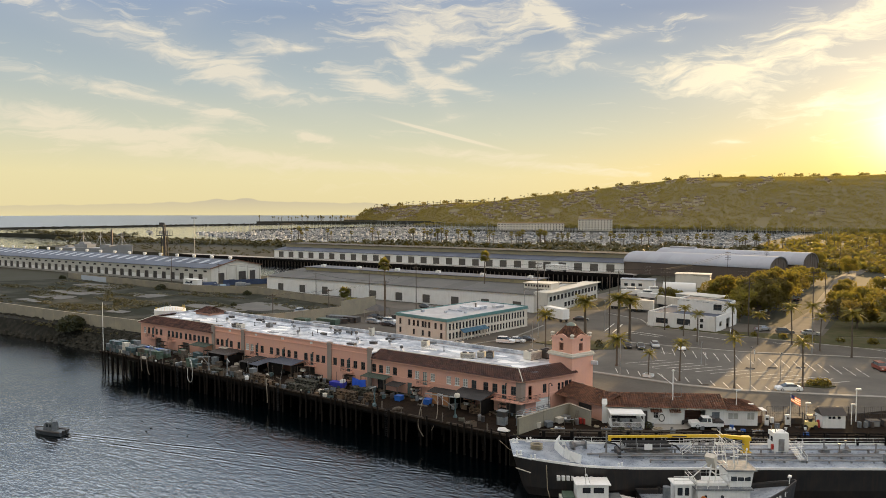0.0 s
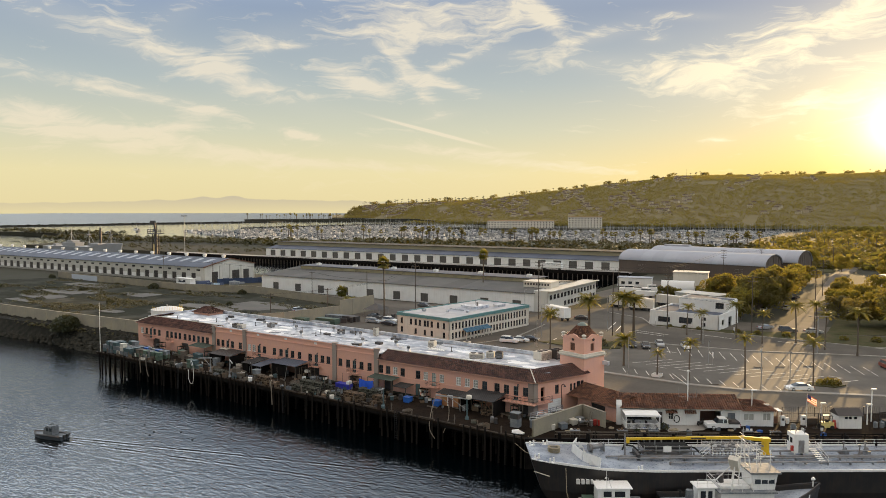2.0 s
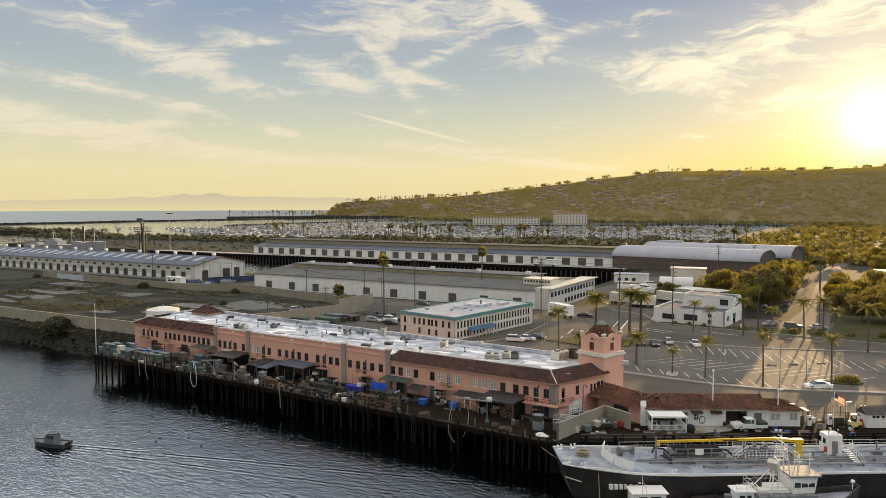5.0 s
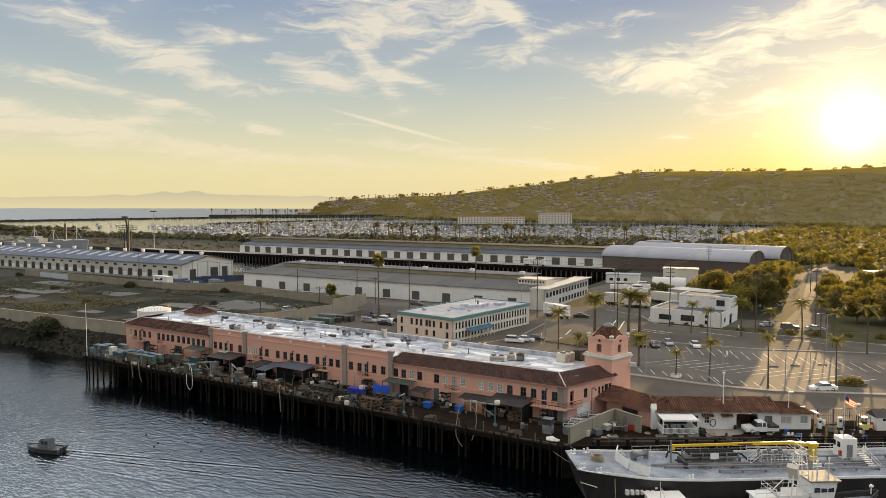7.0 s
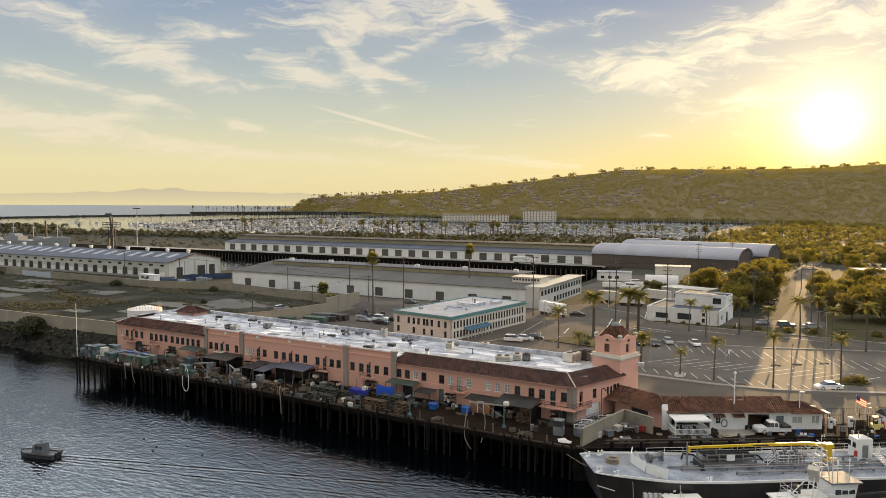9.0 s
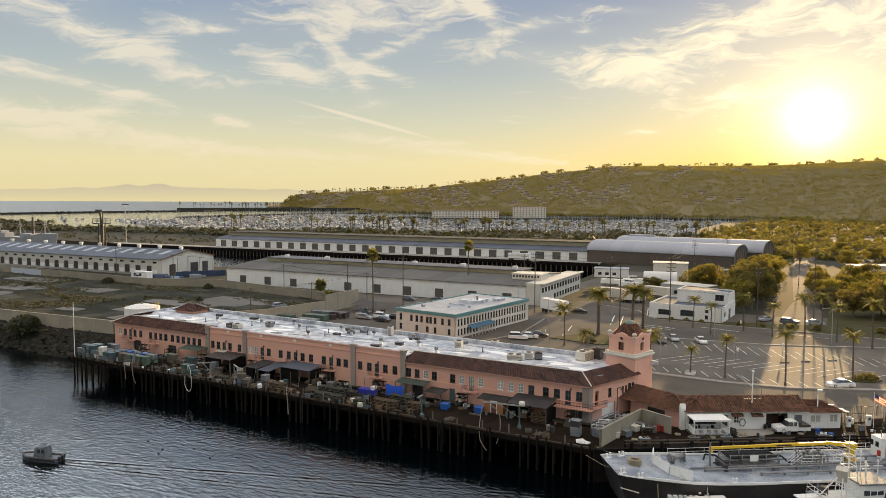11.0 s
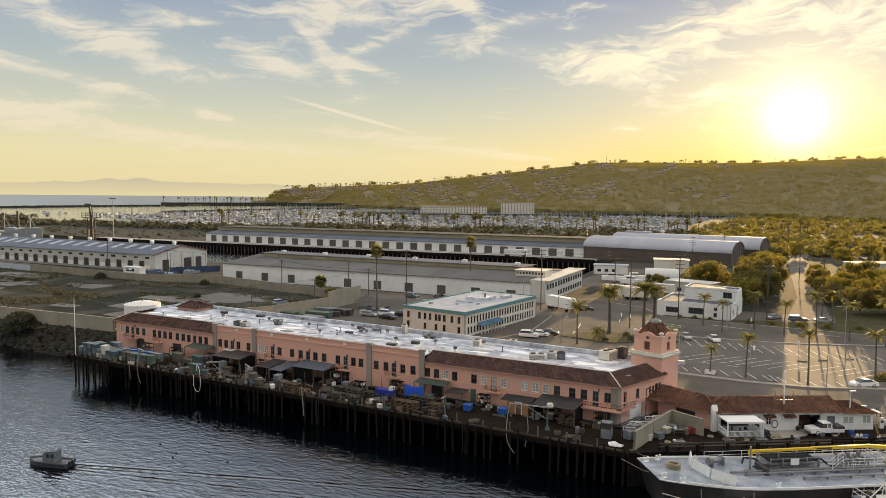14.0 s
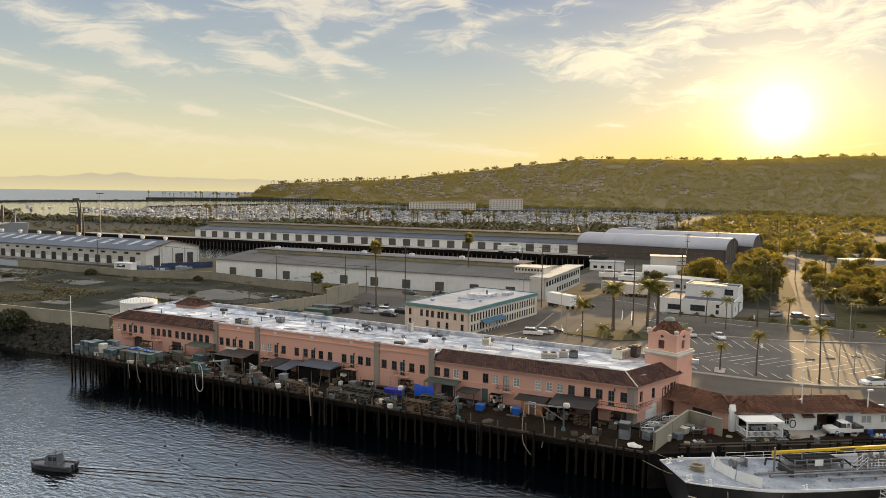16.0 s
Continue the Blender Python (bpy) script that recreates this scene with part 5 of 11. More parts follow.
SKYLIGHT = mat("ribbed_skylight", (0.25, 0.27, 0.30), 0.5, var=0.2, scale=0.3)
wa = shed(rz(-450.6, 89.8, 0, 3.2), 231, 30, 7.2, 10.3, [6 + 6.6 * k for k in range(34)], 3.0, 3.3, 0.9, "long pale grey gabled dock shed with dark loading doors", SHED_WALL, ROOF_GREY, small=6.6)
M().box(0, 231, -0.08, 0, 0.0, 0.9).obj("plinth", CONCRETE, wa)
for sy, y0 in ((-1, 0), (1, 30)):
    M().extrude([(-0.25, -0.2), (0.25, -0.2), (0.25, 0.2), (-0.25, 0.2)], (231.45, y0 + sy * 0.6, 7.0), (231.45, 15, 10.25)).obj("verge_board", DOOR_BROWN, wa, "brown gable verge board")
for k in range(34):
    M().box(-1.5, 1.5, -0.05, 0.0, 0.9, 2.7).obj("white_panel", WHITE, wa, "white painted wall bay", at=pose(9.3 + 6.6 * k, 0, 0))
sl = 3.1 / 15
y0, y1 = 6, 12.5
pane = M().poly([(0, y0, 7.25 + y0 * sl), (3, y0, 7.25 + y0 * sl), (3, y1, 7.25 + y1 * sl), (0, y1, 7.25 + y1 * sl)]).data("skylight", SKYLIGHT)
for k in range(28):
    ob = new("skylight", pane)
    ob.parent, ob.matrix_basis = wa, pose(6 + 8 * k, 0, 0)
for k in range(18):
    M().lathe([(0.7, 0), (0.7, 0.6), (0.95, 0.7), (0.95, 1.3), (0.6, 1.5), (0, 1.5)], 8).obj("ridge_vent", WHITE, wa, "white ridge ventilator", at=pose(6 + 13 * k, 15, 10.2))
for y, wd, m_ in ((6, 3.4, DOOR_DARK), (12, 3.4, SHED_WALL), (18.5, 4.4, DOOR_DARK), (25, 3.4, DOOR_DARK)):
    roller(wa, pose(231.05, y, 0, 0, 0, 90) @ pose(0, -0.25, 0), wd, 4.6, m_, "gable_door", 9)
for y in (0.3, 9, 15, 22, 29.7):
    M().box(231, 231.35, y - 0.3, y + 0.3, 0, 7.2).obj("pier", SHED_WALL, wa)
M().box(231.0, 231.2, 11, 19, 7.9, 8.4).obj("sign_band", CREAM, wa, "faded sign band on the gable")

wb = shed(rz(-180, 101, 0, 2.4), 124, 44, 6.1, 8.0, [8 + 12.2 * k for k in range(10)], 3.2, 3.0, 0.3, "long white dock shed with a clerestory roof", WHITE, mat("taupe_roof_felt", (0.13, 0.125, 0.115), 0.85, var=0.5, scale=0.1, fine=1.0, second=(0.09, 0.09, 0.09), spec=0.15), door_m=DOOR_TAUPE)
q = M()
q.box(6, 116, 17, 27, 7.2, 8.9)
q.obj("clerestory", mat("ochre_clerestory", (0.27, 0.235, 0.15), 0.7, var=0.5, scale=0.4), wb, "ochre clerestory strip")
M().box(5, 117, 16.4, 27.6, 8.9, 9.05).obj("clerestory_roof", ROOF_GREY, wb)
for k in range(14):
    M().box(6.5 + 7.8 * k, 12.5 + 7.8 * k, 16.92, 17.0, 7.7, 8.6).obj("clerestory_pane", mat("amber_glazing", (0.32, 0.275, 0.16), 0.35, var=0.4) if k == 0 else bpy.data.materials["amber_glazing"], wb)
for k in range(6):
    M().box(-0.8, 0.8, -0.8, 0.8, 0, 0.9).obj("roof_vent", WHITE, wb, at=pose(12 + 20 * k, 22, 9.05))
eb = M()
ox = [2.5 + 3.0 * k for k in range(14)]
pierced(eb, 44, 0, 6.9, [(x - 1.0, x + 1.0, 3.9, 5.4) for x in ox] + [(x - 1.0, x + 1.0, 0.9, 2.4) for x in ox[4:]], 0.3, pose(129, 0, 0, 0, 0, 90))
eb.box(124.0, 129, 0, 0.3, 0, 6.9).box(124.0, 129, 43.7, 44, 0, 6.9).box(124.0, 124.3, 0.3, 43.7, 6.1, 6.9).box(124, 128.7, 0.3, 43.7, 6.6, 6.75)
eb.obj("office_wall", SHED_WALL, wb)
for x in ox:
    window(wb, pose(129, x, 3.9, 0, 0, 90), 2.0, 1.5, 2, 1, DOOR_DARK)
for x in ox[4:]:
    window(wb, pose(129, x, 0.9, 0, 0, 90), 2.0, 1.5, 2, 1, DOOR_DARK)
M().box(129, 130.3, 0, 44, 6.7, 6.95).obj("eave", SHED_WALL, wb)
M().box(116, 126, 9, 16, 6.6, 8.7).box(115.7, 126.3, 8.7, 16.3, 8.7, 8.85).obj("penthouse", CREAM, wb, "small roof penthouse with lettered front")
q = M()
for k in range(9):
    q.box(116.4 + 1.05 * k, 117.0 + 1.05 * k, 8.93, 9.0, 7.6, 8.3)
q.obj("sign_bars", DOOR_DARK, wb, "dark unreadable sign lettering")

wc = shed(rz(-341, 247, 0, 4.7), 254, 40, 5.4, 8.2, [6.5 + 9.2 * k for k in range(27)], 4.6, 4.0, 0.3, "very long white pier shed with many dark loading doors", WHITE, ROOF_GREY, door_m=DOOR_TAUPE)
M().box(0, 254, 12, 28, 6.6, 9.4).obj("clerestory", bpy.data.materials["ochre_clerestory"], wc)
front_strip = M().box(0, 15.4, 11, 20, 9.4, 9.6).data("clerestory_panel", ROOF_DARK)
back_strip = M().box(0, 15.4, 20.1, 29, 9.4, 9.55).data("clerestory_panel", ROOF_DARK)
for k in range(16):
    for strip in (front_strip, back_strip):
        ob = new("clerestory_panel", strip)
        ob.parent, ob.matrix_basis = wc, pose(0.3 + 16 * k, 0, 0)
pier = M()
pier.box(-90, 262, -13, -0.2, -0.5, 0.1)
pd = tagged(pier.obj("pier", CONCRETE, at=rz(-341, 247, 0, 4.7)), "concrete pier apron before the far shed", "pier", kind="structure")
M().box(-90, 262, -10.5, -9.5, -9, -0.5).obj("bulkhead", WOOD_DARK, pd)
pl = M().cyl((0, 0, -6), (0, 0, -0.4), 0.28, 0.25, 7).data("pile", WOOD_GREY)
for k in range(100):
    ob = new("pile", pl)
    ob.parent, ob.matrix_basis = pd, pose(-13 + 2.75 * k, -12.7, 0)
M().box(-90, 262, -13.2, -12.9, -1.4, 0.4).obj("edge_beam", WOOD_DARK, pd)

# twin vaulted sheds side by side
BROWN = mat("brown_siding", (0.10, 0.075, 0.06), 0.8, var=0.4, scale=0.2, streak=0.3)


def vault(at, L_, D_, eave, rise, label, doors=(), monitor=False):
    v = thing("vaulted_warehouse", at, label, "warehouse", "vaulted warehouses")
    M().box(0, L_, 0, 0.3, 0, eave).box(0, L_, D_ - 0.3, D_, 0, eave).obj("wall", BROWN, v)
    arc = [(D_ / 2 - (D_ / 2 + 0.3) * math.cos(math.pi * k / 18), eave - 0.1 + rise * math.sin(math.pi * k / 18)) for k in range(19)]
    for x in (0.3, L_ - 0.6):
        q = M()
        n_ = len(arc)
        q.v = [(x, 0, 0), (x, D_, 0)] + [(x, a, b) for a, b in reversed(arc)] + [(x + 0.3, 0, 0), (x + 0.3, D_, 0)] + [(x + 0.3, a, b) for a, b in reversed(arc)]
        q.f = [tuple(reversed(range(n_ + 2))), tuple(range(n_ + 2, 2 * n_ + 4))]
        q.obj("end_wall", BROWN, v)
    bays = 12
    w = (L_ + 0.6) / bays
    prof = [(a, b + 0.1) for a, b in arc] + [(a, b - 0.08) for a, b in reversed(arc)]
    q = M()
    q.v = [(x, a, b) for x in (0, w - 0.05) for a, b in prof]
    n_ = len(prof)
    q.f = [(j, (j + 1) % n_, n_ + (j + 1) % n_, n_ + j) for j in range(n_)]
    d = q.data("roof_sheet", ROOF_SILVER, True)
    for k in range(bays):
        ob = new("roof_sheet", d)
        ob.parent, ob.matrix_basis = v, pose(-0.3 + w * k, 0, 0.02 * (k % 2))
    rib = M()
    for (a, b), (c_, d_) in zip(arc, arc[1:]):
        rib.cyl((0, a, b - 0.2), (0, c_, d_ - 0.2), 0.14, None, 5, False)
    for x in (L_ + 0.05,):
        rib.obj("gable_rib", ROOF_SILVER, v, at=pose(x, 0, 0))
        for k in range(5):
            y = D_ * (0.2 + 0.15 * k)
            M().box(0, 0.12, -0.12, 0.12, 0.4, eave + rise * math.sqrt(max(0, 1 - (2 * y / D_ - 1) ** 2)) - 0.4).obj("gable_post", WOOD_GREY, v, at=pose(x - 0.25, y, 0))
    for x in doors:
        roller(v, pose(x, -0.12, 0), 4.5, 4.4, SHED_WALL)
    if monitor:
        M().box(4, 18, D_ / 2 - 2, D_ / 2 + 2, eave + rise - 0.4, eave + rise + 0.8).obj("ridge_monitor", ROOF_SILVER, v)
    return v


vault(rz(-88, 266, 0, -6), 74, 27, 6.4, 5.0, "silver barrel-vaulted warehouse with a brown side wall", (13, 36, 62))
vault(rz(-88, 266, 0, -6) @ pose(4, 27.4, 0), 77, 27, 6.8, 5.6, "second silver barrel-vaulted warehouse behind the first", (), True)

# white works building at the street corner
wh = thing("works_building", rz(-16.5, 102.4, 0, -3), "low white works building with flat roofs", "building")
q = M()
pierced(q, 19.6, 0, 4.3, [(2.5, 6.0, 1.2, 2.6), (8.6, 12.4, 1.3, 2.9), (15.2, 16.1, 2.6, 3.4), (15.2, 16.0, 0.9, 1.9)], 0.3)
pierced(q, 18.5, 0, 4.3, [(3, 5, 1.2, 2.6), (9, 12, 0, 2.8)], 0.3, pose(19.6, 0, 0, 0, 0, 90))
q.box(0, 0.3, 0.3, 18.5, 0, 4.3).box(0.3, 19.3, 18.2, 18.5, 0, 4.3)
q.obj("wall", WHITE, wh)
M().box(0.3, 19.3, 0.3, 18.2, 3.7, 3.9).obj("flat_roof", ROOF_GREY, wh)
q = M()
pierced(q, 14, 3.9, 7.6, [(10.5, 12.8, 5.0, 6.6)], 0.3, pose(5.4, 9.0, 0))
q.box(5.4, 5.7, 9.3, 18.4, 3.9, 7.6).box(19.1, 19.4, 9.3, 18.4, 3.9, 7.0).box(5.7, 19.1, 18.1, 18.4, 3.9, 7.2)
q.obj("upper_wall", WHITE, wh)
M().prism([(5.4, 9.0), (19.4, 9.0), (19.4, 18.4), (5.4, 18.4)], lambda x, y: 7.15 - (x - 5.4) * 0.03, lambda x, y: 7.3 - (x - 5.4) * 0.03).obj("upper_roof", ROOF_GREY, wh)
for x, z, a, b in ((4.25, 1.2, 3.5, 1.4), (10.5, 1.3, 3.8, 1.6), (15.65, 2.6, 0.9, 0.8), (15.6, 0.9, 0.8, 1.0)):
    window(wh, pose(x, 0, z), a, b, 2, 1, DOOR_DARK)
window(wh, pose(17.05, 9.0, 5.0), 2.3, 1.6, 1, 1, DOOR_DARK)

# harbour office along the quay: pink link, white office, low annex ---------
OA = 31.0
off = thing("harbour_office", rz(11.8, 3.8, 0, OA), "low white harbour office with a red tile roof", "building")
LO = 18.4
q = M()
oh = [(5.6, 6.7, 0, 2.1), (7.6, 8.4, 0.9, 2.0), (12.4, 15.6, 0, 2.35), (16.6, 17.8, 0, 2.1), (1.0, 5.0, 0.9, 2.0)]
pierced(q, LO, 0, 2.75, oh, 0.25)
q.box(0, LO, 6.2, 6.45, 0, 2.75).box(0, 0.25, 0.25, 6.2, 0, 2.75).box(LO - 0.25, LO, 0.25, 6.2, 0, 2.75)
i = len(q.v)
q.obj("wall", WHITE, off)
g = M().box(-0.35, 0.35, -0.25, 0.5, 0, 3.1)
g.extrude([(-0.4, 0), (0.4, 0), (0, 0.75)], (-0.4, 0.12, 3.1), (0.4, 0.12, 3.1))
g.obj("corner_pier", WHITE, off, "white pointed corner pier")
r = M()
tiles(r, (0.1, -0.55, 2.65), (LO + 0.4, -0.55, 2.65), (0.1, 3.2, 4.15), (LO + 0.4, 3.2, 4.15), 0.36, 9)
tiles(r, (LO + 0.4, 7.0, 2.65), (0.1, 7.0, 2.65), (LO + 0.4, 3.2, 4.15), (0.1, 3.2, 4.15), 0.36, 9)
r.obj("tile_roof", TILE_RED, off, "red clay barrel tiles")
ro = M().box(0, LO, 0.0, 6.4, 2.45, 2.6)
ro.obj("ceiling_slab", WHITE, off)
an = M()
pierced(an, 5.2, 0, 2.45, [(0.7, 2.3, 0.9, 2.0), (3.6, 4.8, 0.9, 2.1)], 0.25, pose(LO, 0.15, 0))
annex = an.obj("annex_wall", WHITE, off)
M().box(LO + 4.95, LO + 5.2, 0.4, 5.4, 0, 2.45).obj("annex_wall", WHITE, off)
M().box(LO, LO + 5.2, 5.4, 5.65, 0, 2.45).obj("annex_wall", WHITE, off)
r = M()
tiles(r, (LO + 0.4, -0.35, 2.4), (LO + 5.7, -0.35, 2.4), (LO + 0.4, 2.9, 3.5), (LO + 2.9, 2.9, 3.5), 0.36, 8)
tiles(r, (LO + 5.7, -0.35, 2.4), (LO + 5.7, 6.1, 2.4), (LO + 2.9, 2.9, 3.5), (LO + 2.9, 2.9, 3.5), 0.36, 8)
tiles(r, (LO + 5.7, 6.1, 2.4), (LO + 0.4, 6.1, 2.4), (LO + 2.9, 2.9, 3.5), (LO + 0.4, 2.9, 3.5), 0.36, 8)
r.obj("annex_roof", TILE_RED, off)
window(off, pose(LO + 1.5, 0.15, 0.9), 1.6, 1.1, 1, 0, WHITE, GLASS_PALE)
window(off, pose(LO + 4.2, 0.15, 0.9), 1.2, 1.2, 1, 0, WHITE, GLASS_PALE)
window(off, pose(8.0, 0, 0.9), 0.8, 1.1, 1, 1, WHITE)
window(off, pose(3.0, 0, 0.9), 4.0, 1.1, 3, 0, DOOR_DARK)
roller(off, pose(6.15, 0, 0), 1.1, 2.1, STEEL_DARK)
roller(off, pose(14.0, 2.5, 0), 3.2, 2.35, DOOR_BROWN)
roller(off, pose(17.2, 0, 0), 1.2, 2.1, GREY_BOX)
for x in (8.0, 10.9):
    r = M()
    tiles(r, (x - 0.9, -0.75, 1.98), (x + 0.9, -0.75, 1.98), (x - 0.9, 0.0, 2.35), (x + 0.9, 0.0, 2.35), 0.3, 3)
    r.obj("door_canopy", TILE_RED, off, "small red tile canopy")
# garage inside
M().box(12.2, 15.8, 4.2, 4.3, 0, 2.5).obj("garage_back", DOOR_BROWN, off)
# porch
po = thing("porch", rz(11.2, 3.6, 0, OA) @ pose(1.0, -0.4, 0), "white timber porch with a balustrade and flat roof", "porch")
M().box(0, 5.2, -3.2, 0.0, 2.35, 2.5).box(-0.1, 5.3, -3.3, -3.15, 2.25, 2.52).obj("porch_roof", WHITE, po)
M().box(0, 5.2, -3.2, 0, 0.0, 0.25).obj("porch_floor", WOOD_GREY, po)
for x, y in ((0.1, -3.1), (5.1, -3.1), (5.1, -0.2), (0.1, -0.2)):
    M().cbox(x, y, 1.3, 0.16, 0.16, 2.1).obj("post", WHITE, po)
q = M().box(0.1, 5.1, -3.16, -3.06, 1.1, 1.2).box(0.1, 5.1, -3.15, -3.07, 0.4, 0.46)
for k in range(30):
    q.box(0.2 + 0.165 * k, 0.26 + 0.165 * k, -3.14, -3.08, 0.46, 1.1)
for x in (0.1, 5.1):
    q.box(x - 0.05, x + 0.05, -3.1, -0.2, 1.1, 1.2)
    for k in range(15):
        q.box(x - 0.03, x + 0.03, -3.0 + 0.19 * k, -2.95 + 0.19 * k, 0.3, 1.1)
q.obj("balustrade", WHITE, po)
# pink link between market and office
lk = thing("market_annex", rz(3.2, 7.6, 0, -22), "low pink annex with red tile roof beside the market", "building")
LL = 8.6
q = M()
pierced(q, LL, 0, 2.6, [(3.0, 6.2, 0.5, 2.0)], 0.25)
q.box(LL - 0.25, LL, 0.25, 5, 0, 2.6).box(0, LL, 4.9, 5.15, 0, 2.6)
q.obj("wall", PINK, lk)
roller(lk, pose(4.6, 0.1, 0.5), 3.2, 1.5, DOOR_DARK)
r = M()
tiles(r, (-1.2, -1.6, 2.5), (LL + 0.3, -0.6, 2.5), (-1.2, 2.6, 4.1), (LL + 1.2, 2.6, 4.1), 0.36, 9)
tiles(r, (LL + 0.3, 5.8, 2.5), (-1.2, 5.8, 2.5), (LL + 1.2, 2.6, 4.1), (-1.2, 2.6, 4.1), 0.36, 9)
r.obj("tile_roof", TILE_RED, lk)
# yard wall
wall_run("wall_yard", [(3.6, -9.4), (6.0, 3.0), (10.8, 0.8)], 2.4, 0.25, WALL_TAN, "tan rendered yard wall beside the market", 0.08)
# distance: hill, marina, breakwater ---------------------------------------
HX, HY = 39.0, -104.0           # a point out in the channel from which the hill's bearings are counted


def hill_top(az):
    return float(np.interp(az, [55, 75, 88.9, 94.7, 98.4, 102.4, 106.5, 107.3, 108.6, 110.8, 112.9, 115.1, 117.4, 119.6, 122.3, 124, 126.3, 128.5, 130.2, 130.9, 131.3, 131.6, 132.4, 133.0],
                           [150, 165, 163, 153, 152, 153, 151, 146, 135, 124, 109, 96, 85, 70, 58, 57, 49, 46, 40, 36, 22, 9, 5, -8]))


def hill_far(az):
    return float(np.interp(az, [55, 98, 110, 131.5], [3000, 3000, 2850, 2640]))


def hill_foot(az):
    return float(np.interp(az, [55, 98, 112, 122, 128, 131.5], [1260, 1300, 1420, 1750, 2150, 2450]))


def hill_z(az, r):
    f, b = hill_foot(az), hill_far(az)
    u = (r - f) / (b - f)
    if u <= 0:
        return 0.5
    e = min(1.0, u)
    z = hill_top(az) * (e ** 1.25 * (1.9 - 0.9 * e) if u <= 1 else max(0.0, 1 - (u - 1) * 1.2))
    return z + 14 * e * (1 - abs(u - 0.5)) * noise.noise((az * 0.35, r * 0.004, 1.0)) * (hill_top(az) / 150) * (1 - e ** 3)


def on_hill(az, r):
    return (HX + r * math.cos(radians(az)), HY + r * math.sin(radians(az)), hill_z(az, r))


q = M()
AZ, RR = 156, 46
for i in range(AZ + 1):
    az = 55 + (133.0 - 55) * i / AZ
    f, b = hill_foot(az), hill_far(az)
    for j in range(RR + 1):
        r = f - 60 + (b * 1.25 - f + 60) * j / RR
        q.v.append(on_hill(az, r))
for i in range(AZ):
    for j in range(RR):
        a = i * (RR + 1) + j
        q.f.append((a, a + RR + 1, a + RR + 2, a + 1))
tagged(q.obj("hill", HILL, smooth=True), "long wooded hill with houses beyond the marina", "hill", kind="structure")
ground("shore", [(-100, 1130), (900, 1100), (900, 1500), (300, 1600), (-300, 1750), (-900, 2100), (-1650, 2080), (-1500, 1780), (-900, 1450), (-700, 1180), (-420, 1120)], -9, 0.4, EARTH,
       "low shore at the foot of the hill", "shore")
rng = random.Random(11)
canopy = M()
for k in range(33000):
    az = rng.uniform(82, 132)
    u = rng.random() ** 0.8
    r = hill_foot(az) - 40 + (hill_far(az) - hill_foot(az) + 60) * u
    if noise.noise((az * 0.6, r * 0.006, 5)) < -0.5 and u < 0.93:
        continue
    x, y, z = on_hill(az, r)
    canopy.tuft((x, y, z + 1), rng.uniform(3.0, 6.5), rng, rng.uniform(0.6, 1.0), 15, 0.21)
for k in range(900):
    az = 84 + 48 * k / 900 + rng.uniform(-0.1, 0.1)
    x, y, z = on_hill(az, hill_far(az) * rng.uniform(0.985, 1.0))
    s = rng.uniform(6, 13) if noise.noise((az * 1.7, 0, 0)) > 0.08 else rng.uniform(2, 5)
    canopy.tuft((x, y, z + s * 0.75), s * 0.8, rng, 0.8, 26, 0.30)
tagged(canopy.obj("woodland", LEAF_HILL), "tree canopy over the hillside with golden haze in its colour", "woodland", kind="stuff")
homes, roofs = M(), M()
for k in range(1000):
    az = rng.uniform(97, 130.5)
    u = rng.uniform(0.12, 0.86)
    r = hill_foot(az) + (hill_far(az) - hill_foot(az)) * u
    if noise.noise((az * 0.45, u * 3.2, 9)) < -0.02 + (0.3 if az < 105 else 0.0):
        continue
    x, y, z = on_hill(az, r)
    w, d, h = rng.uniform(7, 16), rng.uniform(6, 11), rng.uniform(3.5, 6)
    m = rz(x, y, z - 1, az - 90 + rng.uniform(-40, 40))
    homes.box(-w / 2, w / 2, -d / 2, d / 2, 0, h + 1, m)
    i = len(roofs.v)
    roofs.v += [tuple(m @ Vector(p)) for p in ((-w / 2 - .5, -d / 2 - .5, h + 1), (w / 2 + .5, -d / 2 - .5, h + 1), (w / 2 + .5, d / 2 + .5, h + 1), (-w / 2 - .5, d / 2 + .5, h + 1), (-w / 4, 0, h + 3.2), (w / 4, 0, h + 3.2))]
    roofs.f += [tuple(i + a for a in f) for f in ((0, 1, 5, 4), (1, 2, 5), (2, 3, 4, 5), (3, 0, 4))]
tagged(homes.obj("hillside_houses", HOUSE_WALL), "pale houses scattered over the hillside", "houses", kind="stuff")
tagged(roofs.obj("hillside_roofs", mat("brown_far_roof", (0.12, 0.075, 0.05), 0.9, var=0.6, scale=0.02)), "brown roofs of the hillside houses", "roofs", kind="stuff")
# thin palms and a mast on the skyline
sky = M()
for k in range(110):
    az = rng.uniform(90, 131.3) if k < 55 else rng.uniform(121, 131.3)
    r = hill_far(az) * rng.uniform(0.94, 1.0)
    x, y, z = on_hill(az, r)
    h = rng.uniform(8, 17)
    sky.cyl((x, y, z), (x, y, z + h), 0.45, 0.3, 5)
    sky.tuft((x, y, z + h), rng.uniform(2.4, 3.6), rng, 0.8, 16, 0.5)
tagged(sky.obj("skyline_palms", LEAF_DARK), "thin palms along the hill's skyline", "palms", kind="stuff")
x, y, z = on_hill(105.7, hill_far(105.7))
tagged(M().cyl((x, y, z), (x, y, z + 30), 0.7, 0.35, 6).obj("radio_mast", STEEL_DARK), "thin radio mast on the hill's skyline", "mast")


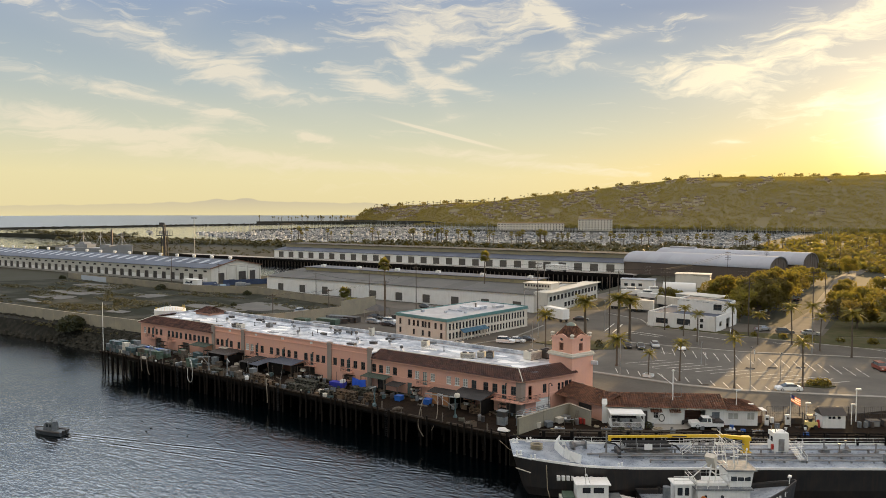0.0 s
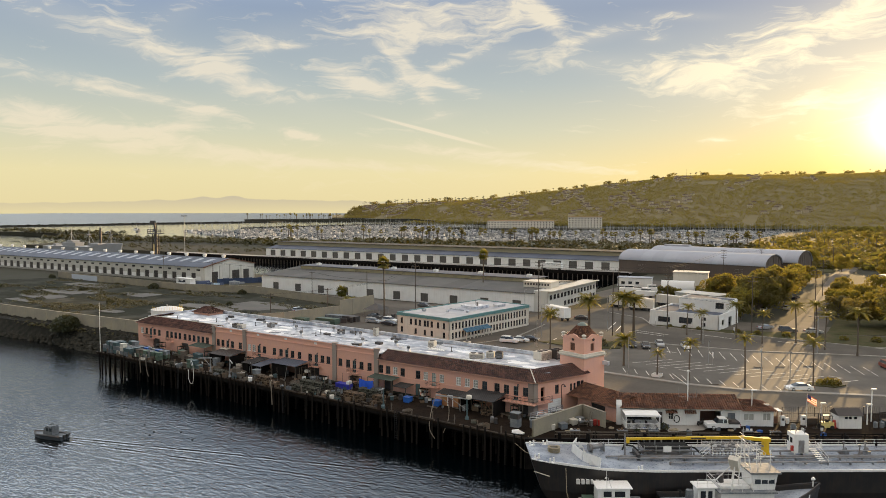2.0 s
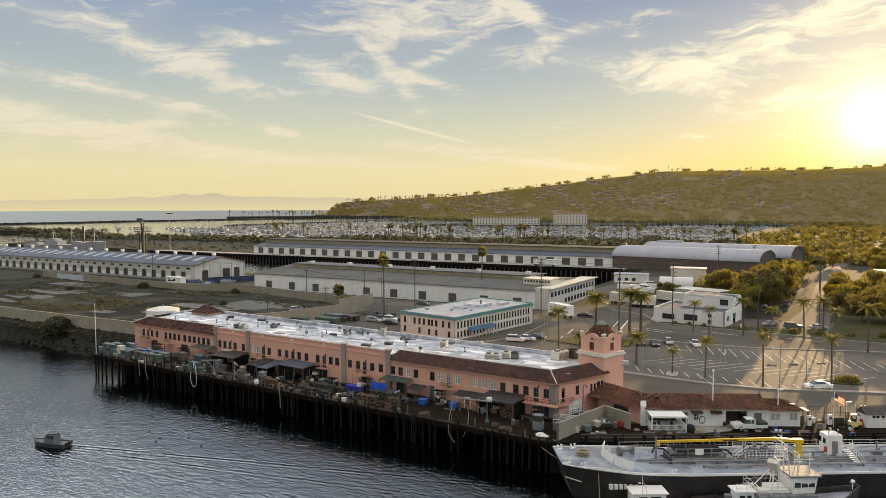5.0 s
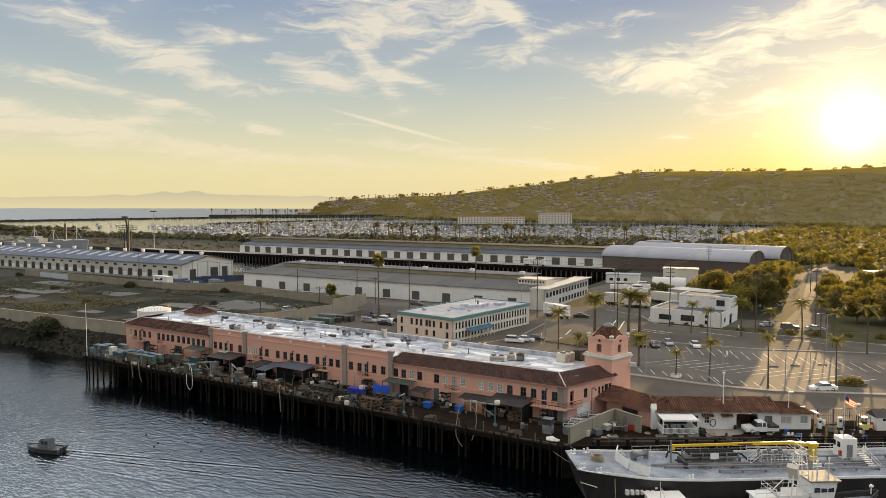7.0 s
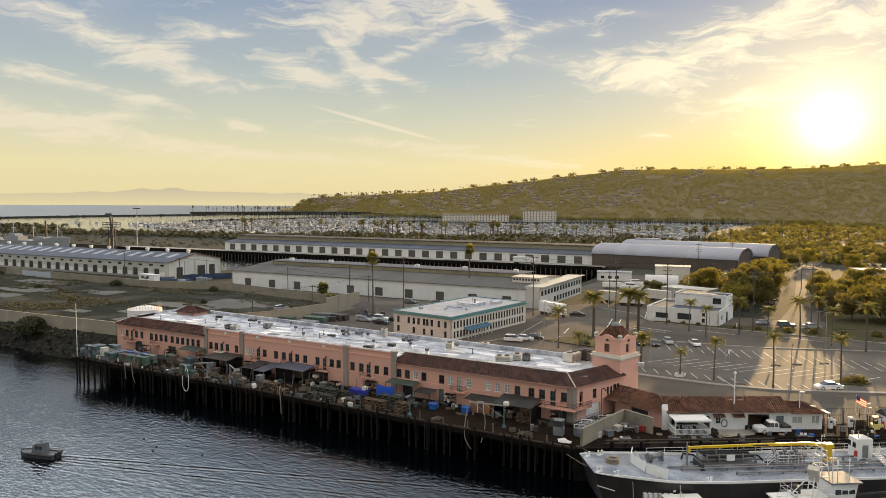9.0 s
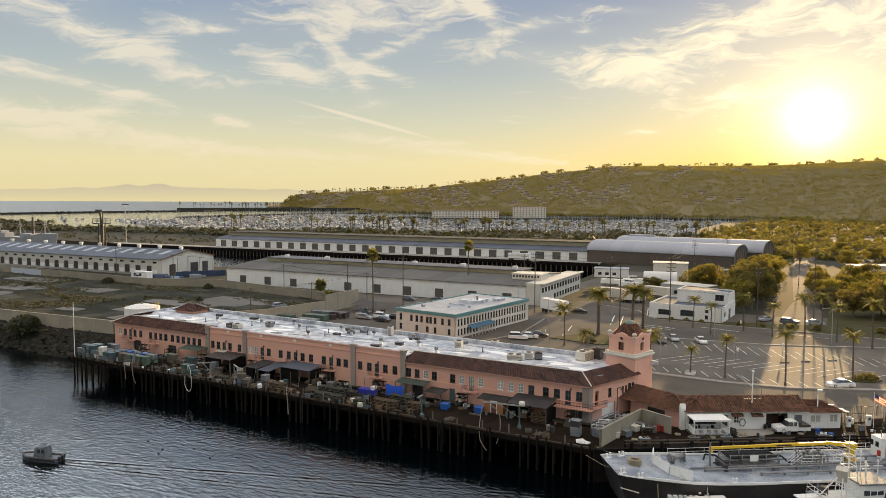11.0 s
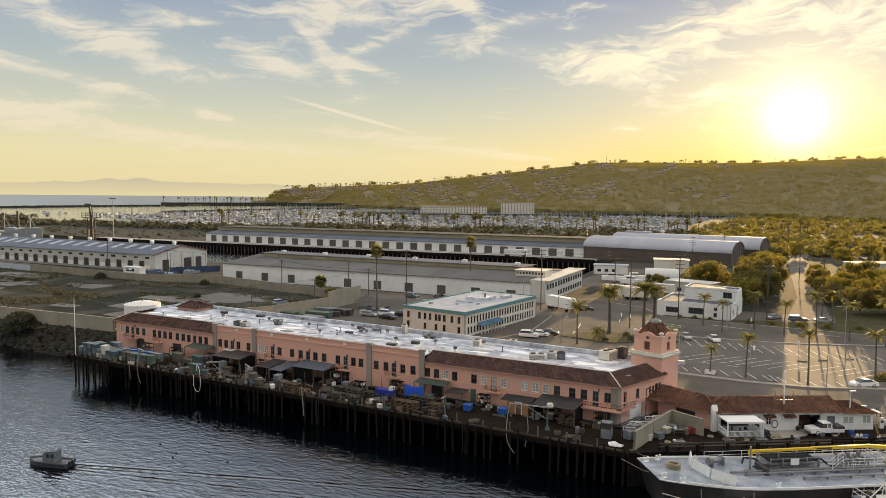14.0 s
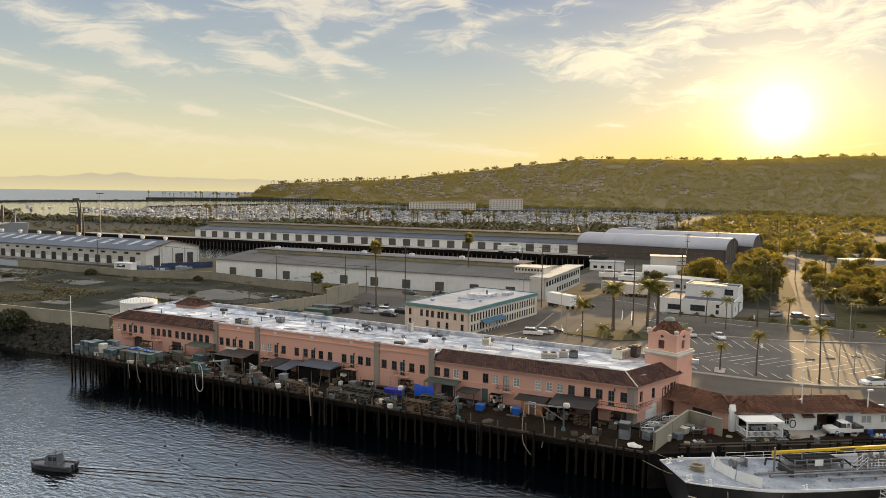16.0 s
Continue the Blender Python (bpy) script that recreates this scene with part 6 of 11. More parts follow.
# hotels behind the marina
def hotel(az, r, w, h, floors, cols, label):
    x, y = HX + r * math.cos(radians(az)), HY + r * math.sin(radians(az))
    ht = thing("hotel", rz(x, y, 0.3, az - 90), label, "hotel")
    q = M()
    hl = []
    for f in range(floors):
        for c_ in range(cols):
            a = (c_ + 0.32) * w / cols
            hl.append((a, a + 0.36 * w / cols, f * h / floors + 1.0, (f + 1) * h / floors - 0.9))
    pierced(q, w, 0, h, hl, 0.5, pose(-w / 2, 0, 0))
    q.box(-w / 2, w / 2, 15.5, 16, 0, h).box(-w / 2, -w / 2 + 0.5, 0.5, 15.5, 0, h).box(w / 2 - 0.5, w / 2, 0.5, 15.5, 0, h)
    q.obj("wall", CREAM, ht)
    M().box(-w / 2 - 0.4, w / 2 + 0.4, -0.4, 16.4, h, h + 1.0).obj("roof", mat("red_hotel_roof", (0.30, 0.17, 0.11), 0.9) if "red_hotel_roof" not in bpy.data.materials else bpy.data.materials["red_hotel_roof"], ht)
    pane = M().box(-0.18 * w / cols, 0.18 * w / cols, 0.3, 0.35, 0, h / floors - 1.9).data("window", GLASS)
    for a, b, c_, d in hl:
        ob = new("window", pane)
        ob.parent, ob.matrix_basis = ht, pose((a + b) / 2 - w / 2, 0, c_)


hotel(117.8, 1180, 108, 11.5, 3, 22, "long pale three-storey hotel behind the marina")
hotel(112.8, 1190, 54, 18, 5, 11, "pale five-storey hotel behind the marina")
ground("mole", [(-640, 905), (-330, 1030), (-300, 1130), (-640, 1090)], -9, 0.3, EARTH, "low mole carrying the hotels", "mole")

# breakwaters: rubble banks in the water
def rubble(pts, w, h, label):
    q = M()
    for (x0, y0), (x1, y1) in zip(pts, pts[1:]):
        q.extrude([(-w, -3), (w, -3), (w * 0.35, h), (-w * 0.35, h)], (x0, y0, WATER_Z), (x1, y1, WATER_Z))
        L_ = math.hypot(x1 - x0, y1 - y0)
        for k in range(int(L_ / 6)):
            t = rng.random()
            q.rock((x0 + (x1 - x0) * t + rng.uniform(-w, w) * 0.5, y0 + (y1 - y0) * t, WATER_Z + h * rng.uniform(0.6, 1.0)), rng.uniform(1.5, 3.0), rng, 0.6)
    return tagged(q.obj("breakwater", ROCK), label, "breakwater", kind="structure")


rubble([(-1560, 150), (-1457, 650), (-1445, 900), (-1380, 1180), (-1500, 1700)], 10, 3.4, "long dark rubble breakwater across the harbour mouth")
rubble([(-985, 765), (-990, 950), (-975, 1140), (-900, 1230)], 4.5, 2.4, "inner rubble jetty beside the marina")

# marina: boats, masts, docks, all small and beyond counting
boats, masts, docks = M(), M(), M()
for k in range(4400):
    y = rng.uniform(455, 1120)
    x = rng.uniform(max(-965, -560 - (y - 440) * 2.2), -60) if k % 12 else rng.uniform(-1130, -800)
    if k % 12 == 0 and (y > 700 or k % 5):
        continue
    if y > 680 and x < -930:
        continue
    if y < 545 and x > -470 - (545 - y) * 0.8 + 40:
        continue
    if y < 600 and x > -300:
        continue
    if -640 < x < -300 and y > 905 + (x + 640) * 0.4:
        continue
    a = rng.choice((20, 110, 200)) + rng.uniform(-6, 6)
    L_ = rng.uniform(5, 10)
    m = rz(x, y, WATER_Z, a)
    w = L_ * 0.15
    boats.prism([(-L_ / 2, -w), (L_ * 0.2, -w), (L_ / 2, 0), (L_ * 0.2, w), (-L_ / 2, w)], 0, 1.6)
    boats.move(m, len(boats.v) - 10)
    boats.box(-L_ * 0.3, L_ * 0.12, -w * 0.6, w * 0.6, 1.6, rng.uniform(2.0, 3.0), m)
    if rng.random() < 0.7:
        h = L_ * rng.uniform(1.3, 1.9)
        masts.cyl(tuple(m @ Vector((L_ * 0.05, 0, 1.6))), tuple(m @ Vector((L_ * 0.05, 0, h))), 0.14, 0.10, 4)
        masts.cyl(tuple(m @ Vector((L_ * 0.05, 0, 3.4))), tuple(m @ Vector((-L_ * 0.35, 0, 3.2))), 0.22, 0.2, 4)
for k in range(70):
    y = 580 + 6.2 * k
    x0 = -340 - (y - 480) * 1.05
    docks.box(0, rng.uniform(60, 200), -1.2, 1.2, 0.2, 0.7, rz(rng.uniform(x0, -60), y, WATER_Z, 20))
MARINA = tile_mat("marina_hulls", (0.03, 0.05, 0.08), (0.95, 0.93, 0.88))
tagged(boats.obj("marina_boats", MARINA), "white hulls of boats moored in the marina", "boats", kind="stuff")
tagged(masts.obj("marina_masts", POLE_GREY), "masts of sailing boats in the marina", "masts", kind="stuff")
tagged(docks.obj("marina_docks", CONCRETE), "floating docks of the marina", "docks", kind="stuff")
# plants -------------------------------------------------------------------
def frond(q, base, az, rise, length, width, droop, leaflets, rng):
    """A feather frond: a bent rib with narrow leaflets."""
    d = Vector((math.cos(az), math.sin(az), 0))
    s = Vector((-math.sin(az), math.cos(az), 0))
    pts = []
    for k in range(leaflets + 1):
        t = k / leaflets
        pts.append(Vector(base) + d * (length * t * math.cos(rise * (1 - t * 0.6))) + Vector((0, 0, length * (math.sin(rise) * t - droop * t * t))))
    for k in range(leaflets):
        a, b = pts[k], pts[k + 1]
        w = width * math.sin(math.pi * (0.12 + 0.85 * (k + 0.5) / leaflets))
        for side in (-1, 1):
            tip = (a + b) / 2 + s * side * w + d * w * 0.45 + Vector((0, 0, -w * rng.uniform(0.2, 0.6)))
            q.poly([a, b, tip])


def palm(kind, h, rng, name="palm_tree", label="tall palm tree", trunk_r=0.22, crown=2.2, at=None, leafy_n=34):
    tr = thing(name, at or pose(0, 0, 0), label, "palm tree", "palm trees")
    t = M()
    bend = rng.uniform(-0.3, 0.3)
    n_ = 10
    for k in range(n_):
        a, b = k / n_, (k + 1) / n_
        r0 = trunk_r * (1.5 - 0.9 * min(1, a * 6)) if a < 0.16 else trunk_r * (1 - 0.35 * a)
        r1 = trunk_r * (1.5 - 0.9 * min(1, b * 6)) if b < 0.16 else trunk_r * (1 - 0.35 * b)
        t.cyl((bend * a * a, 0, h * a - (0.3 if k == 0 else 0)), (bend * b * b, 0, h * b), max(r0, 0.08), max(r1, 0.08), 8)
    t.obj("trunk", BARK, tr)
    c = M()
    top = (bend, 0, h)
    if kind == "fan":
        for k in range(leafy_n):
            az, rise = rng.uniform(0, 6.283), rng.uniform(-0.9, 1.3)
            L_ = crown * rng.uniform(0.75, 1.05)
            d = Vector((math.cos(az) * math.cos(rise), math.sin(az) * math.cos(rise), math.sin(rise)))
            s = d.cross(Vector((0, 0, 1))).normalized() if abs(d.z) < 0.99 else Vector((1, 0, 0))
            u = s.cross(d)
            hub = Vector(top) + d * L_ * 0.45
            c.poly([Vector(top) + s * 0.03, Vector(top) - s * 0.03, hub])
            for j in range(9):
                a = (j - 4) * 0.3
                e = hub + (d * math.cos(a) + s * math.sin(a)) * L_ * 0.6 * rng.uniform(0.85, 1.05) - Vector((0, 0, 0.25 * L_ * abs(math.sin(a)) + 0.1))
                side = (s * math.cos(a) - d * math.sin(a)) * 0.09 * L_
                mid = hub.lerp(e, 0.5)
                c.poly([hub, mid + side, e, mid - side])
        dead = M()
        for k in range(26):
            az = rng.uniform(0, 6.283)
            p = Vector((bend + math.cos(az) * 0.35, math.sin(az) * 0.35, h - rng.uniform(0.1, 1.0)))
            e = p + Vector((math.cos(az) * 0.5, math.sin(az) * 0.5, -rng.uniform(0.7, 1.5)))
            sd = Vector((-math.sin(az), math.cos(az), 0)) * 0.2
            dead.poly([p, (p + e) / 2 + sd, e, (p + e) / 2 - sd])
        dead.obj("dead_skirt", FROND_DEAD, tr, "dry hanging skirt")
    else:
        for k in range(leafy_n):
            u = k / leafy_n
            frond(c, top, 2.4 * k, 1.25 - 1.5 * u + rng.uniform(-0.1, 0.1), crown * rng.uniform(0.85, 1.1), crown * 0.22, rng.uniform(0.35, 0.7), 12, rng)
    c.obj("crown", FROND, tr)
    return tr


def leaf_tree(h, spread, rng, at, leaf_m=None, clumps=18, leaves=110, size=0.42, label="dense broad-leaved street tree", name="tree"):
    tr = thing(name, at, label, "tree", "broad-leaved trees")
    t, c = M(), M()
    th = h * 0.34
    t.cyl((0, 0, -0.3), (0.1, 0, th), h * 0.032, h * 0.022, 8)
    cents = []
    for k in range(clumps):
        a = rng.uniform(0, 6.283)
        u = rng.random() ** 0.55
        zz = rng.uniform(0.30, 0.92)
        rad = spread * u * math.sqrt(max(0.15, 1 - (abs(zz - 0.52) / 0.5) ** 2))
        cents.append(Vector((math.cos(a) * rad, math.sin(a) * rad, h * zz)))
    for p in cents:
        base = Vector((0.1, 0, th * rng.uniform(0.6, 1.0)))
        mid = base.lerp(p, 0.55) + Vector((0, 0, h * 0.05))
        t.cyl(base, mid, h * 0.013, h * 0.008, 5, False).cyl(mid, p, h * 0.008, h * 0.003, 5, False)
        cr = spread * rng.uniform(0.26, 0.42)
        for j in range(leaves):
            d = Vector((rng.gauss(0, 1), rng.gauss(0, 1), rng.gauss(0, 0.75))).normalized() * cr * rng.uniform(0.55, 1.05)
            o = p + d
            ax = Vector((rng.gauss(0, 1), rng.gauss(0, 1), rng.gauss(0, 1))).normalized()
            bx = ax.orthogonal().normalized()
            s = size * rng.uniform(0.6, 1.3)
            c.poly([o - ax * s, o + bx * s * 0.5, o + ax * s, o - bx * s * 0.5])
    t.obj("trunk", BARK, tr)
    c.obj("crown", leaf_m or LEAF, tr)
    return tr


def bush(x, y, r, rng, label="rounded green shrub", leaf_m=None, z=0.0):
    c = M()
    for j in range(int(260 * min(8.0, max(0.4, r * r * 0.5)))):
        d = Vector((rng.gauss(0, 1), rng.gauss(0, 1), abs(rng.gauss(0, 1)))).normalized() * r * rng.uniform(0.6, 1.05)
        ax = Vector((rng.gauss(0, 1), rng.gauss(0, 1), rng.gauss(0, 1))).normalized()
        bx = ax.orthogonal().normalized()
        s = 0.2 * r ** 0.5
        o = d + Vector((0, 0, 0.1))
        c.poly([o - ax * s, o + bx * s * 0.6, o + ax * s, o - bx * s * 0.6])
    sh = thing("bush", pose(x, y, z), label, "bush", "bushes")
    c.obj("foliage", leaf_m or LEAF_DARK, sh)
    M().cyl((0, 0, -0.1), (0, 0, r * 0.7), 0.06 * r, 0.03 * r, 6).obj("stem", BARK, sh)


rng = random.Random(21)
# tall fan palms between the sheds
palm("fan", 17.0, rng, "fan_palm", "tall slim fan palm with a dry skirt", 0.26, 2.6, pose(-88.0, 68.5, 0), 46)
palm("fan", 17.2, rng, "fan_palm", "tall slim fan palm behind the cream office", 0.26, 2.4, pose(-82.0, 117.0, 0), 46)
palm("fan", 4.4, rng, "fan_palm", "short broad golden fan palm beside the yard wall", 0.4, 2.6, pose(-121.3, 85.6, 0), 60)
# feather palms at the corner and in the car park
palm("date", 10.2, rng, "date_palm", "broad feather palm at the street corner", 0.42, 3.6, pose(-20.9, 68.7, 0.15), 46)
palm("date", 11.2, rng, "date_palm", "tall broad feather palm at the street corner", 0.42, 3.9, pose(-13.6, 72.7, 0.0), 48)
palm("date", 10.4, rng, "date_palm", "broad feather palm at the street corner", 0.40, 3.4, pose(-11.8, 76.0, 0.0), 40)
palm("date", 8.6, rng, "queen_palm", "slender feather palm by the cream office", 0.2, 3.0, pose(-23.8, 52.4, 0.03), 30)
palm("date", 2.8, rng, "queen_palm", "young squat feather palm", 0.3, 2.4, pose(-20.3, 56.4, 0.03), 24)
palm("date", 6.0, rng, "queen_palm", "feather palm behind the tower", 0.26, 3.0, pose(-2.6, 44.5, 0.0), 34)
palm("date", 4.9, rng, "queen_palm", "short windswept feather palm in the car park", 0.16, 1.9, pose(6.5, 38.6, 0.07), 22)
palm("date", 7.6, rng, "queen_palm", "slender feather palm in the car park", 0.17, 2.2, pose(12.7, 38.8, 0.07), 30)
palm("date", 9.4, rng, "queen_palm", "tall slender feather palm in the car park", 0.17, 2.1, pose(23.0, 38.9, 0.07), 26)
palm("date", 8.8, rng, "queen_palm", "slender feather palm on the planted island", 0.18, 2.3, pose(33.6, 45.8, 0.07), 26)
street = palm("date", 7.6, rng, "queen_palm", "slender feather palm on the far kerb", 0.16, 2.3, pose(16.6, 88.5, 0.1), 26)
for x, y, s, a in ((3.0, 84.0, 0.95, 70), (9.6, 92.5, 1.15, 150), (23.5, 93.5, 1.25, 200), (30.5, 88.5, 1.1, 20), (37.6, 84.5, 1.35, 260), (44.0, 92.0, 1.2, 300), (-2.4, 90.4, 1.0, 10), (27.0, 101.5, 1.2, 120), (49, 84, 1.2, 80)):
    copy_thing(street, rz(x, y, 0.05, a) @ Matrix.Diagonal((s, s, s, 1)))
# the small leafy tree by the yard wall
palm("date", 2.3, rng, "date_palm", "stocky golden-green palm beside the yard wall", 0.5, 3.0, pose(-113.5, 80.5, 0.05), 46)

# broad-leaved trees beside the street
protos = [leaf_tree(13.5, 6.0, rng, pose(6.0, 136.0, 0), clumps=26, leaves=150, size=0.5), leaf_tree(11.0, 6.2, rng, pose(43.0, 128.0, 0.1), clumps=22, leaves=140, size=0.48),
          leaf_tree(9.0, 5.2, rng, pose(51.0, 130.0, 0.1), clumps=20, leaves=130, size=0.42)]
clump = [(3.5, 126, 1, 0.85), (7.0, 134, 0, 0.9), (3.5, 141, 0, 0.95), (7.5, 147, 0, 1.0), (4.5, 157, 0, 1.05), (7, 166, 0, 0.95), (3, 174, 0, 1.05), (5.5, 187, 1, 1.1), (1, 192, 0, 0.9), (27, 149, 2, 0.8), (25, 172, 2, 0.8), (23, 192, 2, 0.75), (22, 215, 2, 0.7), (4, 208, 1, 0.9), (3, 226, 2, 0.9), (1, 245, 2, 0.9)]
grove = [(34, 131, 1, 0.8), (41, 137, 2, 1.05), (48, 141, 1, 0.85), (29, 157, 2, 0.9), (37, 160, 2, 0.95), (46, 165, 1, 0.85), (54, 150, 2, 1.0), (31, 179, 2, 0.8), (41, 186, 1, 0.75), (56, 176, 1, 0.9), (62, 160, 2, 1.1),
         (34, 207, 2, 0.85), (49, 211, 1, 0.75), (64, 195, 1, 0.9), (75, 180, 0, 0.8), (40, 232, 2, 0.9), (58, 238, 1, 0.8), (78, 225, 1, 0.9)]
yard = [(-28.7, 155.6, 2, 0.62), (-26, 157.5, 2, 0.6), (-16, 172, 2, 0.95), (-12, 174, 2, 1.0), (-19, 196, 2, 0.7), (3, 268, 2, 0.8), (10, 330, 2, 0.9), (-8, 355, 2, 1.0), (32, 300, 2, 0.9), (52, 290, 1, 0.9), (70, 300, 1, 1.0), (45, 345, 2, 1.0), (28, 380, 2, 0.9)]
for x, y, k, s in clump + grove + yard:
    copy_thing(protos[k], rz(x, y, 0.0, rng.uniform(0, 360)) @ Matrix.Diagonal((s, s, s * rng.uniform(0.85, 1.1), 1)))
bush(-149.5, 2.6, 4.0, rng, "large dark rounded bush on the rocks", LEAF_DARK, -0.6)
for x, y, r in ((34.6, 49.5, 1.0), (36.6, 50.2, 1.3), (35.6, 51, 1.1)):
    bush(x, y, r, rng, "clipped shrub on the planted island", LEAF, 0.2)
for x, y, r in ((-10, 100.5, 0.7), (-6, 100.6, 0.8), (-2, 100.3, 0.7), (8, 100.5, 1.2), (13, 101.5, 1.0), (20, 101.8, 1.2), (26, 103, 1.3), (33, 104.5, 1.1), (40, 106, 1.4), (47, 108, 1.2), (54, 111, 1.4)):
    bush(x, y, r, rng, "low shrub along the dry verge", LEAF, 0.15)
for x, y, r in ((-172, 84, 1.8), (-218, 76, 2.2), (-300, 76, 1.7), (-150, 60, 1.2), (-190, 40, 1.3), (-235, 55, 1.5)):
    bush(x, y, r, rng, "dark shrub at the edge of the vacant lot", LEAF_DARK, 0.0)
for x, y, r in ((-19, 58.5, 0.8), (-14, 62, 0.9), (-16, 66, 1.0), (-22, 66.5, 0.9), (-11, 65, 0.8)):
    bush(x, y, r, rng, "dark hedge in the planted corner bed", LEAF_DARK, 0.15)

# far rows of palms and scrub between sheds and marina
fp = palm("fan", 9.5, rng, "fan_palm", "distant fan palm before the marina", 0.28, 2.5, pose(-241, 552, 0), 22)
for k in range(95):
    t = rng.random()
    x = -560 + 590 * t
    y = 478 + 70 * t + 40 * rng.random() if x < -60 else 570 + 25 * rng.random()
    if x < -420:
        y = 470 + rng.uniform(-30, 60) * 0.3
        if rng.random() < 0.5:
            continue
    s = rng.uniform(0.75, 1.35)
    copy_thing(fp, rz(x, min(y, 495 + (x + 430) * 0.16 if x < -60 else 585), 0, rng.uniform(0, 360)) @ Matrix.Diagonal((s * 1.15, s * 1.15, s, 1)))
for k in range(44):
    az, r = (rng.uniform(132.3, 135.2) if k % 5 < 3 else rng.uniform(135.5, 139.4)), rng.uniform(1990, 2050)
    copy_thing(fp, rz(HX + r * math.cos(radians(az)), HY + r * math.sin(radians(az)), 2.6, 40 * k) @ Matrix.Diagonal((1.25, 1.25, rng.uniform(0.9, 1.6), 1)))
spit = [(HX + r * math.cos(radians(a)), HY + r * math.sin(radians(a))) for a, r in ((126, 1990), (133, 1990), (136, 1998), (139.6, 2010), (139.6, 2035), (133, 2080), (126, 2080))]
ground("spit", spit, -9, 2.6, EARTH, "sandy spit with palms at the harbour mouth", "spit")
woods = M()


def shrubs(count, xs, ys, rs, squash=(0.5, 0.9)):
    for _ in range(count):
        x = rng.uniform(*xs)
        r = rng.uniform(*rs)
        woods.tuft((x, rng.uniform(*ys), 0.1 + r * 0.35), r, rng, rng.uniform(*squash), 26, 0.36)


front = M()
for k in range(900):
    x = rng.uniform(-430, 60)
    y0 = 300 if x > -60 else 345 + (x + 60) * 0.08
    r = rng.uniform(2.0, 5.0)
    (front if x < -70 else woods).tuft((x, rng.uniform(max(335, y0 + 20), 545 if x > -260 else 470), r * 0.4), r, rng, rng.uniform(0.5, 0.9), 26, 0.36)
trees_east, woods = woods, front
for k in range(520):
    t, r = rng.random(), rng.uniform(1.8, 4.6)
    woods.tuft((-770 + 410 * t + rng.uniform(-10, 10), 325 + 60 * t + rng.uniform(-32, 32), r * 0.35), r, rng, rng.uniform(0.5, 0.9), 24, 0.36)
shrubs(260, (-700, -360), (232, 330), (0.6, 1.8))
shrubs(120, (-1080, -800), (385, 425), (2, 5))
tagged(woods.obj("pier_scrub", LEAF_MID), "dark scrub and low trees beyond the dock shed", "scrub", kind="stuff")
woods = trees_east
shrubs(700, (75, 420), (240, 1050), (2.0, 4.5))
shrubs(900, (-90, 160), (560, 1120), (2.0, 4.8))
shrubs(420, (-900, -20), (1122, 1165), (3.0, 6.5))
tagged(woods.obj("far_scrub", LEAF), "olive scrub and treetops beyond the sheds", "scrub", kind="stuff")
ground("mole", [(-1100, 380), (-860, 395), (-800, 420), (-900, 440)], -9, 0.2, EARTH, "far quay with scrub beyond the channel", "mole")
# poles, lamps, wires --------------------------------------------------------
def utility_pole(x, y, h, arms=2, rot=20, r=0.16, label="timber utility pole with crossarms"):
    p = thing("utility_pole", rz(x, y, 0, rot), label, "utility pole", "utility poles")
    M().cyl((0, 0, -0.3), (0, 0, h), r, r * 0.7, 8).obj("pole", POLE, p)
    for k in range(arms):
        z = h - 0.6 - 1.1 * k
        a = M().box(-1.2, 1.2, -0.07, 0.07, z, z + 0.14).cyl((-0.7, 0, z), (0, 0, z - 0.7), 0.03, 0.03, 4).cyl((0.7, 0, z), (0, 0, z - 0.7), 0.03, 0.03, 4)
        arm = a.obj("crossarm", POLE, p)
        for sx in (-1.1, -0.5, 0.5, 1.1):
            M().cyl((sx, 0, z + 0.14), (sx, 0, z + 0.38), 0.05, 0.035, 6).obj("insulator", STEEL, arm)
    return p


def street_lamp(x, y, h, arm, rot, label="grey street lamp with a curved arm", double=False, z=0.03):
    p = thing("street_lamp", rz(x, y, z, rot), label, "street lamp", "street lamps")
    M().cyl((0, 0, -0.1), (0, 0, h), 0.11, 0.07, 8).obj("pole", POLE_GREY, p)
    for s in ((1, -1) if double else (1,)):
        M().tube([(0, 0, h - 0.1), (s * arm * 0.5, 0, h + 0.12), (s * arm, 0, h + 0.1)], 0.045, 6).obj("arm", POLE_GREY, p)
        M().box(s * arm - 0.35, s * arm + 0.35, -0.14, 0.14, h + 0.0, h + 0.12).obj("lamp_head", STEEL, p)


POLES = [(-116.5, 48.4, 7.7, 1), (-113.1, 89.8, 11.6, 0), (-103.7, 87.6, 9.4, 1), (-87.0, 83.2, 16.5, 2), (-47.3, 92.4, 17.9, 3), (-18.2, 78, 17.0, 0), (-34.2, 124.1, 13.8, 1), (-9.8, 97.4, 17.7, 4),
         (-29.9, 245.5, 14.5, 4), (-21.0, 284.7, 13.3, 4), (12.0, 99.0, 16.0, 2), (24.5, 118, 17, 2), (-150, 100, 9, 1), (-200, 92, 11, 1), (-240, 96, 12, 1), (-75, 150, 12, 1), (16, 205, 14, 3), (6, 330, 14, 3)]
for x, y, h, a in POLES:
    utility_pole(x, y, h, a)


def wire(p, q, sag, r=0.025):
    pts = []
    for k in range(9):
        t = k / 8
        pts.append((p[0] + (q[0] - p[0]) * t, p[1] + (q[1] - p[1]) * t, p[2] + (q[2] - p[2]) * t - sag * 4 * t * (1 - t)))
    return tagged(M().tube(pts, r, 4).obj("cable", RUBBER), "thin black overhead cable between poles", "cable", "overhead cables")


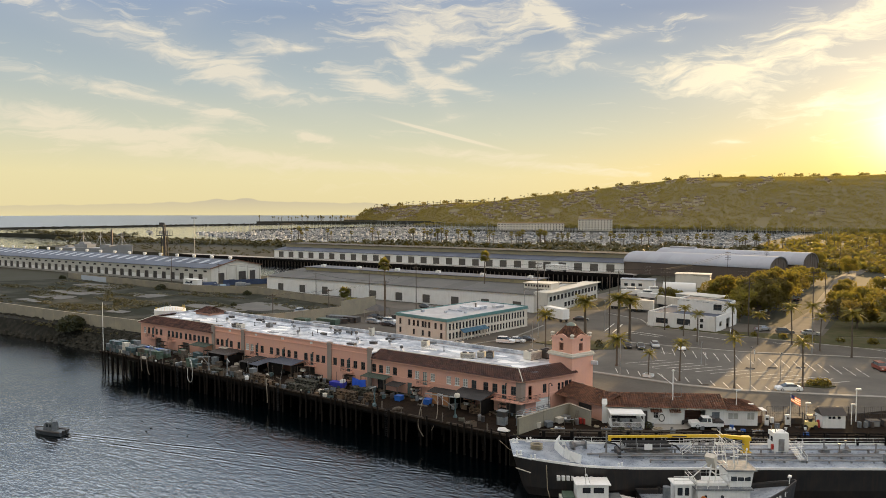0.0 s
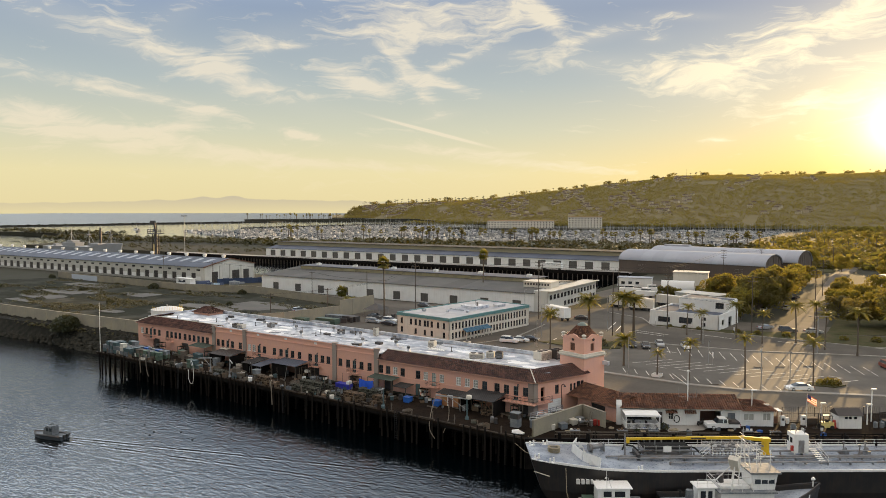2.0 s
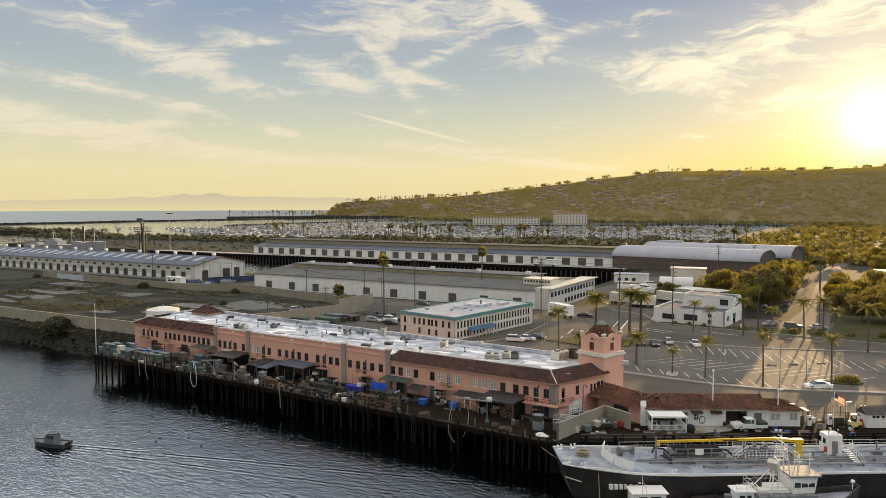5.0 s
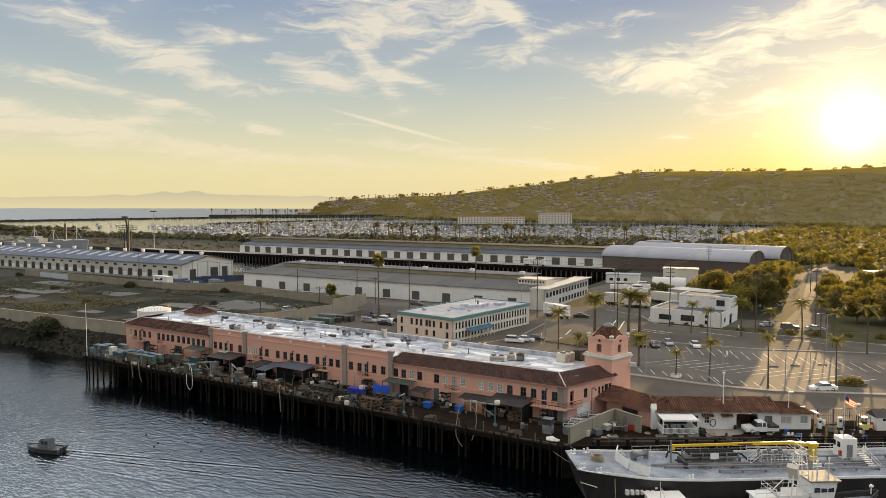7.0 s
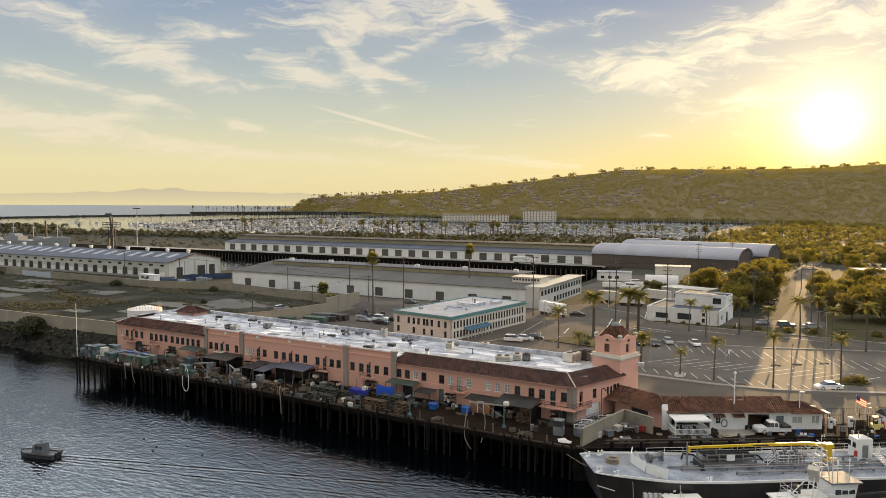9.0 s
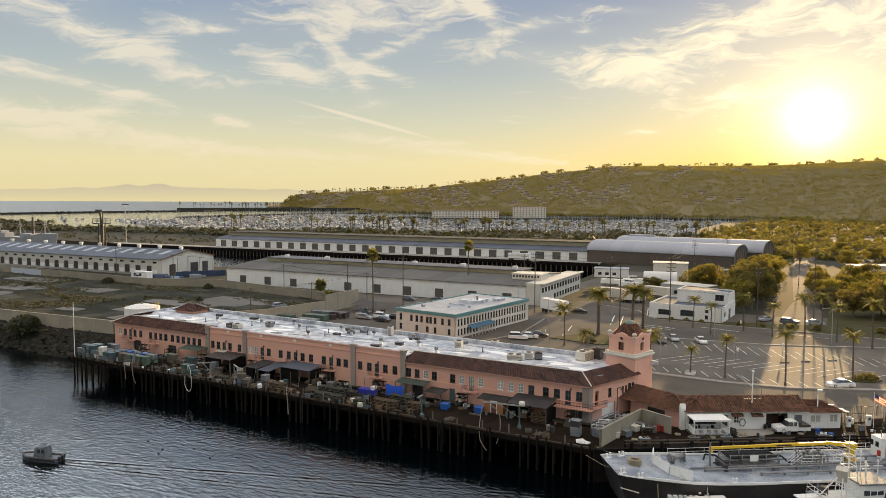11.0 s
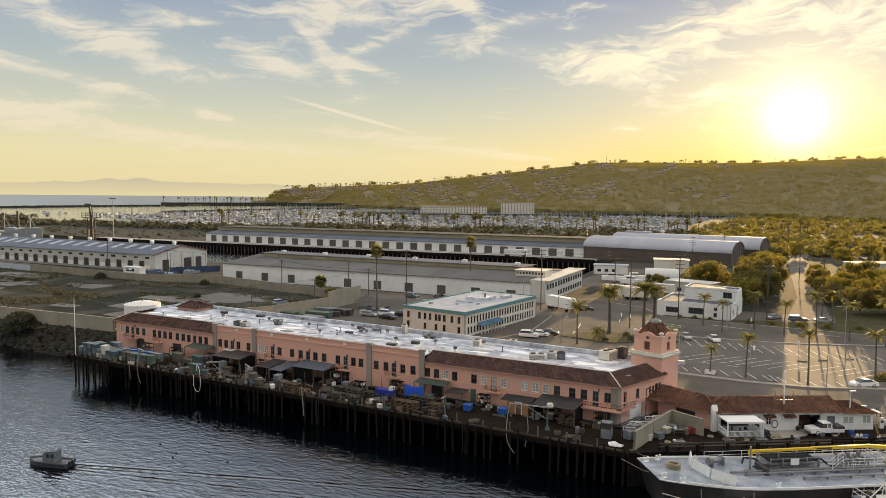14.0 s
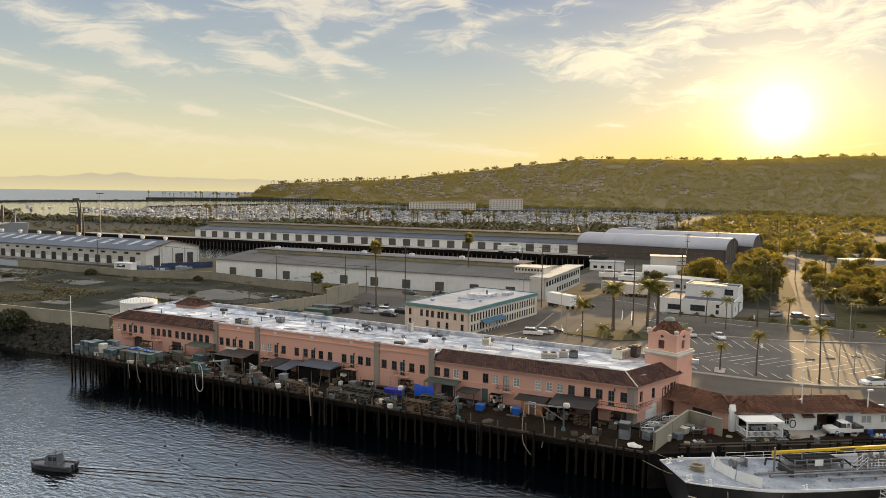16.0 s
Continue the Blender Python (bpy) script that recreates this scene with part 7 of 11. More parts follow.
for a, b, da in ((0, 2, 0.3), (3, 4, 0.5), (4, 7, 0.5), (4, 6, 0.5), (7, 10, 0.5), (10, 11, 0.5), (1, 13, 0.3), (13, 14, 0.3), (2, 3, 0.3), (7, 8, 0.6), (8, 9, 0.6), (12, 2, 0.3)):
    (x0, y0, h0, _), (x1, y1, h1, _) = POLES[a], POLES[b]
    for o in (-0.9, 0.9):
        wire((x0 + o, y0, h0 - da), (x1 + o, y1, h1 - da), 0.8)
utility_pole(-103.7, 60, 9, 1, 10)
street_lamp(-33, 66, 8.5, 1.8, 30)
street_lamp(-22, 84, 9, 2.2, -70)
street_lamp(4.5, 80.0, 7.4, 1.8, 20, "grey twin-armed street lamp on the kerb", True)
street_lamp(29.5, 84.0, 8.4, 1.8, 20, "grey twin-armed street lamp on the kerb", True)
street_lamp(-55, 98, 8.0, 1.5, 60)
for x, y, h, lb in ((25.9, 38.4, 8.2, "slim grey light pole at the car park"), (1.0, 37.4, 7.4, "slim grey light pole behind the tower"), (-27.5, 52.6, 6.5, "slim light pole beside the kerb"),
                    (28.9, 50.5, 5.5, "slim grey light pole in the car park"), (12.0, 56, 5.0, "slim sign pole in the car park"), (-109.2, -10.6, 11.6, "slim pale flagless pole at the wharf's end")):
    p = thing("light_pole", pose(x, y, 0.03), lb, "light pole", "light poles")
    M().cyl((0, 0, 0), (0, 0, h), 0.09, 0.06, 8).obj("pole", WHITE if x < -100 else POLE_GREY, p)
    M().cyl((0, 0, 0), (0, 0, 0.25), 0.2, 0.16, 8).obj("base", CONCRETE, p)
    if x > -100:
        M().cyl((0, 0, h), (0.25, 0, h + 0.12), 0.14, 0.1, 8).obj("lamp_head", STEEL, p)
for x, y, w in ((12.6, 57.2, 0.9), (-13.5, 98.6, 0.9), (-2.5, 95.5, 0.8), (8.8, 93.8, 0.8), (-29.5, 55.5, 0.8), (20.5, 67, 0.7)):
    s = thing("road_sign", rz(x, y, 0.05, -60), "small white road sign on a thin post", "road sign", "road signs")
    M().cyl((0, 0, 0), (0, 0, 2.6), 0.04, 0.04, 6).obj("post", POLE_GREY, s)
    M().box(-w / 2, w / 2, -0.05, -0.02, 1.7, 2.6).obj("plate", WHITE, s)
for k, (x, y) in enumerate([(6.5, 38.6)]):
    q = M()
    for j in range(4):
        q.box(-0.9, 0.9, -0.9, -0.85, 0.1, 0.6, rz(0, 0, 0, 90 * j))
    tagged(q.obj("planter_guard", WHITE, at=pose(x, y, 0.07)), "white low guard round a palm trunk", "tree guard")
for x, y, a in ((17.5, 38.2, 20), (28.5, 40.2, 30), (33.0, 48.0, 60), (21.5, 58.8, 10), (25.2, 62.0, 20), (30, 66, 20)):
    q = M().extrude([(-0.12, 0), (0.12, 0), (0.08, 0.14), (-0.08, 0.14)], (-0.9, 0, 0), (0.9, 0, 0))
    tagged(q.obj("wheel_stop", WOOD_GREY, at=rz(x, y, 0.07, a)), "worn concrete wheel stop in the car park", "wheel stop", "wheel stops")


# vehicles ---------------------------------------------------------------------
PAINTS = {}


def car_paint(name, c, metal=0.1):
    if name not in PAINTS:
        PAINTS[name] = mat(name + "_car_paint", c, 0.35, metal, var=0.12, clear=0.6, bump=0)
    return PAINTS[name]


TAIL = mat("red_tail_lamp", (0.30, 0.01, 0.01), 0.3, var=0.1)
LAMP = mat("clear_headlamp", (0.7, 0.7, 0.68), 0.15, var=0.1)


def section(q, prof, w0, w1):
    """Closed side profile (x, z, half-width factor) lofted across the car's width."""
    n_ = len(prof)
    i = len(q.v)
    for s, f in ((-1, 1.0), (1, 1.0)):
        q.v += [(x, s * (w0 + (w1 - w0) * k), z) for x, z, k in prof]
    q.f.append(tuple(i + j for j in reversed(range(n_))))
    q.f.append(tuple(i + n_ + j for j in range(n_)))
    q.f += [(i + j, i + (j + 1) % n_, i + n_ + (j + 1) % n_, i + n_ + j) for j in range(n_)]


WHEEL = []


def wheels(v, xs, half, r):
    for x in xs:
        for s in (-1, 1):
            if not WHEEL:
                t = M().lathe([(0.2, -0.1), (0.31, -0.11), (0.34, -0.06), (0.34, 0.06), (0.31, 0.11), (0.2, 0.1)], 16)
                t.move(pose(0, 0, 0, 90))
                c = M().lathe([(0.0, 0.08), (0.07, 0.09), (0.2, 0.07), (0.21, 0.0), (0.2, -0.07), (0.0, -0.08)], 12)
                c.move(pose(0, 0, 0, 90))
                WHEEL.extend([t.data("tyre", RUBBER), c.data("rim", POLE_GREY)])
            w = new("wheel", WHEEL[0])
            w.parent, w.matrix_basis = v, pose(x, s * half, r) @ Matrix.Diagonal((r / 0.34, 1, r / 0.34, 1))
            rim = new("rim", WHEEL[1])
            rim.parent = w


def car(at, paint, style, label, category="car"):
    v = thing("car", at, label, category, "parked cars")
    b, g, r = M(), M(), M()
    if style == "sedan":
        section(b, [(-2.3, 0.28, 0), (-2.32, 0.6, 0), (-2.2, 0.92, 0.4), (-1.3, 0.98, 0.4), (0.95, 0.94, 0.4), (2.0, 0.78, 0.5), (2.3, 0.58, 0.6), (2.32, 0.28, 0.3)], 0.9, 0.84)
        section(g, [(-1.75, 0.95, 0), (-0.95, 1.38, 1), (0.35, 1.40, 1), (1.25, 0.93, 0)], 0.80, 0.6)
        section(r, [(-1.0, 1.36, 0), (-0.9, 1.43, 0.3), (0.3, 1.45, 0.3), (0.42, 1.38, 0)], 0.64, 0.58)
        wx, rr = (-1.4, 1.4), 0.33
    else:
        section(b, [(-2.25, 0.3, 0), (-2.3, 0.75, 0), (-2.2, 1.08, 0.4), (1.0, 1.08, 0.4), (2.05, 0.98, 0.5), (2.3, 0.7, 0.6), (2.3, 0.3, 0.3)], 0.93, 0.88)
        section(g, [(-2.15, 1.06, 0), (-1.85, 1.62, 1), (0.2, 1.64, 1), (1.05, 1.06, 0)], 0.84, 0.68)
        section(r, [(-2.0, 1.6, 0), (-1.85, 1.70, 0.3), (0.1, 1.72, 0.3), (0.3, 1.62, 0)], 0.72, 0.66)
        wx, rr = (-1.4, 1.45), 0.37
    b.obj("body", paint, v)
    g.obj("glasshouse", GLASS_BLUE, v, "dark car windows")
    r.obj("roof", paint, v)
    wheels(v, wx, 0.8, rr)
    for s in (-1, 1):
        M().box(2.26, 2.34, s * 0.62 - 0.2, s * 0.62 + 0.2, 0.6, 0.75).obj("headlight", LAMP, v)
        M().box(-2.36, -2.28, s * 0.66 - 0.18, s * 0.66 + 0.18, 0.68, 0.85).obj("tail_light", TAIL, v)
    return v


def pickup(at, paint, label):
    v = thing("pickup_truck", at, label, "pickup truck", "parked cars")
    b = M()
    section(b, [(0.55, 0.45, 0), (0.55, 1.12, 0.2), (1.75, 1.1, 0.3), (2.75, 1.02, 0.6), (2.85, 0.75, 0.5), (2.85, 0.42, 0.3)], 0.98, 0.9)
    section(b, [(-0.75, 0.45, 0), (-0.75, 1.12, 0.2), (0.7, 1.12, 0.2), (0.7, 0.45, 0)], 0.98, 0.95)
    b.box(-2.85, -0.8, -0.98, -0.86, 0.5, 1.15).box(-2.85, -0.8, 0.86, 0.98, 0.5, 1.15).box(-2.88, -2.78, -0.95, 0.95, 0.5, 1.15).box(-2.8, -0.8, -0.86, 0.86, 0.5, 0.62)
    b.obj("body", paint, v)
    c = M()
    section(c, [(-0.75, 1.1, 0), (-0.65, 1.72, 1), (0.6, 1.74, 1), (1.25, 1.1, 0)], 0.86, 0.7)
    c.obj("glasshouse", GLASS_BLUE, v, "dark cab windows")
    r = M()
    section(r, [(-0.72, 1.68, 0), (-0.62, 1.8, 0.3), (0.55, 1.82, 0.3), (0.72, 1.7, 0)], 0.75, 0.7)
    for s in (-1, 1):
        r.box(-0.05, 0.06, s * 0.8 - 0.06, s * 0.8 + 0.04, 1.1, 1.7)
        r.box(-0.78, -0.6, s * 0.8 - 0.08, s * 0.8 + 0.05, 1.1, 1.7)
    r.obj("cab_roof", paint, v)
    M().box(-2.82, -0.82, -1.0, 1.0, 1.0, 1.3).box(-1.35, -0.85, -0.9, 0.9, 1.3, 1.6).obj("load_bed", STEEL_DARK, v, "dark load bed and tool box")
    M().box(0.2, 0.7, -1.0, -0.985, 0.75, 1.0).obj("door_mark", STEEL_DARK, v, "dark mark on the door")
    wheels(v, (-1.9, 1.75), 0.86, 0.4)
    for s in (-1, 1):
        M().box(2.78, 2.88, s * 0.7 - 0.2, s * 0.7 + 0.2, 0.72, 0.95).obj("headlight", LAMP, v)
        M().box(-2.92, -2.86, s * 0.88 - 0.07, s * 0.88 + 0.07, 0.7, 1.05).obj("tail_light", TAIL, v)
    M().box(2.82, 2.95, -0.9, 0.9, 0.42, 0.62).obj("bumper", POLE_GREY, v)


WHITE_P, DARK_P, SILVER_P, RED_P, GREY_P = car_paint("white", (0.78, 0.78, 0.76)), car_paint("dark", (0.02, 0.021, 0.024)), car_paint("silver", (0.42, 0.43, 0.44), 0.6), car_paint("red", (0.22, 0.04, 0.02)), car_paint("grey", (0.10, 0.105, 0.11))
pickup(rz(25.7, 10.2, 0.04, 33 + 180) @ Matrix.Diagonal((0.86, 0.95, 1.02, 1)), WHITE_P, "white pickup truck before the harbour office")
car(rz(31.7, 42.6, 0.07, 32 + 180), WHITE_P, "sedan", "white sedan crossing the car park lane")
for x, y, a, p, st, lb in ((-8.6, 66.0, -64, DARK_P, "suv", "dark car parked in the far row"), (-5.4, 66.6, -64, DARK_P, "sedan", "black car parked in the far row"), (-3.4, 71.0, -64, SILVER_P, "sedan", "silver car parked in the far row"),
                           (2.8, 71.5, -64, WHITE_P, "sedan", "white car parked in the far row"), (44.2, 73, -62, RED_P, "suv", "dark red car in the far row"), (48, 74.5, -62, DARK_P, "sedan", "dark car in the far row"),
                           (-35.8, 53.8, 12, WHITE_P, "suv", "white car parked beside the cream office"), (-34.2, 56.4, 12, WHITE_P, "sedan", "white car parked by the office kerb"), (-32.6, 58.9, 12, DARK_P, "sedan", "dark car parked by the office kerb"),
                           (-80.5, 62.0, 5, WHITE_P, "suv", "white car in the yard behind the market"), (-76.6, 63.4, 8, DARK_P, "sedan", "dark car in the yard behind the market"), (-73.0, 65.2, 8, DARK_P, "suv", "black car in the yard behind the market"),
                           (-77.5, 57.8, 5, DARK_P, "sedan", "dark sedan in the market yard"), (-84.2, 58.8, 5, SILVER_P, "sedan", "silver sedan in the market yard"), (-90, 66.5, 3, GREY_P, "sedan", "grey sedan in the market yard"),
                           (-82.5, 96.5, 85, DARK_P, "suv", "dark van before the white shed"), (-78, 98, 85, DARK_P, "sedan", "dark car before the white shed"), (-92, 95, 0, GREY_P, "sedan", "grey car before the white shed"), (-74, 99, 85, SILVER_P, "suv", "silver car before the white shed"),
                           (13, 112, 60, SILVER_P, "sedan", "silver car among the trees"), (19, 110, 20, GREY_P, "suv", "grey car among the trees"), (25, 112, 20, SILVER_P, "sedan", "silver car under the trees"), (5, 150, 85, WHITE_P, "suv", "white car on the tree-lined street"),
                           (11, 158, 85, SILVER_P, "sedan", "silver car on the tree-lined street"), (6, 176, 85, WHITE_P, "sedan", "white car on the tree-lined street"), (9, 190, 85, DARK_P, "sedan", "dark car on the tree-lined street"), (3, 196, 85, SILVER_P, "suv", "silver van on the tree-lined street"),
                           (4, 225, 85, WHITE_P, "sedan", "white car far up the street"), (-1, 240, 85, SILVER_P, "sedan", "silver car far up the street"), (-18, 252, 30, WHITE_P, "suv", "white car beside the vaulted shed"),
                           (-118, 62, 80, SILVER_P, "suv", "silver van inside the vacant lot"), (-222, 93, 5, WHITE_P, "suv", "white car beside the dock shed"), (-206, 108, 100, GREY_P, "sedan", "grey car beside the dock shed"), (-36, 99, 20, DARK_P, "sedan", "dark car at the junction")):
    car(rz(x, y, 0.0 if x < -120 else 0.06, a), p, st, lb)


# trailers, containers, sheds in the yard
def trailer(at, L_, h, material, label, wheels_on=True):
    t = thing("trailer", at, label, "trailer", "trailers")
    M().box(0, L_, -1.25, 1.25, 1.0, h).obj("body", material, t)
    q = M()
    for k in range(int(L_ / 0.8)):
        q.box(0.1 + 0.8 * k, 0.18 + 0.8 * k, -1.29, -1.25, 1.05, h - 0.05)
    q.obj("ribs", material, t)
    for x in (1.0, 2.2, L_ - 1.2):
        for s in (-1, 1):
            M().cyl((x, s * 0.85, 0.45), (x, s * 1.2, 0.45), 0.45, None, 12).obj("wheel", RUBBER, t)
    M().box(0.3, L_ - 0.3, -1.0, 1.0, 0.75, 1.0).obj("chassis", STEEL_DARK, t)


trailer(rz(-46.5, 97.5, 0.05, -28), 9.5, 4.0, WHITE, "white box trailer with dark lettering marks at the kerb")
trailer(rz(-128, 254, 0.1, 4.7), 12, 3.8, WHITE, "white box trailer on the far pier")
trailer(rz(-40, 132, 0.0, -5), 13, 4.0, CREAM, "cream container trailer by the slip")
trailer(rz(-32, 128, 0.0, 8), 8, 4.0, CREAM, "cream box trailer by the slip")
trailer(rz(-28, 146, 0.0, -20), 9, 3.8, CREAM, "cream box trailer beside the boat yard")
for x, y, a, L_, mm, lb in ((-98, 50, 5, 7, GREEN_BOX, "long green skip in the market yard"), (-104, 46, 5, 5, GREEN_BOX, "low green skip in the market yard"), (-100, 56, 8, 6, GREY_BOX, "grey stack of gear in the market yard"), (-94, 57, 5, 5, STEEL_DARK, "dark covered stack in the market yard"),
                            (-107, 40, 20, 5, CREAM, "cream shed in the market yard"), (-95, 44, 3, 6, GREY_BOX, "grey container in the market yard"), (-108.5, 50, 60, 4, STEEL_DARK, "dark scrap stack in the market yard")):
    c = thing("skip", rz(x, y, 0.03, a), lb, "skip", "skips in the yard")
    M().extrude([(-1.1, 0), (1.1, 0), (1.25, 1.6), (-1.25, 1.6)], (0, 0, 0), (L_, 0, 0)).obj("body", mm, c)
    q = M()
    for k in range(int(L_)):
        q.box(0.3 + k, 0.42 + k, -1.3, -1.18, 0.1, 1.55)
    q.obj("ribs", mm, c)
tent = thing("market_tent", rz(-92.5, 70, 0.03, 8), "dark pyramid tent in the market yard", "tent")
i = M().poly([(-3, -3, 2.2), (3, -3, 2.2), (0, 0, 4.0)]).poly([(3, -3, 2.2), (3, 3, 2.2), (0, 0, 4.0)]).poly([(3, 3, 2.2), (-3, 3, 2.2), (0, 0, 4.0)]).poly([(-3, 3, 2.2), (-3, -3, 2.2), (0, 0, 4.0)])
i.obj("canopy", STEEL_DARK, tent)
for x in (-2.9, 2.9):
    for y in (-2.9, 2.9):
        M().cyl((x, y, 0), (x, y, 2.2), 0.05, 0.05, 6).obj("post", POLE_GREY, tent)
# blue hoarding and sheeted heaps beside the dock shed's gable
HOARD = mat("dark_blue_hoarding", (0.018, 0.032, 0.075), 0.7, var=0.5, scale=0.4, second=(0.03, 0.05, 0.10))
hd = thing("hoarding", rz(-211.4, 103.0, 0.0, 54), "dark blue board hoarding beside the dock shed", "hoarding")
for k in range(8):
    M().box(2.5 * k, 2.5 * k + 2.46, -0.05, 0.05, 0, 2.3 + 0.15 * (k % 2)).obj("board", HOARD, hd)
    M().box(2.5 * k - 0.05, 2.5 * k + 0.05, 0.05, 0.15, 0, 2.6).obj("post", STEEL_DARK, hd)
rngy = random.Random(90)
SHEET = mat("pale_blue_sheeting", (0.20, 0.29, 0.36), 0.6, var=0.5, scale=0.8, second=(0.10, 0.16, 0.22))
for k in range(12):
    x, y = -222 + 20 * rngy.random(), 99 + 14 * rngy.random()
    w, d, h = rngy.uniform(1.5, 3.6), rngy.uniform(1.2, 2.4), rngy.uniform(0.7, 1.7)
    q = M().extrude([(-d, 0), (d, 0), (d * 0.75, h * 0.8), (0.1, h), (-d * 0.8, h * 0.7)], (-w, 0, 0), (w, 0, 0))
    tagged(q.obj("sheeted_stack", rngy.choice((SHEET, HOARD, HOARD, GREY_BOX)), at=rz(x, y, 0.0, rngy.uniform(0, 90))), "stack under blue sheeting beside the shed", "covered stack", "sheeted stacks")
# loose junk in the market yard
for k in range(46):
    x, y = rngy.uniform(-109, -84), rngy.uniform(24, 74)
    if x < -112 + (y - 27) * 0.4 + 2.5:
        continue
    w, d, h = rngy.uniform(0.6, 2.4), rngy.uniform(0.5, 1.2), rngy.uniform(0.4, 1.6)
    c = thing("crate", rz(x, y, 0.03, rngy.uniform(0, 90)), rngy.choice(("dark crate of scrap in the market yard", "pale crate in the market yard")), "crate", "crates in the yard")
    M().box(-w / 2, w / 2, -d / 2, d / 2, 0, h).obj("body", rngy.choice((STEEL_DARK, CREAM, GREY_BOX, GREEN_BOX, WOOD_GREY, DOOR_DARK)), c)
    M().box(-w / 2 - 0.04, w / 2 + 0.04, -d / 2 - 0.04, d / 2 + 0.04, h, h + 0.06).obj("lid", rngy.choice((WOOD_GREY, STEEL_DARK)), c)
# low white sheds near the slip and vaults
for x, y, a, w, d, h, mm, lb in ((-34.5, 184, 12, 13, 8, 8.2, CREAM, "cream two-storey works block behind the white tent"), (-62, 196, 14, 14, 7, 3.6, WHITE, "white canopy roof by the slip"), (-24, 152, -15, 16, 8, 4, SHED_WALL, "pale shed near the slip"),
                                 (-226, 92.5, 3, 9, 3, 2.6, WHITE, "white site cabin by the block wall"), (36, 250, 30, 20, 9, 5, SHED_WALL, "pale building up the street"), (62, 118, 20, 18, 8, 4, SHED_WALL, "pale flat building among the trees")):
    b = thing("shed", rz(x, y, 0.03, a), lb, "shed", "small sheds")
    q = M()
    hl = [(1.5 + 3 * k, 3.0 + 3 * k, 1.0, 2.1) for k in range(int(w / 3) - 1)]
    pierced(q, w, 0, h, hl, 0.2)
    q.box(0, w, d - 0.2, d, 0, h).box(0, 0.2, 0.2, d - 0.2, 0, h).box(w - 0.2, w, 0.2, d - 0.2, 0, h)
    q.obj("wall", mm, b)
    M().box(-0.3, w + 0.3, -0.3, d + 0.3, h, h + 0.2).obj("roof", ROOF_SILVER if "canopy" in lb else mm, b)
    for k in range(len(hl)):
        window(b, pose(2.25 + 3 * k, 0, 1.0), 1.5, 1.1, 1, 0, DOOR_DARK)
# white arched tent by the slip
tn = thing("storage_tent", rz(-34.5, 168.5, 0.03, 12), "white arched fabric storage tent beside the boat yard", "tent")
arc = [(3.2 - 3.2 * math.cos(math.pi * k / 12), 2.6 + 3.5 * math.sin(math.pi * k / 12)) for k in range(13)]
q = M()
q.v = [(x, a, b) for x in (0, 12) for a, b in [(0, 0)] + arc + [(6.4, 0)]]
q.f = [(j, j + 1, 15 + j + 1, 15 + j) for j in range(14)]
q.obj("cover", HULL_WHITE, tn, smooth=True)
for x in (0.1, 11.9):
    M().poly([(x, a, b) for a, b in [(0, 0)] + arc + [(6.4, 0)]]).obj("end_panel", CREAM, tn, "pale end panel")
# boats on the hard at the slip's end
for k, (x, y, a) in enumerate(((-47, 170, 10), (-40, 176, 30), (-38, 163, -10), (-30, 170, 20))):
    b = thing("yard_boat", rz(x, y, 0.9, a), "white motor boat on stands by the slip", "boat", "boats on the hard")
    M().prism([(-4, -1.2), (2, -1.3), (5, 0), (2, 1.3), (-4, 1.2)], 0, 1.6).obj("hull", HULL_WHITE, b)
    M().box(-2, 1.2, -0.8, 0.8, 1.6, 2.7).obj("cabin", HULL_WHITE, b)
    M().box(-1.8, 1.25, -0.82, 0.82, 2.0, 2.4).obj("windows", GLASS, b)
    for sx in (-2.5, 1.5):
        M().box(sx, sx + 0.2, -1.0, 1.0, -0.9, 0).obj("stand", STEEL_DARK, b)
ground("slipway", [(-60, 156), (-22, 150), (-14, 186), (-26, 226), (-60, 228)], -3, 0.04, ASPHALT, "worn yard surface at the head of the slip", "yard")
# the moored tank barge ------------------------------------------------------
# local x runs aft along the quay, y points to the quay, z up from the water
BA = 35.0
bargeM = rz(7.2, -17.6, WATER_Z, BA)
barge = thing("tank_barge", bargeM, "black-hulled tank barge with a grey deck and yellow crane", "barge")
BL, BH = 78.0, 5.1                     # half-beam


def sheer(x):
    return 4.05 + 1.15 * max(0.0, 1 - x / 16.0) ** 1.6


def beam_at(x):
    return BH * min(1.0, 0.66 + 0.34 * (max(x, 0) / 9.0) ** 0.7)


st = [0, 0.6, 1.5, 3, 5, 7, 9, 12, 16, 24, 40, 60, BL]
q = M()
for x in st:
    b, z = beam_at(x), sheer(x)
    rake = 2.6 * max(0.0, 1 - x / 5.0)
    q.v += [(x + rake, -b * 0.86, -1.0), (x + rake * 0.5, -b * 0.97, 1.2), (x, -b, z), (x, b, z), (x + rake * 0.5, b * 0.97, 1.2), (x + rake, b * 0.86, -1.0)]
for k in range(len(st) - 1):
    a = 6 * k
    q.f += [(a + j, a + 6 + j, a + 7 + j, a + 1 + j) for j in (0, 1, 3, 4)]
q.f += [(0, 1, 4, 5), (1, 2, 3, 4)]
a = 6 * (len(st) - 1)
q.f += [(a, a + 5, a + 4, a + 1), (a + 1, a + 4, a + 3, a + 2)]
q.obj("hull", BLACK, barge, "black riveted hull with rust streaks")
q = M()
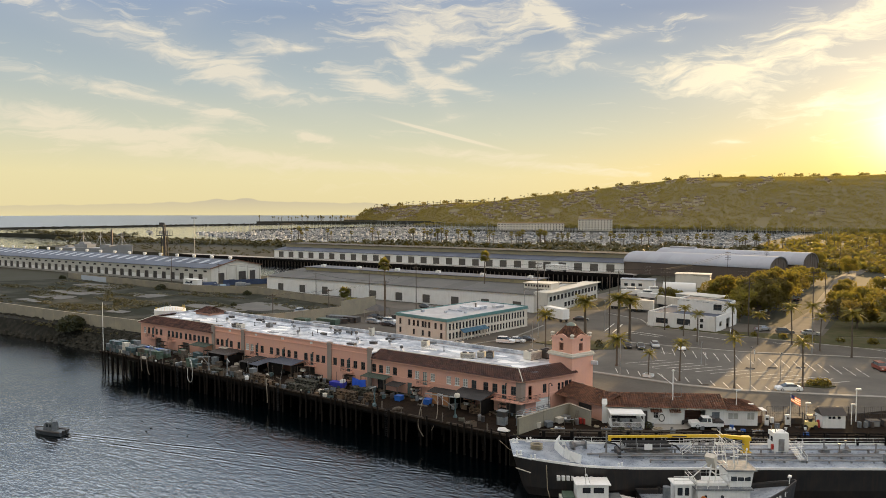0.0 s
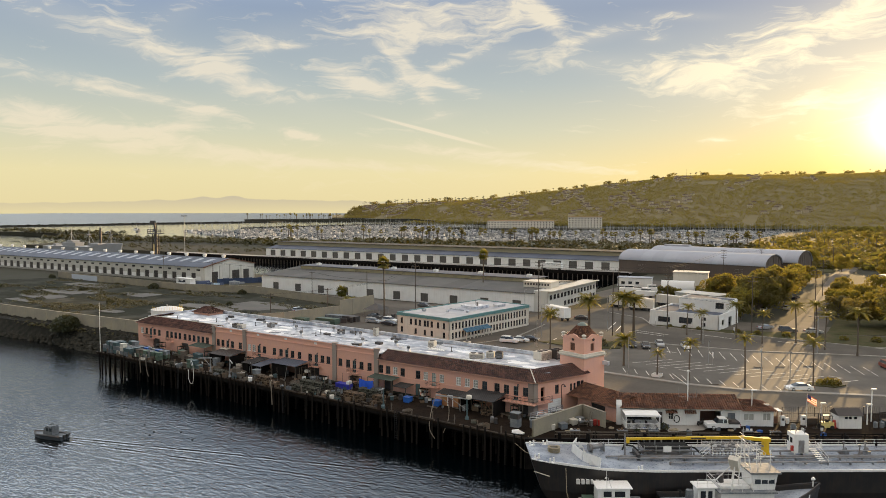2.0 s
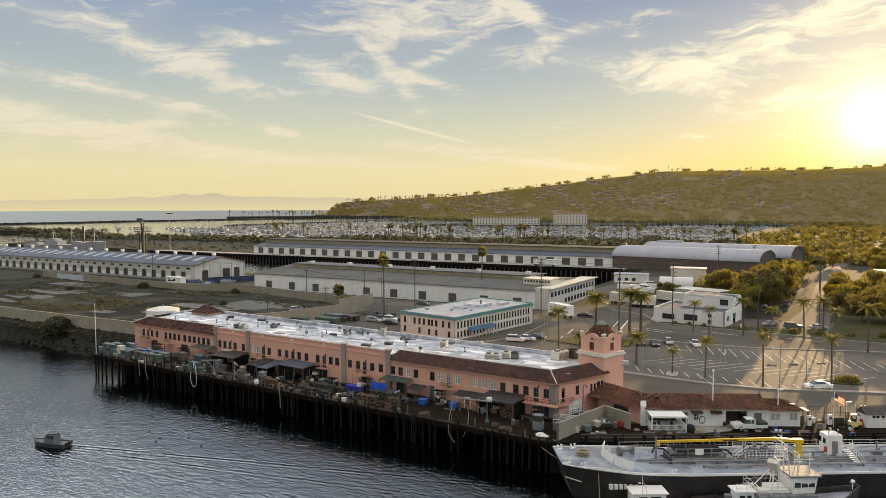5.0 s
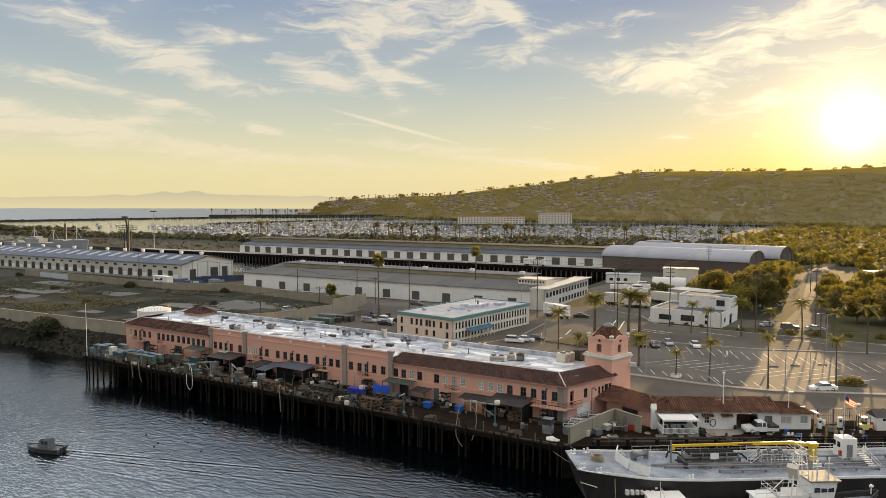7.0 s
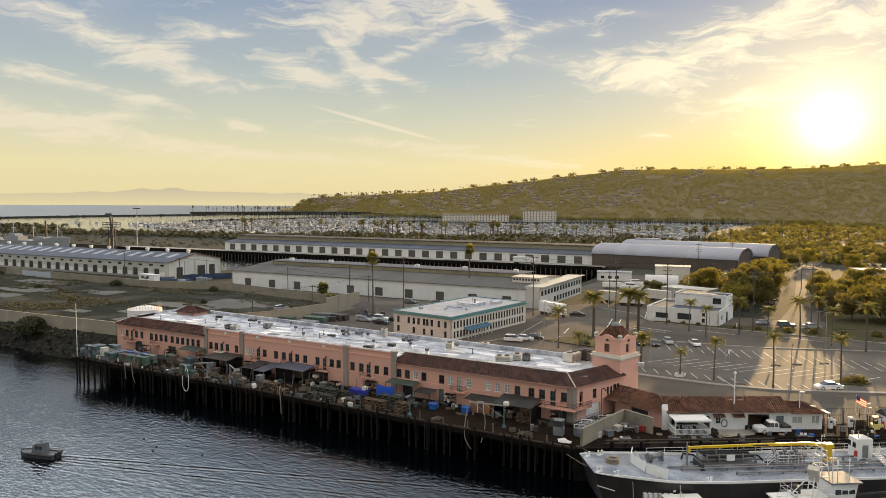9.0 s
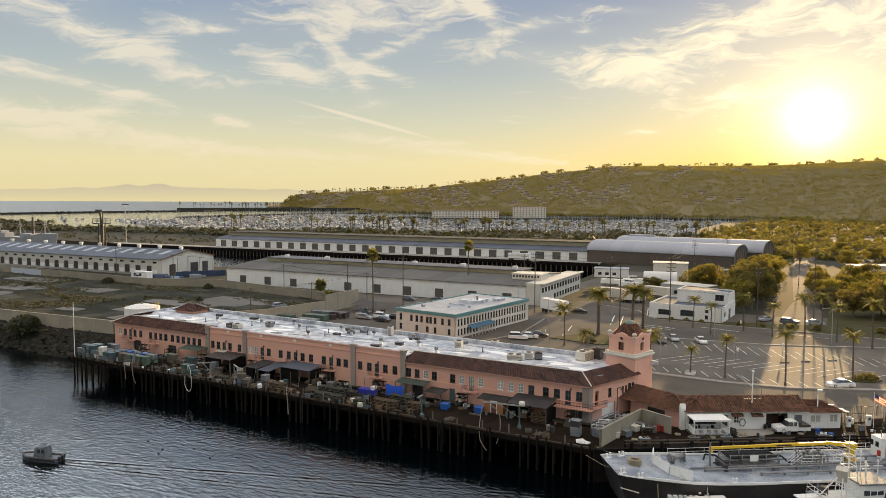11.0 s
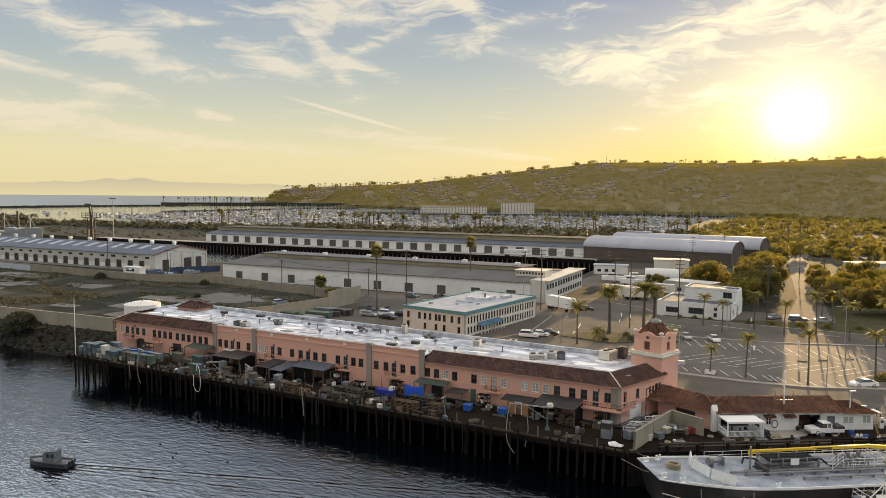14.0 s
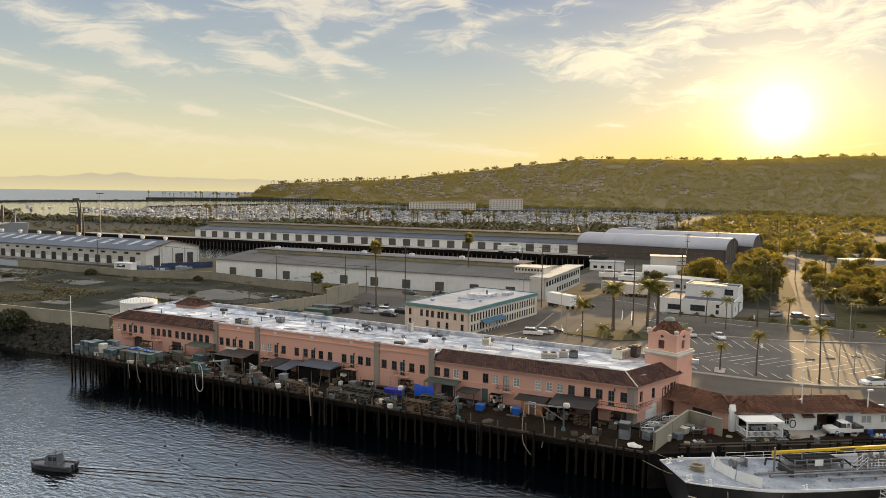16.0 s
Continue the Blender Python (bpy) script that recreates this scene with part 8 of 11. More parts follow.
for k in range(len(st) - 1):
    x0, x1 = st[k], st[k + 1]
    q.poly([(x0, -beam_at(x0) + .02, sheer(x0) - 0.02), (x1, -beam_at(x1) + .02, sheer(x1) - 0.02), (x1, beam_at(x1) - .02, sheer(x1) - 0.02), (x0, beam_at(x0) - .02, sheer(x0) - 0.02)])
q.obj("deck", DECK_GREY, barge, "wet-looking grey painted deck")
q = M()
for s in (-1, 1):
    for k in range(len(st) - 1):
        x0, x1 = st[k], st[k + 1]
        hgt = 0.28 if x0 >= 3 else 0.12
        q.extrude([(-0.07, 0), (0.07, 0), (0.07, hgt), (-0.07, hgt)], (x0, s * (beam_at(x0) - 0.08), sheer(x0)), (x1, s * (beam_at(x1) - 0.08), sheer(x1)))
q.obj("gunwale", WHITE, barge, "white gunwale edge")
# name plates: the lettering is left as plain bars
q = M()
for k, w in enumerate((0.42, 0.42, 0.42, 0.3, 0.42, 0.42, 0.0, 0.3)):
    if w:
        q.box(5.6 + 0.62 * k, 5.6 + 0.62 * k + w, -BH * 1.0 - 0.02, -BH * 0.9, 2.55, 3.1)
q.obj("name_bars", WHITE, barge, "white name bars on the bow")
M().tube([(0.35, -3.3, 3.6), (2.2, -4.45, 3.35)], 0.07, 6).obj("bow_rail", CREAM, barge)
# breakwater bulwark plates behind the foredeck
bw = M()
for y0, x0, y1, x1 in ((-4.2, 8.8, -1.9, 7.0), (-1.6, 6.9, 1.6, 6.2), (1.9, 6.2, 4.3, 7.2)):
    bw.extrude([(-0.06, 0), (0.06, 0), (0.25, 1.15), (0.12, 1.2)], (x0, y0, sheer(7) - 0.05), (x1, y1, sheer(7) - 0.05))
bw.obj("wave_screen", WHITE, barge, "white angled wave screen")
for y in (-3.6, 0.2, 3.3):
    M().extrude([(0, 0), (0.7, 0), (0, 0.95)], (7.5, y, sheer(7)), (7.5, y + 0.07, sheer(7))).obj("screen_bracket", WHITE, barge)
# mooring gear on the foredeck
def bitts(x, y):
    b = M().box(-0.45, 0.45, -0.2, 0.2, 0, 0.08).obj("bitt_base", WHITE, barge, at=rz(x, y, sheer(x) - 0.02, 20))
    for s in (-0.28, 0.28):
        M().lathe([(0.11, 0), (0.11, 0.47), (0.15, 0.48), (0.15, 0.54), (0, 0.55)], 10, (s, 0, 0.08)).obj("bitt", WHITE, b)


for x, y in ((0.8, -2.6), (0.8, 2.6), (2.6, -3.7), (2.8, 3.6), (14, -4.4), (22, 4.4), (30, -4.4), (42, 4.4), (52, -4.4)):
    bitts(x, y)
coil = M()
for k in range(7):
    coil.lathe([(0.75 - 0.05 * (k % 3), 0.1 * k), (0.9 - 0.05 * (k % 3), 0.05 + 0.1 * k), (0.75 - 0.05 * (k % 3), 0.1 + 0.1 * k), (0.6, 0.05 + 0.1 * k), (0.75 - 0.05 * (k % 3), 0.1 * k)], 16)
coil.obj("rope_coil", ROPE, barge, "coiled tan mooring rope", at=pose(3.6, 0.9, sheer(3.6)))
wn = M().cyl((-0.9, 0, 0.7), (0.9, 0, 0.7), 0.34, None, 12).box(-1.0, -0.85, -0.5, 0.5, 0, 1.1).box(0.85, 1.0, -0.5, 0.5, 0, 1.1).cyl((-1.3, 0, 0.7), (-1.0, 0, 0.7), 0.5, None, 12)
wn.obj("winch", STEEL, barge, at=rz(9.8, 2.4, sheer(9.8), 20))
# pipework and hose racks amidships
pi = M()
for y, x0, x1, z in ((0.0, 10.5, 60, 0.35), (-0.7, 12.0, 60, 0.35), (1.6, 17, 58, 0.5), (-2.3, 18.5, 60, 0.3)):
    pi.cyl((x0, y, 4.05 + z), (x1, y, 4.05 + z), 0.13, None, 8)
    for k in range(int((x1 - x0) / 3)):
        pi.box(x0 + 3 * k, x0 + 3 * k + 0.12, y - 0.18, y + 0.18, 4.0, 4.05 + z)
pi.obj("deck_pipe", STEEL, barge, "grey cargo pipes along the deck")
rack = M().box(15.8, 22.3, 0.3, 3.4, 4.42, 4.5).obj("hose_rack", STEEL, barge, "grey steel hose rack")
for x in (15.8, 17.4, 19.0, 20.6, 22.2):
    for y in (0.3, 3.3):
        M().box(x, x + 0.12, y, y + 0.12, 4.05, 5.75).obj("rack_post", STEEL, rack)
    M().box(x, x + 0.1, 0.42, 3.3, 5.0, 5.1).obj("rack_bar", STEEL, rack)
for z in (5.05, 5.65):
    for y in (0.21, 3.43):
        M().box(15.8, 22.3, y, y + 0.08, z, z + 0.08).obj("rack_rail", STEEL, rack)
for k in range(6):
    M().cyl((15.9, 0.7 + 0.42 * k, 5.25 + 0.05 * (k % 2)), (22.2, 0.7 + 0.42 * k, 5.25 + 0.05 * (k % 2)), 0.15, None, 8).obj("cargo_hose", RUBBER, barge, "black cargo hose in the rack")
M().tube([(13.4, 2.6, 4.4), (13.8, 3.0, 5.0), (14.8, 2.2, 5.1), (15.6, 1.2, 4.4)], 0.12, 7).obj("cargo_hose", RUBBER, barge, "black hose looped on the deck")
M().tube([(22.2, 1.2, 5.3), (23.0, 1.0, 5.2), (23.6, 0.4, 4.6), (24.6, 0.2, 4.5)], 0.12, 7).obj("cargo_hose", RUBBER, barge, "black hose sagging to the manifold")
M().box(18.4, 19.5, 0.18, 0.24, 4.9, 5.7).obj("notice_plate", WHITE, barge, "white notice plate")
M().cyl((13.2, 0.4, 4.2), (13.2, 0.4, 7.4), 0.14, 0.1, 8).box(12.7, 13.7, -0.1, 0.9, 4.05, 4.3).obj("foremast", STEEL, barge, "grey foremast post")
bl = M().box(14.6, 15.0, -0.8, 1.8, 4.1, 4.9).cyl((14.2, 1.5, 4.4), (16.2, -0.6, 5.3), 0.12, None, 6).cyl((15.2, 1.9, 4.4), (17.2, 0.0, 5.2), 0.12, None, 6)
bl.obj("black_hose_saddle", STEEL_DARK, barge)
# manifold amidships with stairs and rails
rngm = random.Random(3)
for k in range(16):
    x, y = 25.6 + 0.5 * (k % 8), 0.6 + 1.2 * (k // 8)
    zt = 0.85 + 0.3 * (k % 3)
    M().cyl((0, 0, 0), (0, 0, zt), 0.12, None, 7).cyl((-0.2, 0, zt), (0.2, 0, zt), 0.2, None, 8).obj("valve", STEEL, barge, "grey manifold valve", at=pose(x, y, 4.05))


def railing(q, pts, h=1.0, rails=3, r=0.03, step=1.2):
    for p, w in zip(pts, pts[1:]):
        p, w = Vector(p), Vector(w)
        L_ = (w - p).length
        n_ = max(1, int(L_ / step))
        for k in range(n_ + 1):
            a = p.lerp(w, k / n_)
            q.cyl(a, a + Vector((0, 0, h)), r, None, 5, False)
        for j in range(rails):
            z = Vector((0, 0, h * (j + 1) / rails))
            q.cyl(p + z, w + z, r, None, 5, False)
    return q


q = M()
railing(q, [(24.8, -0.6, 4.6), (30.4, -0.6, 4.6), (30.4, 3.4, 4.6), (24.8, 3.4, 4.6)], 1.1)
for s in (-0.6, 0.3):
    railing(q, [(23.4, s, 4.1), (24.8, s, 5.2)], 0.9, 2)
    railing(q, [(30.4, s, 5.2), (32.0, s, 4.1)], 0.9, 2)
q.obj("manifold_rail", WHITE, barge, "white handrails round the manifold")
sp = M()
for k in range(5):
    sp.box(23.4 + 0.3 * k, 23.7 + 0.3 * k, -0.6, 0.3, 4.15 + 0.2 * k, 4.2 + 0.2 * k)
sp.obj("stair", STEEL, barge)
# yellow crane lying along the deck
cr = M()
cr.box(32.6, 33.3, 1.2, 2.0, 4.05, 6.1).box(32.3, 33.6, 0.9, 2.3, 4.05, 4.25)
cr.obj("crane_pedestal", YELLOW, barge)
boom = M()
pA, pB = (33.2, 1.6, 6.1), (13.9, 1.6, 6.3)
boom.extrude([(-0.2, -0.22), (0.2, -0.22), (0.2, 0.22), (-0.2, 0.22)], pA, (29.6, 1.6, 6.45))
boom.extrude([(-0.17, -0.18), (0.17, -0.18), (0.17, 0.18), (-0.17, 0.18)], (29.6, 1.6, 6.45), (22.0, 1.6, 6.4))
boom.extrude([(-0.14, -0.15), (0.14, -0.15), (0.14, 0.15), (-0.14, 0.15)], (22.0, 1.6, 6.4), pB)
boom.box(13.7, 14.1, 1.4, 1.8, 5.75, 6.45)
boom.box(32.4, 33.5, 1.15, 2.05, 5.9, 6.4)
bm_ = boom.obj("crane_boom", YELLOW, barge, "long yellow crane boom")
M().cyl((32.6, 1.3, 5.3), (29.8, 1.4, 6.3), 0.1, None, 8).obj("crane_ram", STEEL, bm_)
M().extrude([(-0.235, -0.08), (0.235, -0.08), (0.235, 0.08), (-0.235, 0.08)], (24.6, 1.6, 6.42), (22.6, 1.6, 6.41)).obj("boom_mark", STEEL_DARK, bm_, "dark bar of unreadable lettering")
M().extrude([(-0.1, 0), (0.1, 0), (0.05, 2.3), (-0.05, 2.3)], (17.6, 1.5, 4.05), (17.7, 1.7, 4.05)).obj("boom_crutch", STEEL, barge)
# white control cabin on legs
CS = pose(-5.1, 0.3, -0.5)
cb = M().box(41.6, 43.6, 0.4, 2.4, 5.0, 7.6)
cab = cb.obj("control_cabin", WHITE, barge, "white control cabin on legs", at=CS)
for x in (41.8, 43.4):
    for y in (0.6, 2.2):
        M().cbox(x, y, 4.5, 0.15, 0.15, 1.0).obj("leg", WHITE, cab)
M().box(42.2, 43.0, 0.36, 0.4, 5.1, 6.8).obj("door", STEEL, cab)
M().box(41.56, 41.6, 0.9, 1.5, 6.3, 7.0).box(41.56, 41.6, 1.9, 2.5, 6.3, 7.0).obj("window", GLASS, cab)
M().box(41.3, 41.6, 0.5, 0.8, 5.3, 6.0).obj("extinguisher", RED, cab, "red extinguisher box")
q = M()
for x, y in ((42, 1), (42.7, 2.0), (43.3, 1.0), (41.9, 2.1)):
    q.cyl((x, y, 7.6), (x, y, 8.1), 0.05, None, 5).rock((x, y, 8.15), 0.12, rngm)
q.obj("roof_lights", STEEL, cab)
q = M()
for s in (38.7, 39.6):
    railing(q, [(s, 1.0, 5.2), (s, -2.4, 4.1)], 0.9, 2)
for k in range(8):
    q.box(38.7, 39.6, 0.7 - 0.4 * k, 1.0 - 0.4 * k, 5.05 - 0.13 * k, 5.1 - 0.13 * k)
q.obj("cabin_stair", WHITE, barge, "white sloping stair with rails")
# vents and lockers further aft
for k in range(9):
    x = (44.0, 45.3, 47.0)[k] if k < 3 else 41 + 3.1 * k
    v = M().cyl((0, 0, 0), (0, 0, 1.5), 0.1, None, 7).cyl((0, 0, 1.5), (0, 0, 1.75), 0.2, 0.16, 8).box(-0.6, 0.6, -0.4, 0.4, 0, 0.35).cyl((0, 0.2, 0.35), (0.5, 0.2, 0.7), 0.2, None, 8)
    v.obj("tank_vent", STEEL, barge, "grey tank vent and hatch", at=pose(x, 1.9 - 1.6 * (k % 2), 4.05))
q = railing(M(), [(9.5, 4.85, 4.3), (78, 4.95, 4.05)], 0.9, 2, 0.03, 2.5)
q.obj("side_rail", WHITE, barge, "white rail along the quay side")
for k in range(5):
    M().box(0, 0.5, 0.2, 0.9, 0, 1.2).obj("locker", GREY_BOX, barge, at=rz(50 + 5 * k, -3.0, 4.05, 10))
# aft deckhouse
dh = M().box(58, 70, -3.8, 3.8, 4.05, 7.0).box(60, 69, -3.2, 3.2, 7.0, 9.6).obj("deckhouse", WHITE, barge, "white deckhouse aft")
for k in range(7):
    M().box(-0.4, 0.4, -0.05, 0, 0, 0.8).obj("window", GLASS, dh, at=pose(60 + 1.5 * k, -3.81, 5.6))
for k in range(4):
    a = M().box(57.3 + 0.1 * k, 57.9, 1.0, 3.2, 5.2 + 0.55 * k, 5.35 + 0.55 * k)
    a.obj("pallet_rack", YELLOW, barge)
# mooring lines
for a, b in (((0.8, -2.6, 5.3), (-1.2, 5.6, 4.4)), ((2.8, 3.6, 5.2), (1.0, 8.5, 4.5)), ((22, 4.4, 4.6), (20, 7.5, 4.5)), ((42, 4.4, 4.6), (44, 7.2, 4.5))):
    M().tube([a, ((a[0] + b[0]) / 2, (a[1] + b[1]) / 2, (a[2] + b[2]) / 2 - 0.3), b], 0.03, 5).obj("mooring_line", ROPE, barge)
M().tube([(4.2, -5.0, 4.6), (4.3, -5.3, 1.5), (4.8, -5.25, -0.2)], 0.05, 5).obj("mooring_line", ROPE, barge)
dr = M()
for k in range(4):
    dr.box(9.2, 9.5, -5.16, -5.08, 1.9 + 0.45 * k, 2.1 + 0.45 * k)
dr.obj("draught_marks", WHITE, barge, "white draught marks")

# the tug alongside -----------------------------------------------------------
tugM = rz(25.0, -15.5, WATER_Z, 35) @ Matrix.Diagonal((1.02, 1.02, 1.2, 1))
tug = thing("tug_boat", tugM, "black-hulled workboat with a white wheelhouse and mast", "workboat")
TL, TB = 19.0, 2.9
st = [0, 1, 4, 8, 12, 15, 17, 18.4, TL]
q = M()


def tz(x):
    return 1.35 + 1.9 * max(0.0, (x - 8.5) / 10.5) ** 1.7


def tb_(x):
    return TB * (1 - max(0.0, (x - 11) / 8.0) ** 2.2)


for x in st:
    b, z = max(0.12, tb_(x)), tz(x)
    k = max(0.0, (x - 12) / 7)
    q.v += [(x - 1.6 * k, -b * 0.7, -0.8), (x - 0.5 * k, -b * 0.95, 0.4), (x, -b, z), (x, b, z), (x - 0.5 * k, b * 0.95, 0.4), (x - 1.6 * k, b * 0.7, -0.8)]
for k in range(len(st) - 1):
    a = 6 * k
    q.f += [(a + 1 + j, a + 7 + j, a + 6 + j, a + j) for j in (0, 1, 3, 4)]
q.f += [(0, 1, 4, 5), (1, 2, 3, 4)]
q.obj("hull", BLACK, tug, "black hull")
q = M()
for k in range(len(st) - 1):
    x0, x1 = st[k], st[k + 1]
    b0, b1 = max(0.12, tb_(x0)) - 0.05, max(0.12, tb_(x1)) - 0.05
    q.poly([(x0, -b0, tz(x0) - 0.5), (x1, -b1, tz(x1) - 0.5), (x1, b1, tz(x1) - 0.5), (x0, b0, tz(x0) - 0.5)])
q.obj("deck", DECK_GREY, tug)
for s in (-1, 1):
    q = M()
    for k in range(len(st) - 1):
        x0, x1 = st[k], st[k + 1]
        q.extrude([(-0.07, -0.1), (0.07, -0.1), (0.07, 0.1), (-0.07, 0.1)], (x0, s * max(0.12, tb_(x0)), tz(x0)), (x1, s * max(0.12, tb_(x1)), tz(x1)))
    q.obj("rubbing_strake", STEEL_DARK, tug)
q = M()
for k, w in enumerate((0.3, 0.32, 0.3, 0.3, 0.32, 0.0, 0.22)):
    if w:
        m = pose(14.4 + 0.45 * k, -tb_(14.6 + 0.45 * k) - 0.06, tz(14.4 + 0.45 * k) - 0.75, 0, 0, 12 + 4 * k)
        q.box(0, w, -0.02, 0.05, 0, 0.5, m)
q.obj("name_bars", WHITE, tug, "white name bars on the bow")
h = M().prism([(6.2, -2.0), (12.6, -1.9), (12.6, 1.9), (6.2, 2.0)], 0.9, 2.9)
house = h.obj("deckhouse", WHITE, tug, "white deckhouse")
M().box(5.9, 12.9, -2.2, 2.2, 2.9, 3.05).obj("boat_deck", GREY_BOX, house)
for x in (7.2, 9.2):
    M().cyl((x, -2.06, 2.2), (x, -1.9, 2.2), 0.17, None, 12).obj("porthole", GLASS, house)
wh_ = M()
i = len(wh_.v)
wh_.v += [(10.2, -1.5, 2.9), (12.9, -1.3, 2.9), (12.9, 1.3, 2.9), (10.2, 1.5, 2.9), (10.0, -1.6, 4.75), (13.2, -1.45, 4.75), (13.2, 1.45, 4.75), (10.0, 1.6, 4.75)]
wh_.f += [(0, 1, 5, 4), (1, 2, 6, 5), (2, 3, 7, 6), (3, 0, 4, 7), (4, 5, 6, 7), (3, 2, 1, 0)]
wheelhouse = wh_.obj("wheelhouse", WHITE, tug, "white wheelhouse with dark windows")
M().box(9.8, 13.5, -1.75, 1.75, 4.75, 4.9).obj("wheelhouse_roof", GREY_BOX, wheelhouse)
for k in range(3):
    M().box(-0.36, 0.36, -0.05, 0.02, 0, 0.85).obj("window", GLASS, wheelhouse, at=pose(10.75 + 0.85 * k, -1.52 + 0.05 * k, 3.7, -4, 0, 3))
for k in range(3):
    M().box(-0.36, 0.36, -0.05, 0.02, 0, 0.85).obj("window", GLASS, wheelhouse, at=pose(13.08, -0.85 + 0.85 * k, 3.7, -9, 0, 90))
ac = M().box(3.6, 5.6, -1.6, 0.2, 0.9, 3.3).box(3.3, 5.9, -1.8, 0.4, 3.3, 3.42)
aft = ac.obj("aft_cabin", WHITE, tug)
M().box(3.9, 4.5, -1.64, -1.6, 2.2, 3.0).box(4.8, 5.3, -1.64, -1.6, 2.2, 3.0).obj("window", GLASS, aft)
M().cyl((2.7, -1.2, 0.9), (2.7, -1.2, 3.0), 0.5, 0.45, 12).obj("funnel", GREY_BOX, tug, "pale exhaust funnel")
M().cyl((6.9, 0.4, 2.9), (6.9, 0.4, 4.1), 0.55, 0.45, 12).obj("exhaust_pipe", STEEL_DARK, tug)
lb = M()
for k in range(16):
    a0, a1 = 2 * math.pi * k / 16, 2 * math.pi * (k + 1) / 16
    lb.cyl((0.33 * math.cos(a0), 0, 0.33 * math.sin(a0)), (0.33 * math.cos(a1), 0, 0.33 * math.sin(a1)), 0.09, None, 6)
lb.obj("lifebuoy", ORANGE, tug, "orange and white lifebuoy", at=pose(6.9, -2.12, 1.9))
q = M()
for x, y in ((8.6, -1.0), (8.6, 1.0), (10.4, -0.9), (10.4, 0.9)):
    q.cyl((x, y, 3.0), (9.5 + (x - 9.5) * 0.4, y * 0.5, 7.6), 0.07, 0.05, 6)
for z, s in ((4.2, 0.85), (5.2, 0.7), (6.2, 0.58), (7.2, 0.45)):
    for y in (-s, s):
        q.cyl((9.5 - s, y, z), (9.5 + s, y, z), 0.045, None, 5)
    for x in (-s, s):
        q.cyl((9.5 + x, -s, z), (9.5 + x, s, z), 0.045, None, 5)
q.cyl((9.5, 0, 7.4), (9.5, 0, 9.2), 0.05, 0.03, 5).cyl((9.5, -1.2, 7.9), (9.5, 1.2, 7.9), 0.04, None, 5).cyl((9.5, -0.9, 8.4), (9.5, 0.9, 8.4), 0.03, None, 5)
q.obj("mast_frame", WHITE, tug, "white lattice mast frame")
for x, y, hh in ((11.0, -0.9, 1.6), (12.0, 0.6, 1.3), (12.6, -0.6, 1.8), (11.6, 0.9, 2.2)):
    q = M().cyl((x, y, 4.9), (x, y, 4.9 + hh), 0.05, None, 5).cyl((x - 0.5, y, 4.9 + hh * 0.75), (x + 0.5, y, 4.9 + hh * 0.75), 0.06, None, 5).cyl((x, y, 4.9 + hh), (x, y, 5.1 + hh), 0.14, 0.1, 7)
    q.obj("aerial", WHITE, tug, "white aerial with a lamp")
q = railing(M(), [(6.0, -2.1, 3.05), (10.0, -2.1, 3.05)], 0.9, 2)
railing(q, [(6.0, 2.1, 3.05), (10, 2.1, 3.05)], 0.9, 2)
railing(q, [(6.0, -2.1, 3.05), (6.0, 2.1, 3.05)], 0.9, 2)
railing(q, [(3.4, -1.75, 3.42), (5.8, -1.75, 3.42)], 0.8, 2)
q.obj("handrail", WHITE, tug)
q = railing(M(), [(5.0, -2.75, 1.3), (12.5, -2.72, 1.45)], 0.8, 2, 0.025)
q.obj("bulwark_rail", STEEL, tug)
M().box(6.4, 10, -1.2, 1.2, 3.05, 3.35).obj("raft_bed", WHITE, tug)
q = M().tube([(7.6, -1.6, 3.1), (8.2, -1.0, 5.6), (9.2, -0.4, 6.2)], 0.08, 6).tube([(5.6, -0.5, 3.4), (8.4, -0.8, 5.9)], 0.06, 6)
q.obj("davit", WHITE, tug)
M().extrude([(-0.5, 0), (0.5, 0), (0.6, 1.4), (-0.6, 1.4)], (8.2, -0.9, 4.9), (8.6, -0.5, 5.2)).obj("windbreak", CREAM, tug, "cream canvas windbreak")
for k in range(4):
    M().cyl((0, 0, -0.8), (0, 0, 0.8), 0.3, None, 9).obj("fender", RUBBER, tug, at=pose(3 + 3.2 * k, 3.1, 0.7))
M().cyl((18.2, 0, 2.9), (18.2, 0, 3.7), 0.07, None, 6).rock((18.2, 0, 3.7), 0.25, rngm).obj("bow_bitt", WHITE, tug)

# small cabin boat inside
sb = thing("cabin_boat", rz(19.6, -17.4, WATER_Z, 35), "small white cabin boat beside the barge", "boat")
M().prism([(-4.5, -1.5), (3.0, -1.5), (5.6, 0), (3.0, 1.5), (-4.5, 1.5)], -0.6, 0.95).obj("hull", HULL_WHITE, sb)
c = M().box(-2.6, 1.4, -1.2, 1.2, 0.95, 3.1).box(-2.8, 1.7, -1.35, 1.35, 3.1, 3.22)
c = c.obj("cabin", WHITE, sb)
M().box(-1.9, -0.9, -1.23, -1.2, 2.1, 2.8).box(-0.5, 0.8, -1.23, -1.2, 2.1, 2.8).obj("window", GLASS, c)
M().box(1.41, 1.44, -0.9, 0.9, 2.0, 2.8).obj("windscreen", GLASS, c)
M().cyl((-1.5, -1.25, 3.2), (-1.6, -1.3, 5.4), 0.05, 0.03, 5).cyl((-0.9, -1.2, 3.2), (-1.4, -1.2, 4.6), 0.04, 0.03, 5).obj("aerial", WHITE, sb)
M().box(-4.2, -2.8, -1.1, 1.1, 0.95, 1.5).obj("engine_box", GREEN_BOX, sb)
M().box(1.8, 3.2, -1.0, 1.0, 0.95, 1.3).obj("fore_hatch", GREY_BOX, sb)

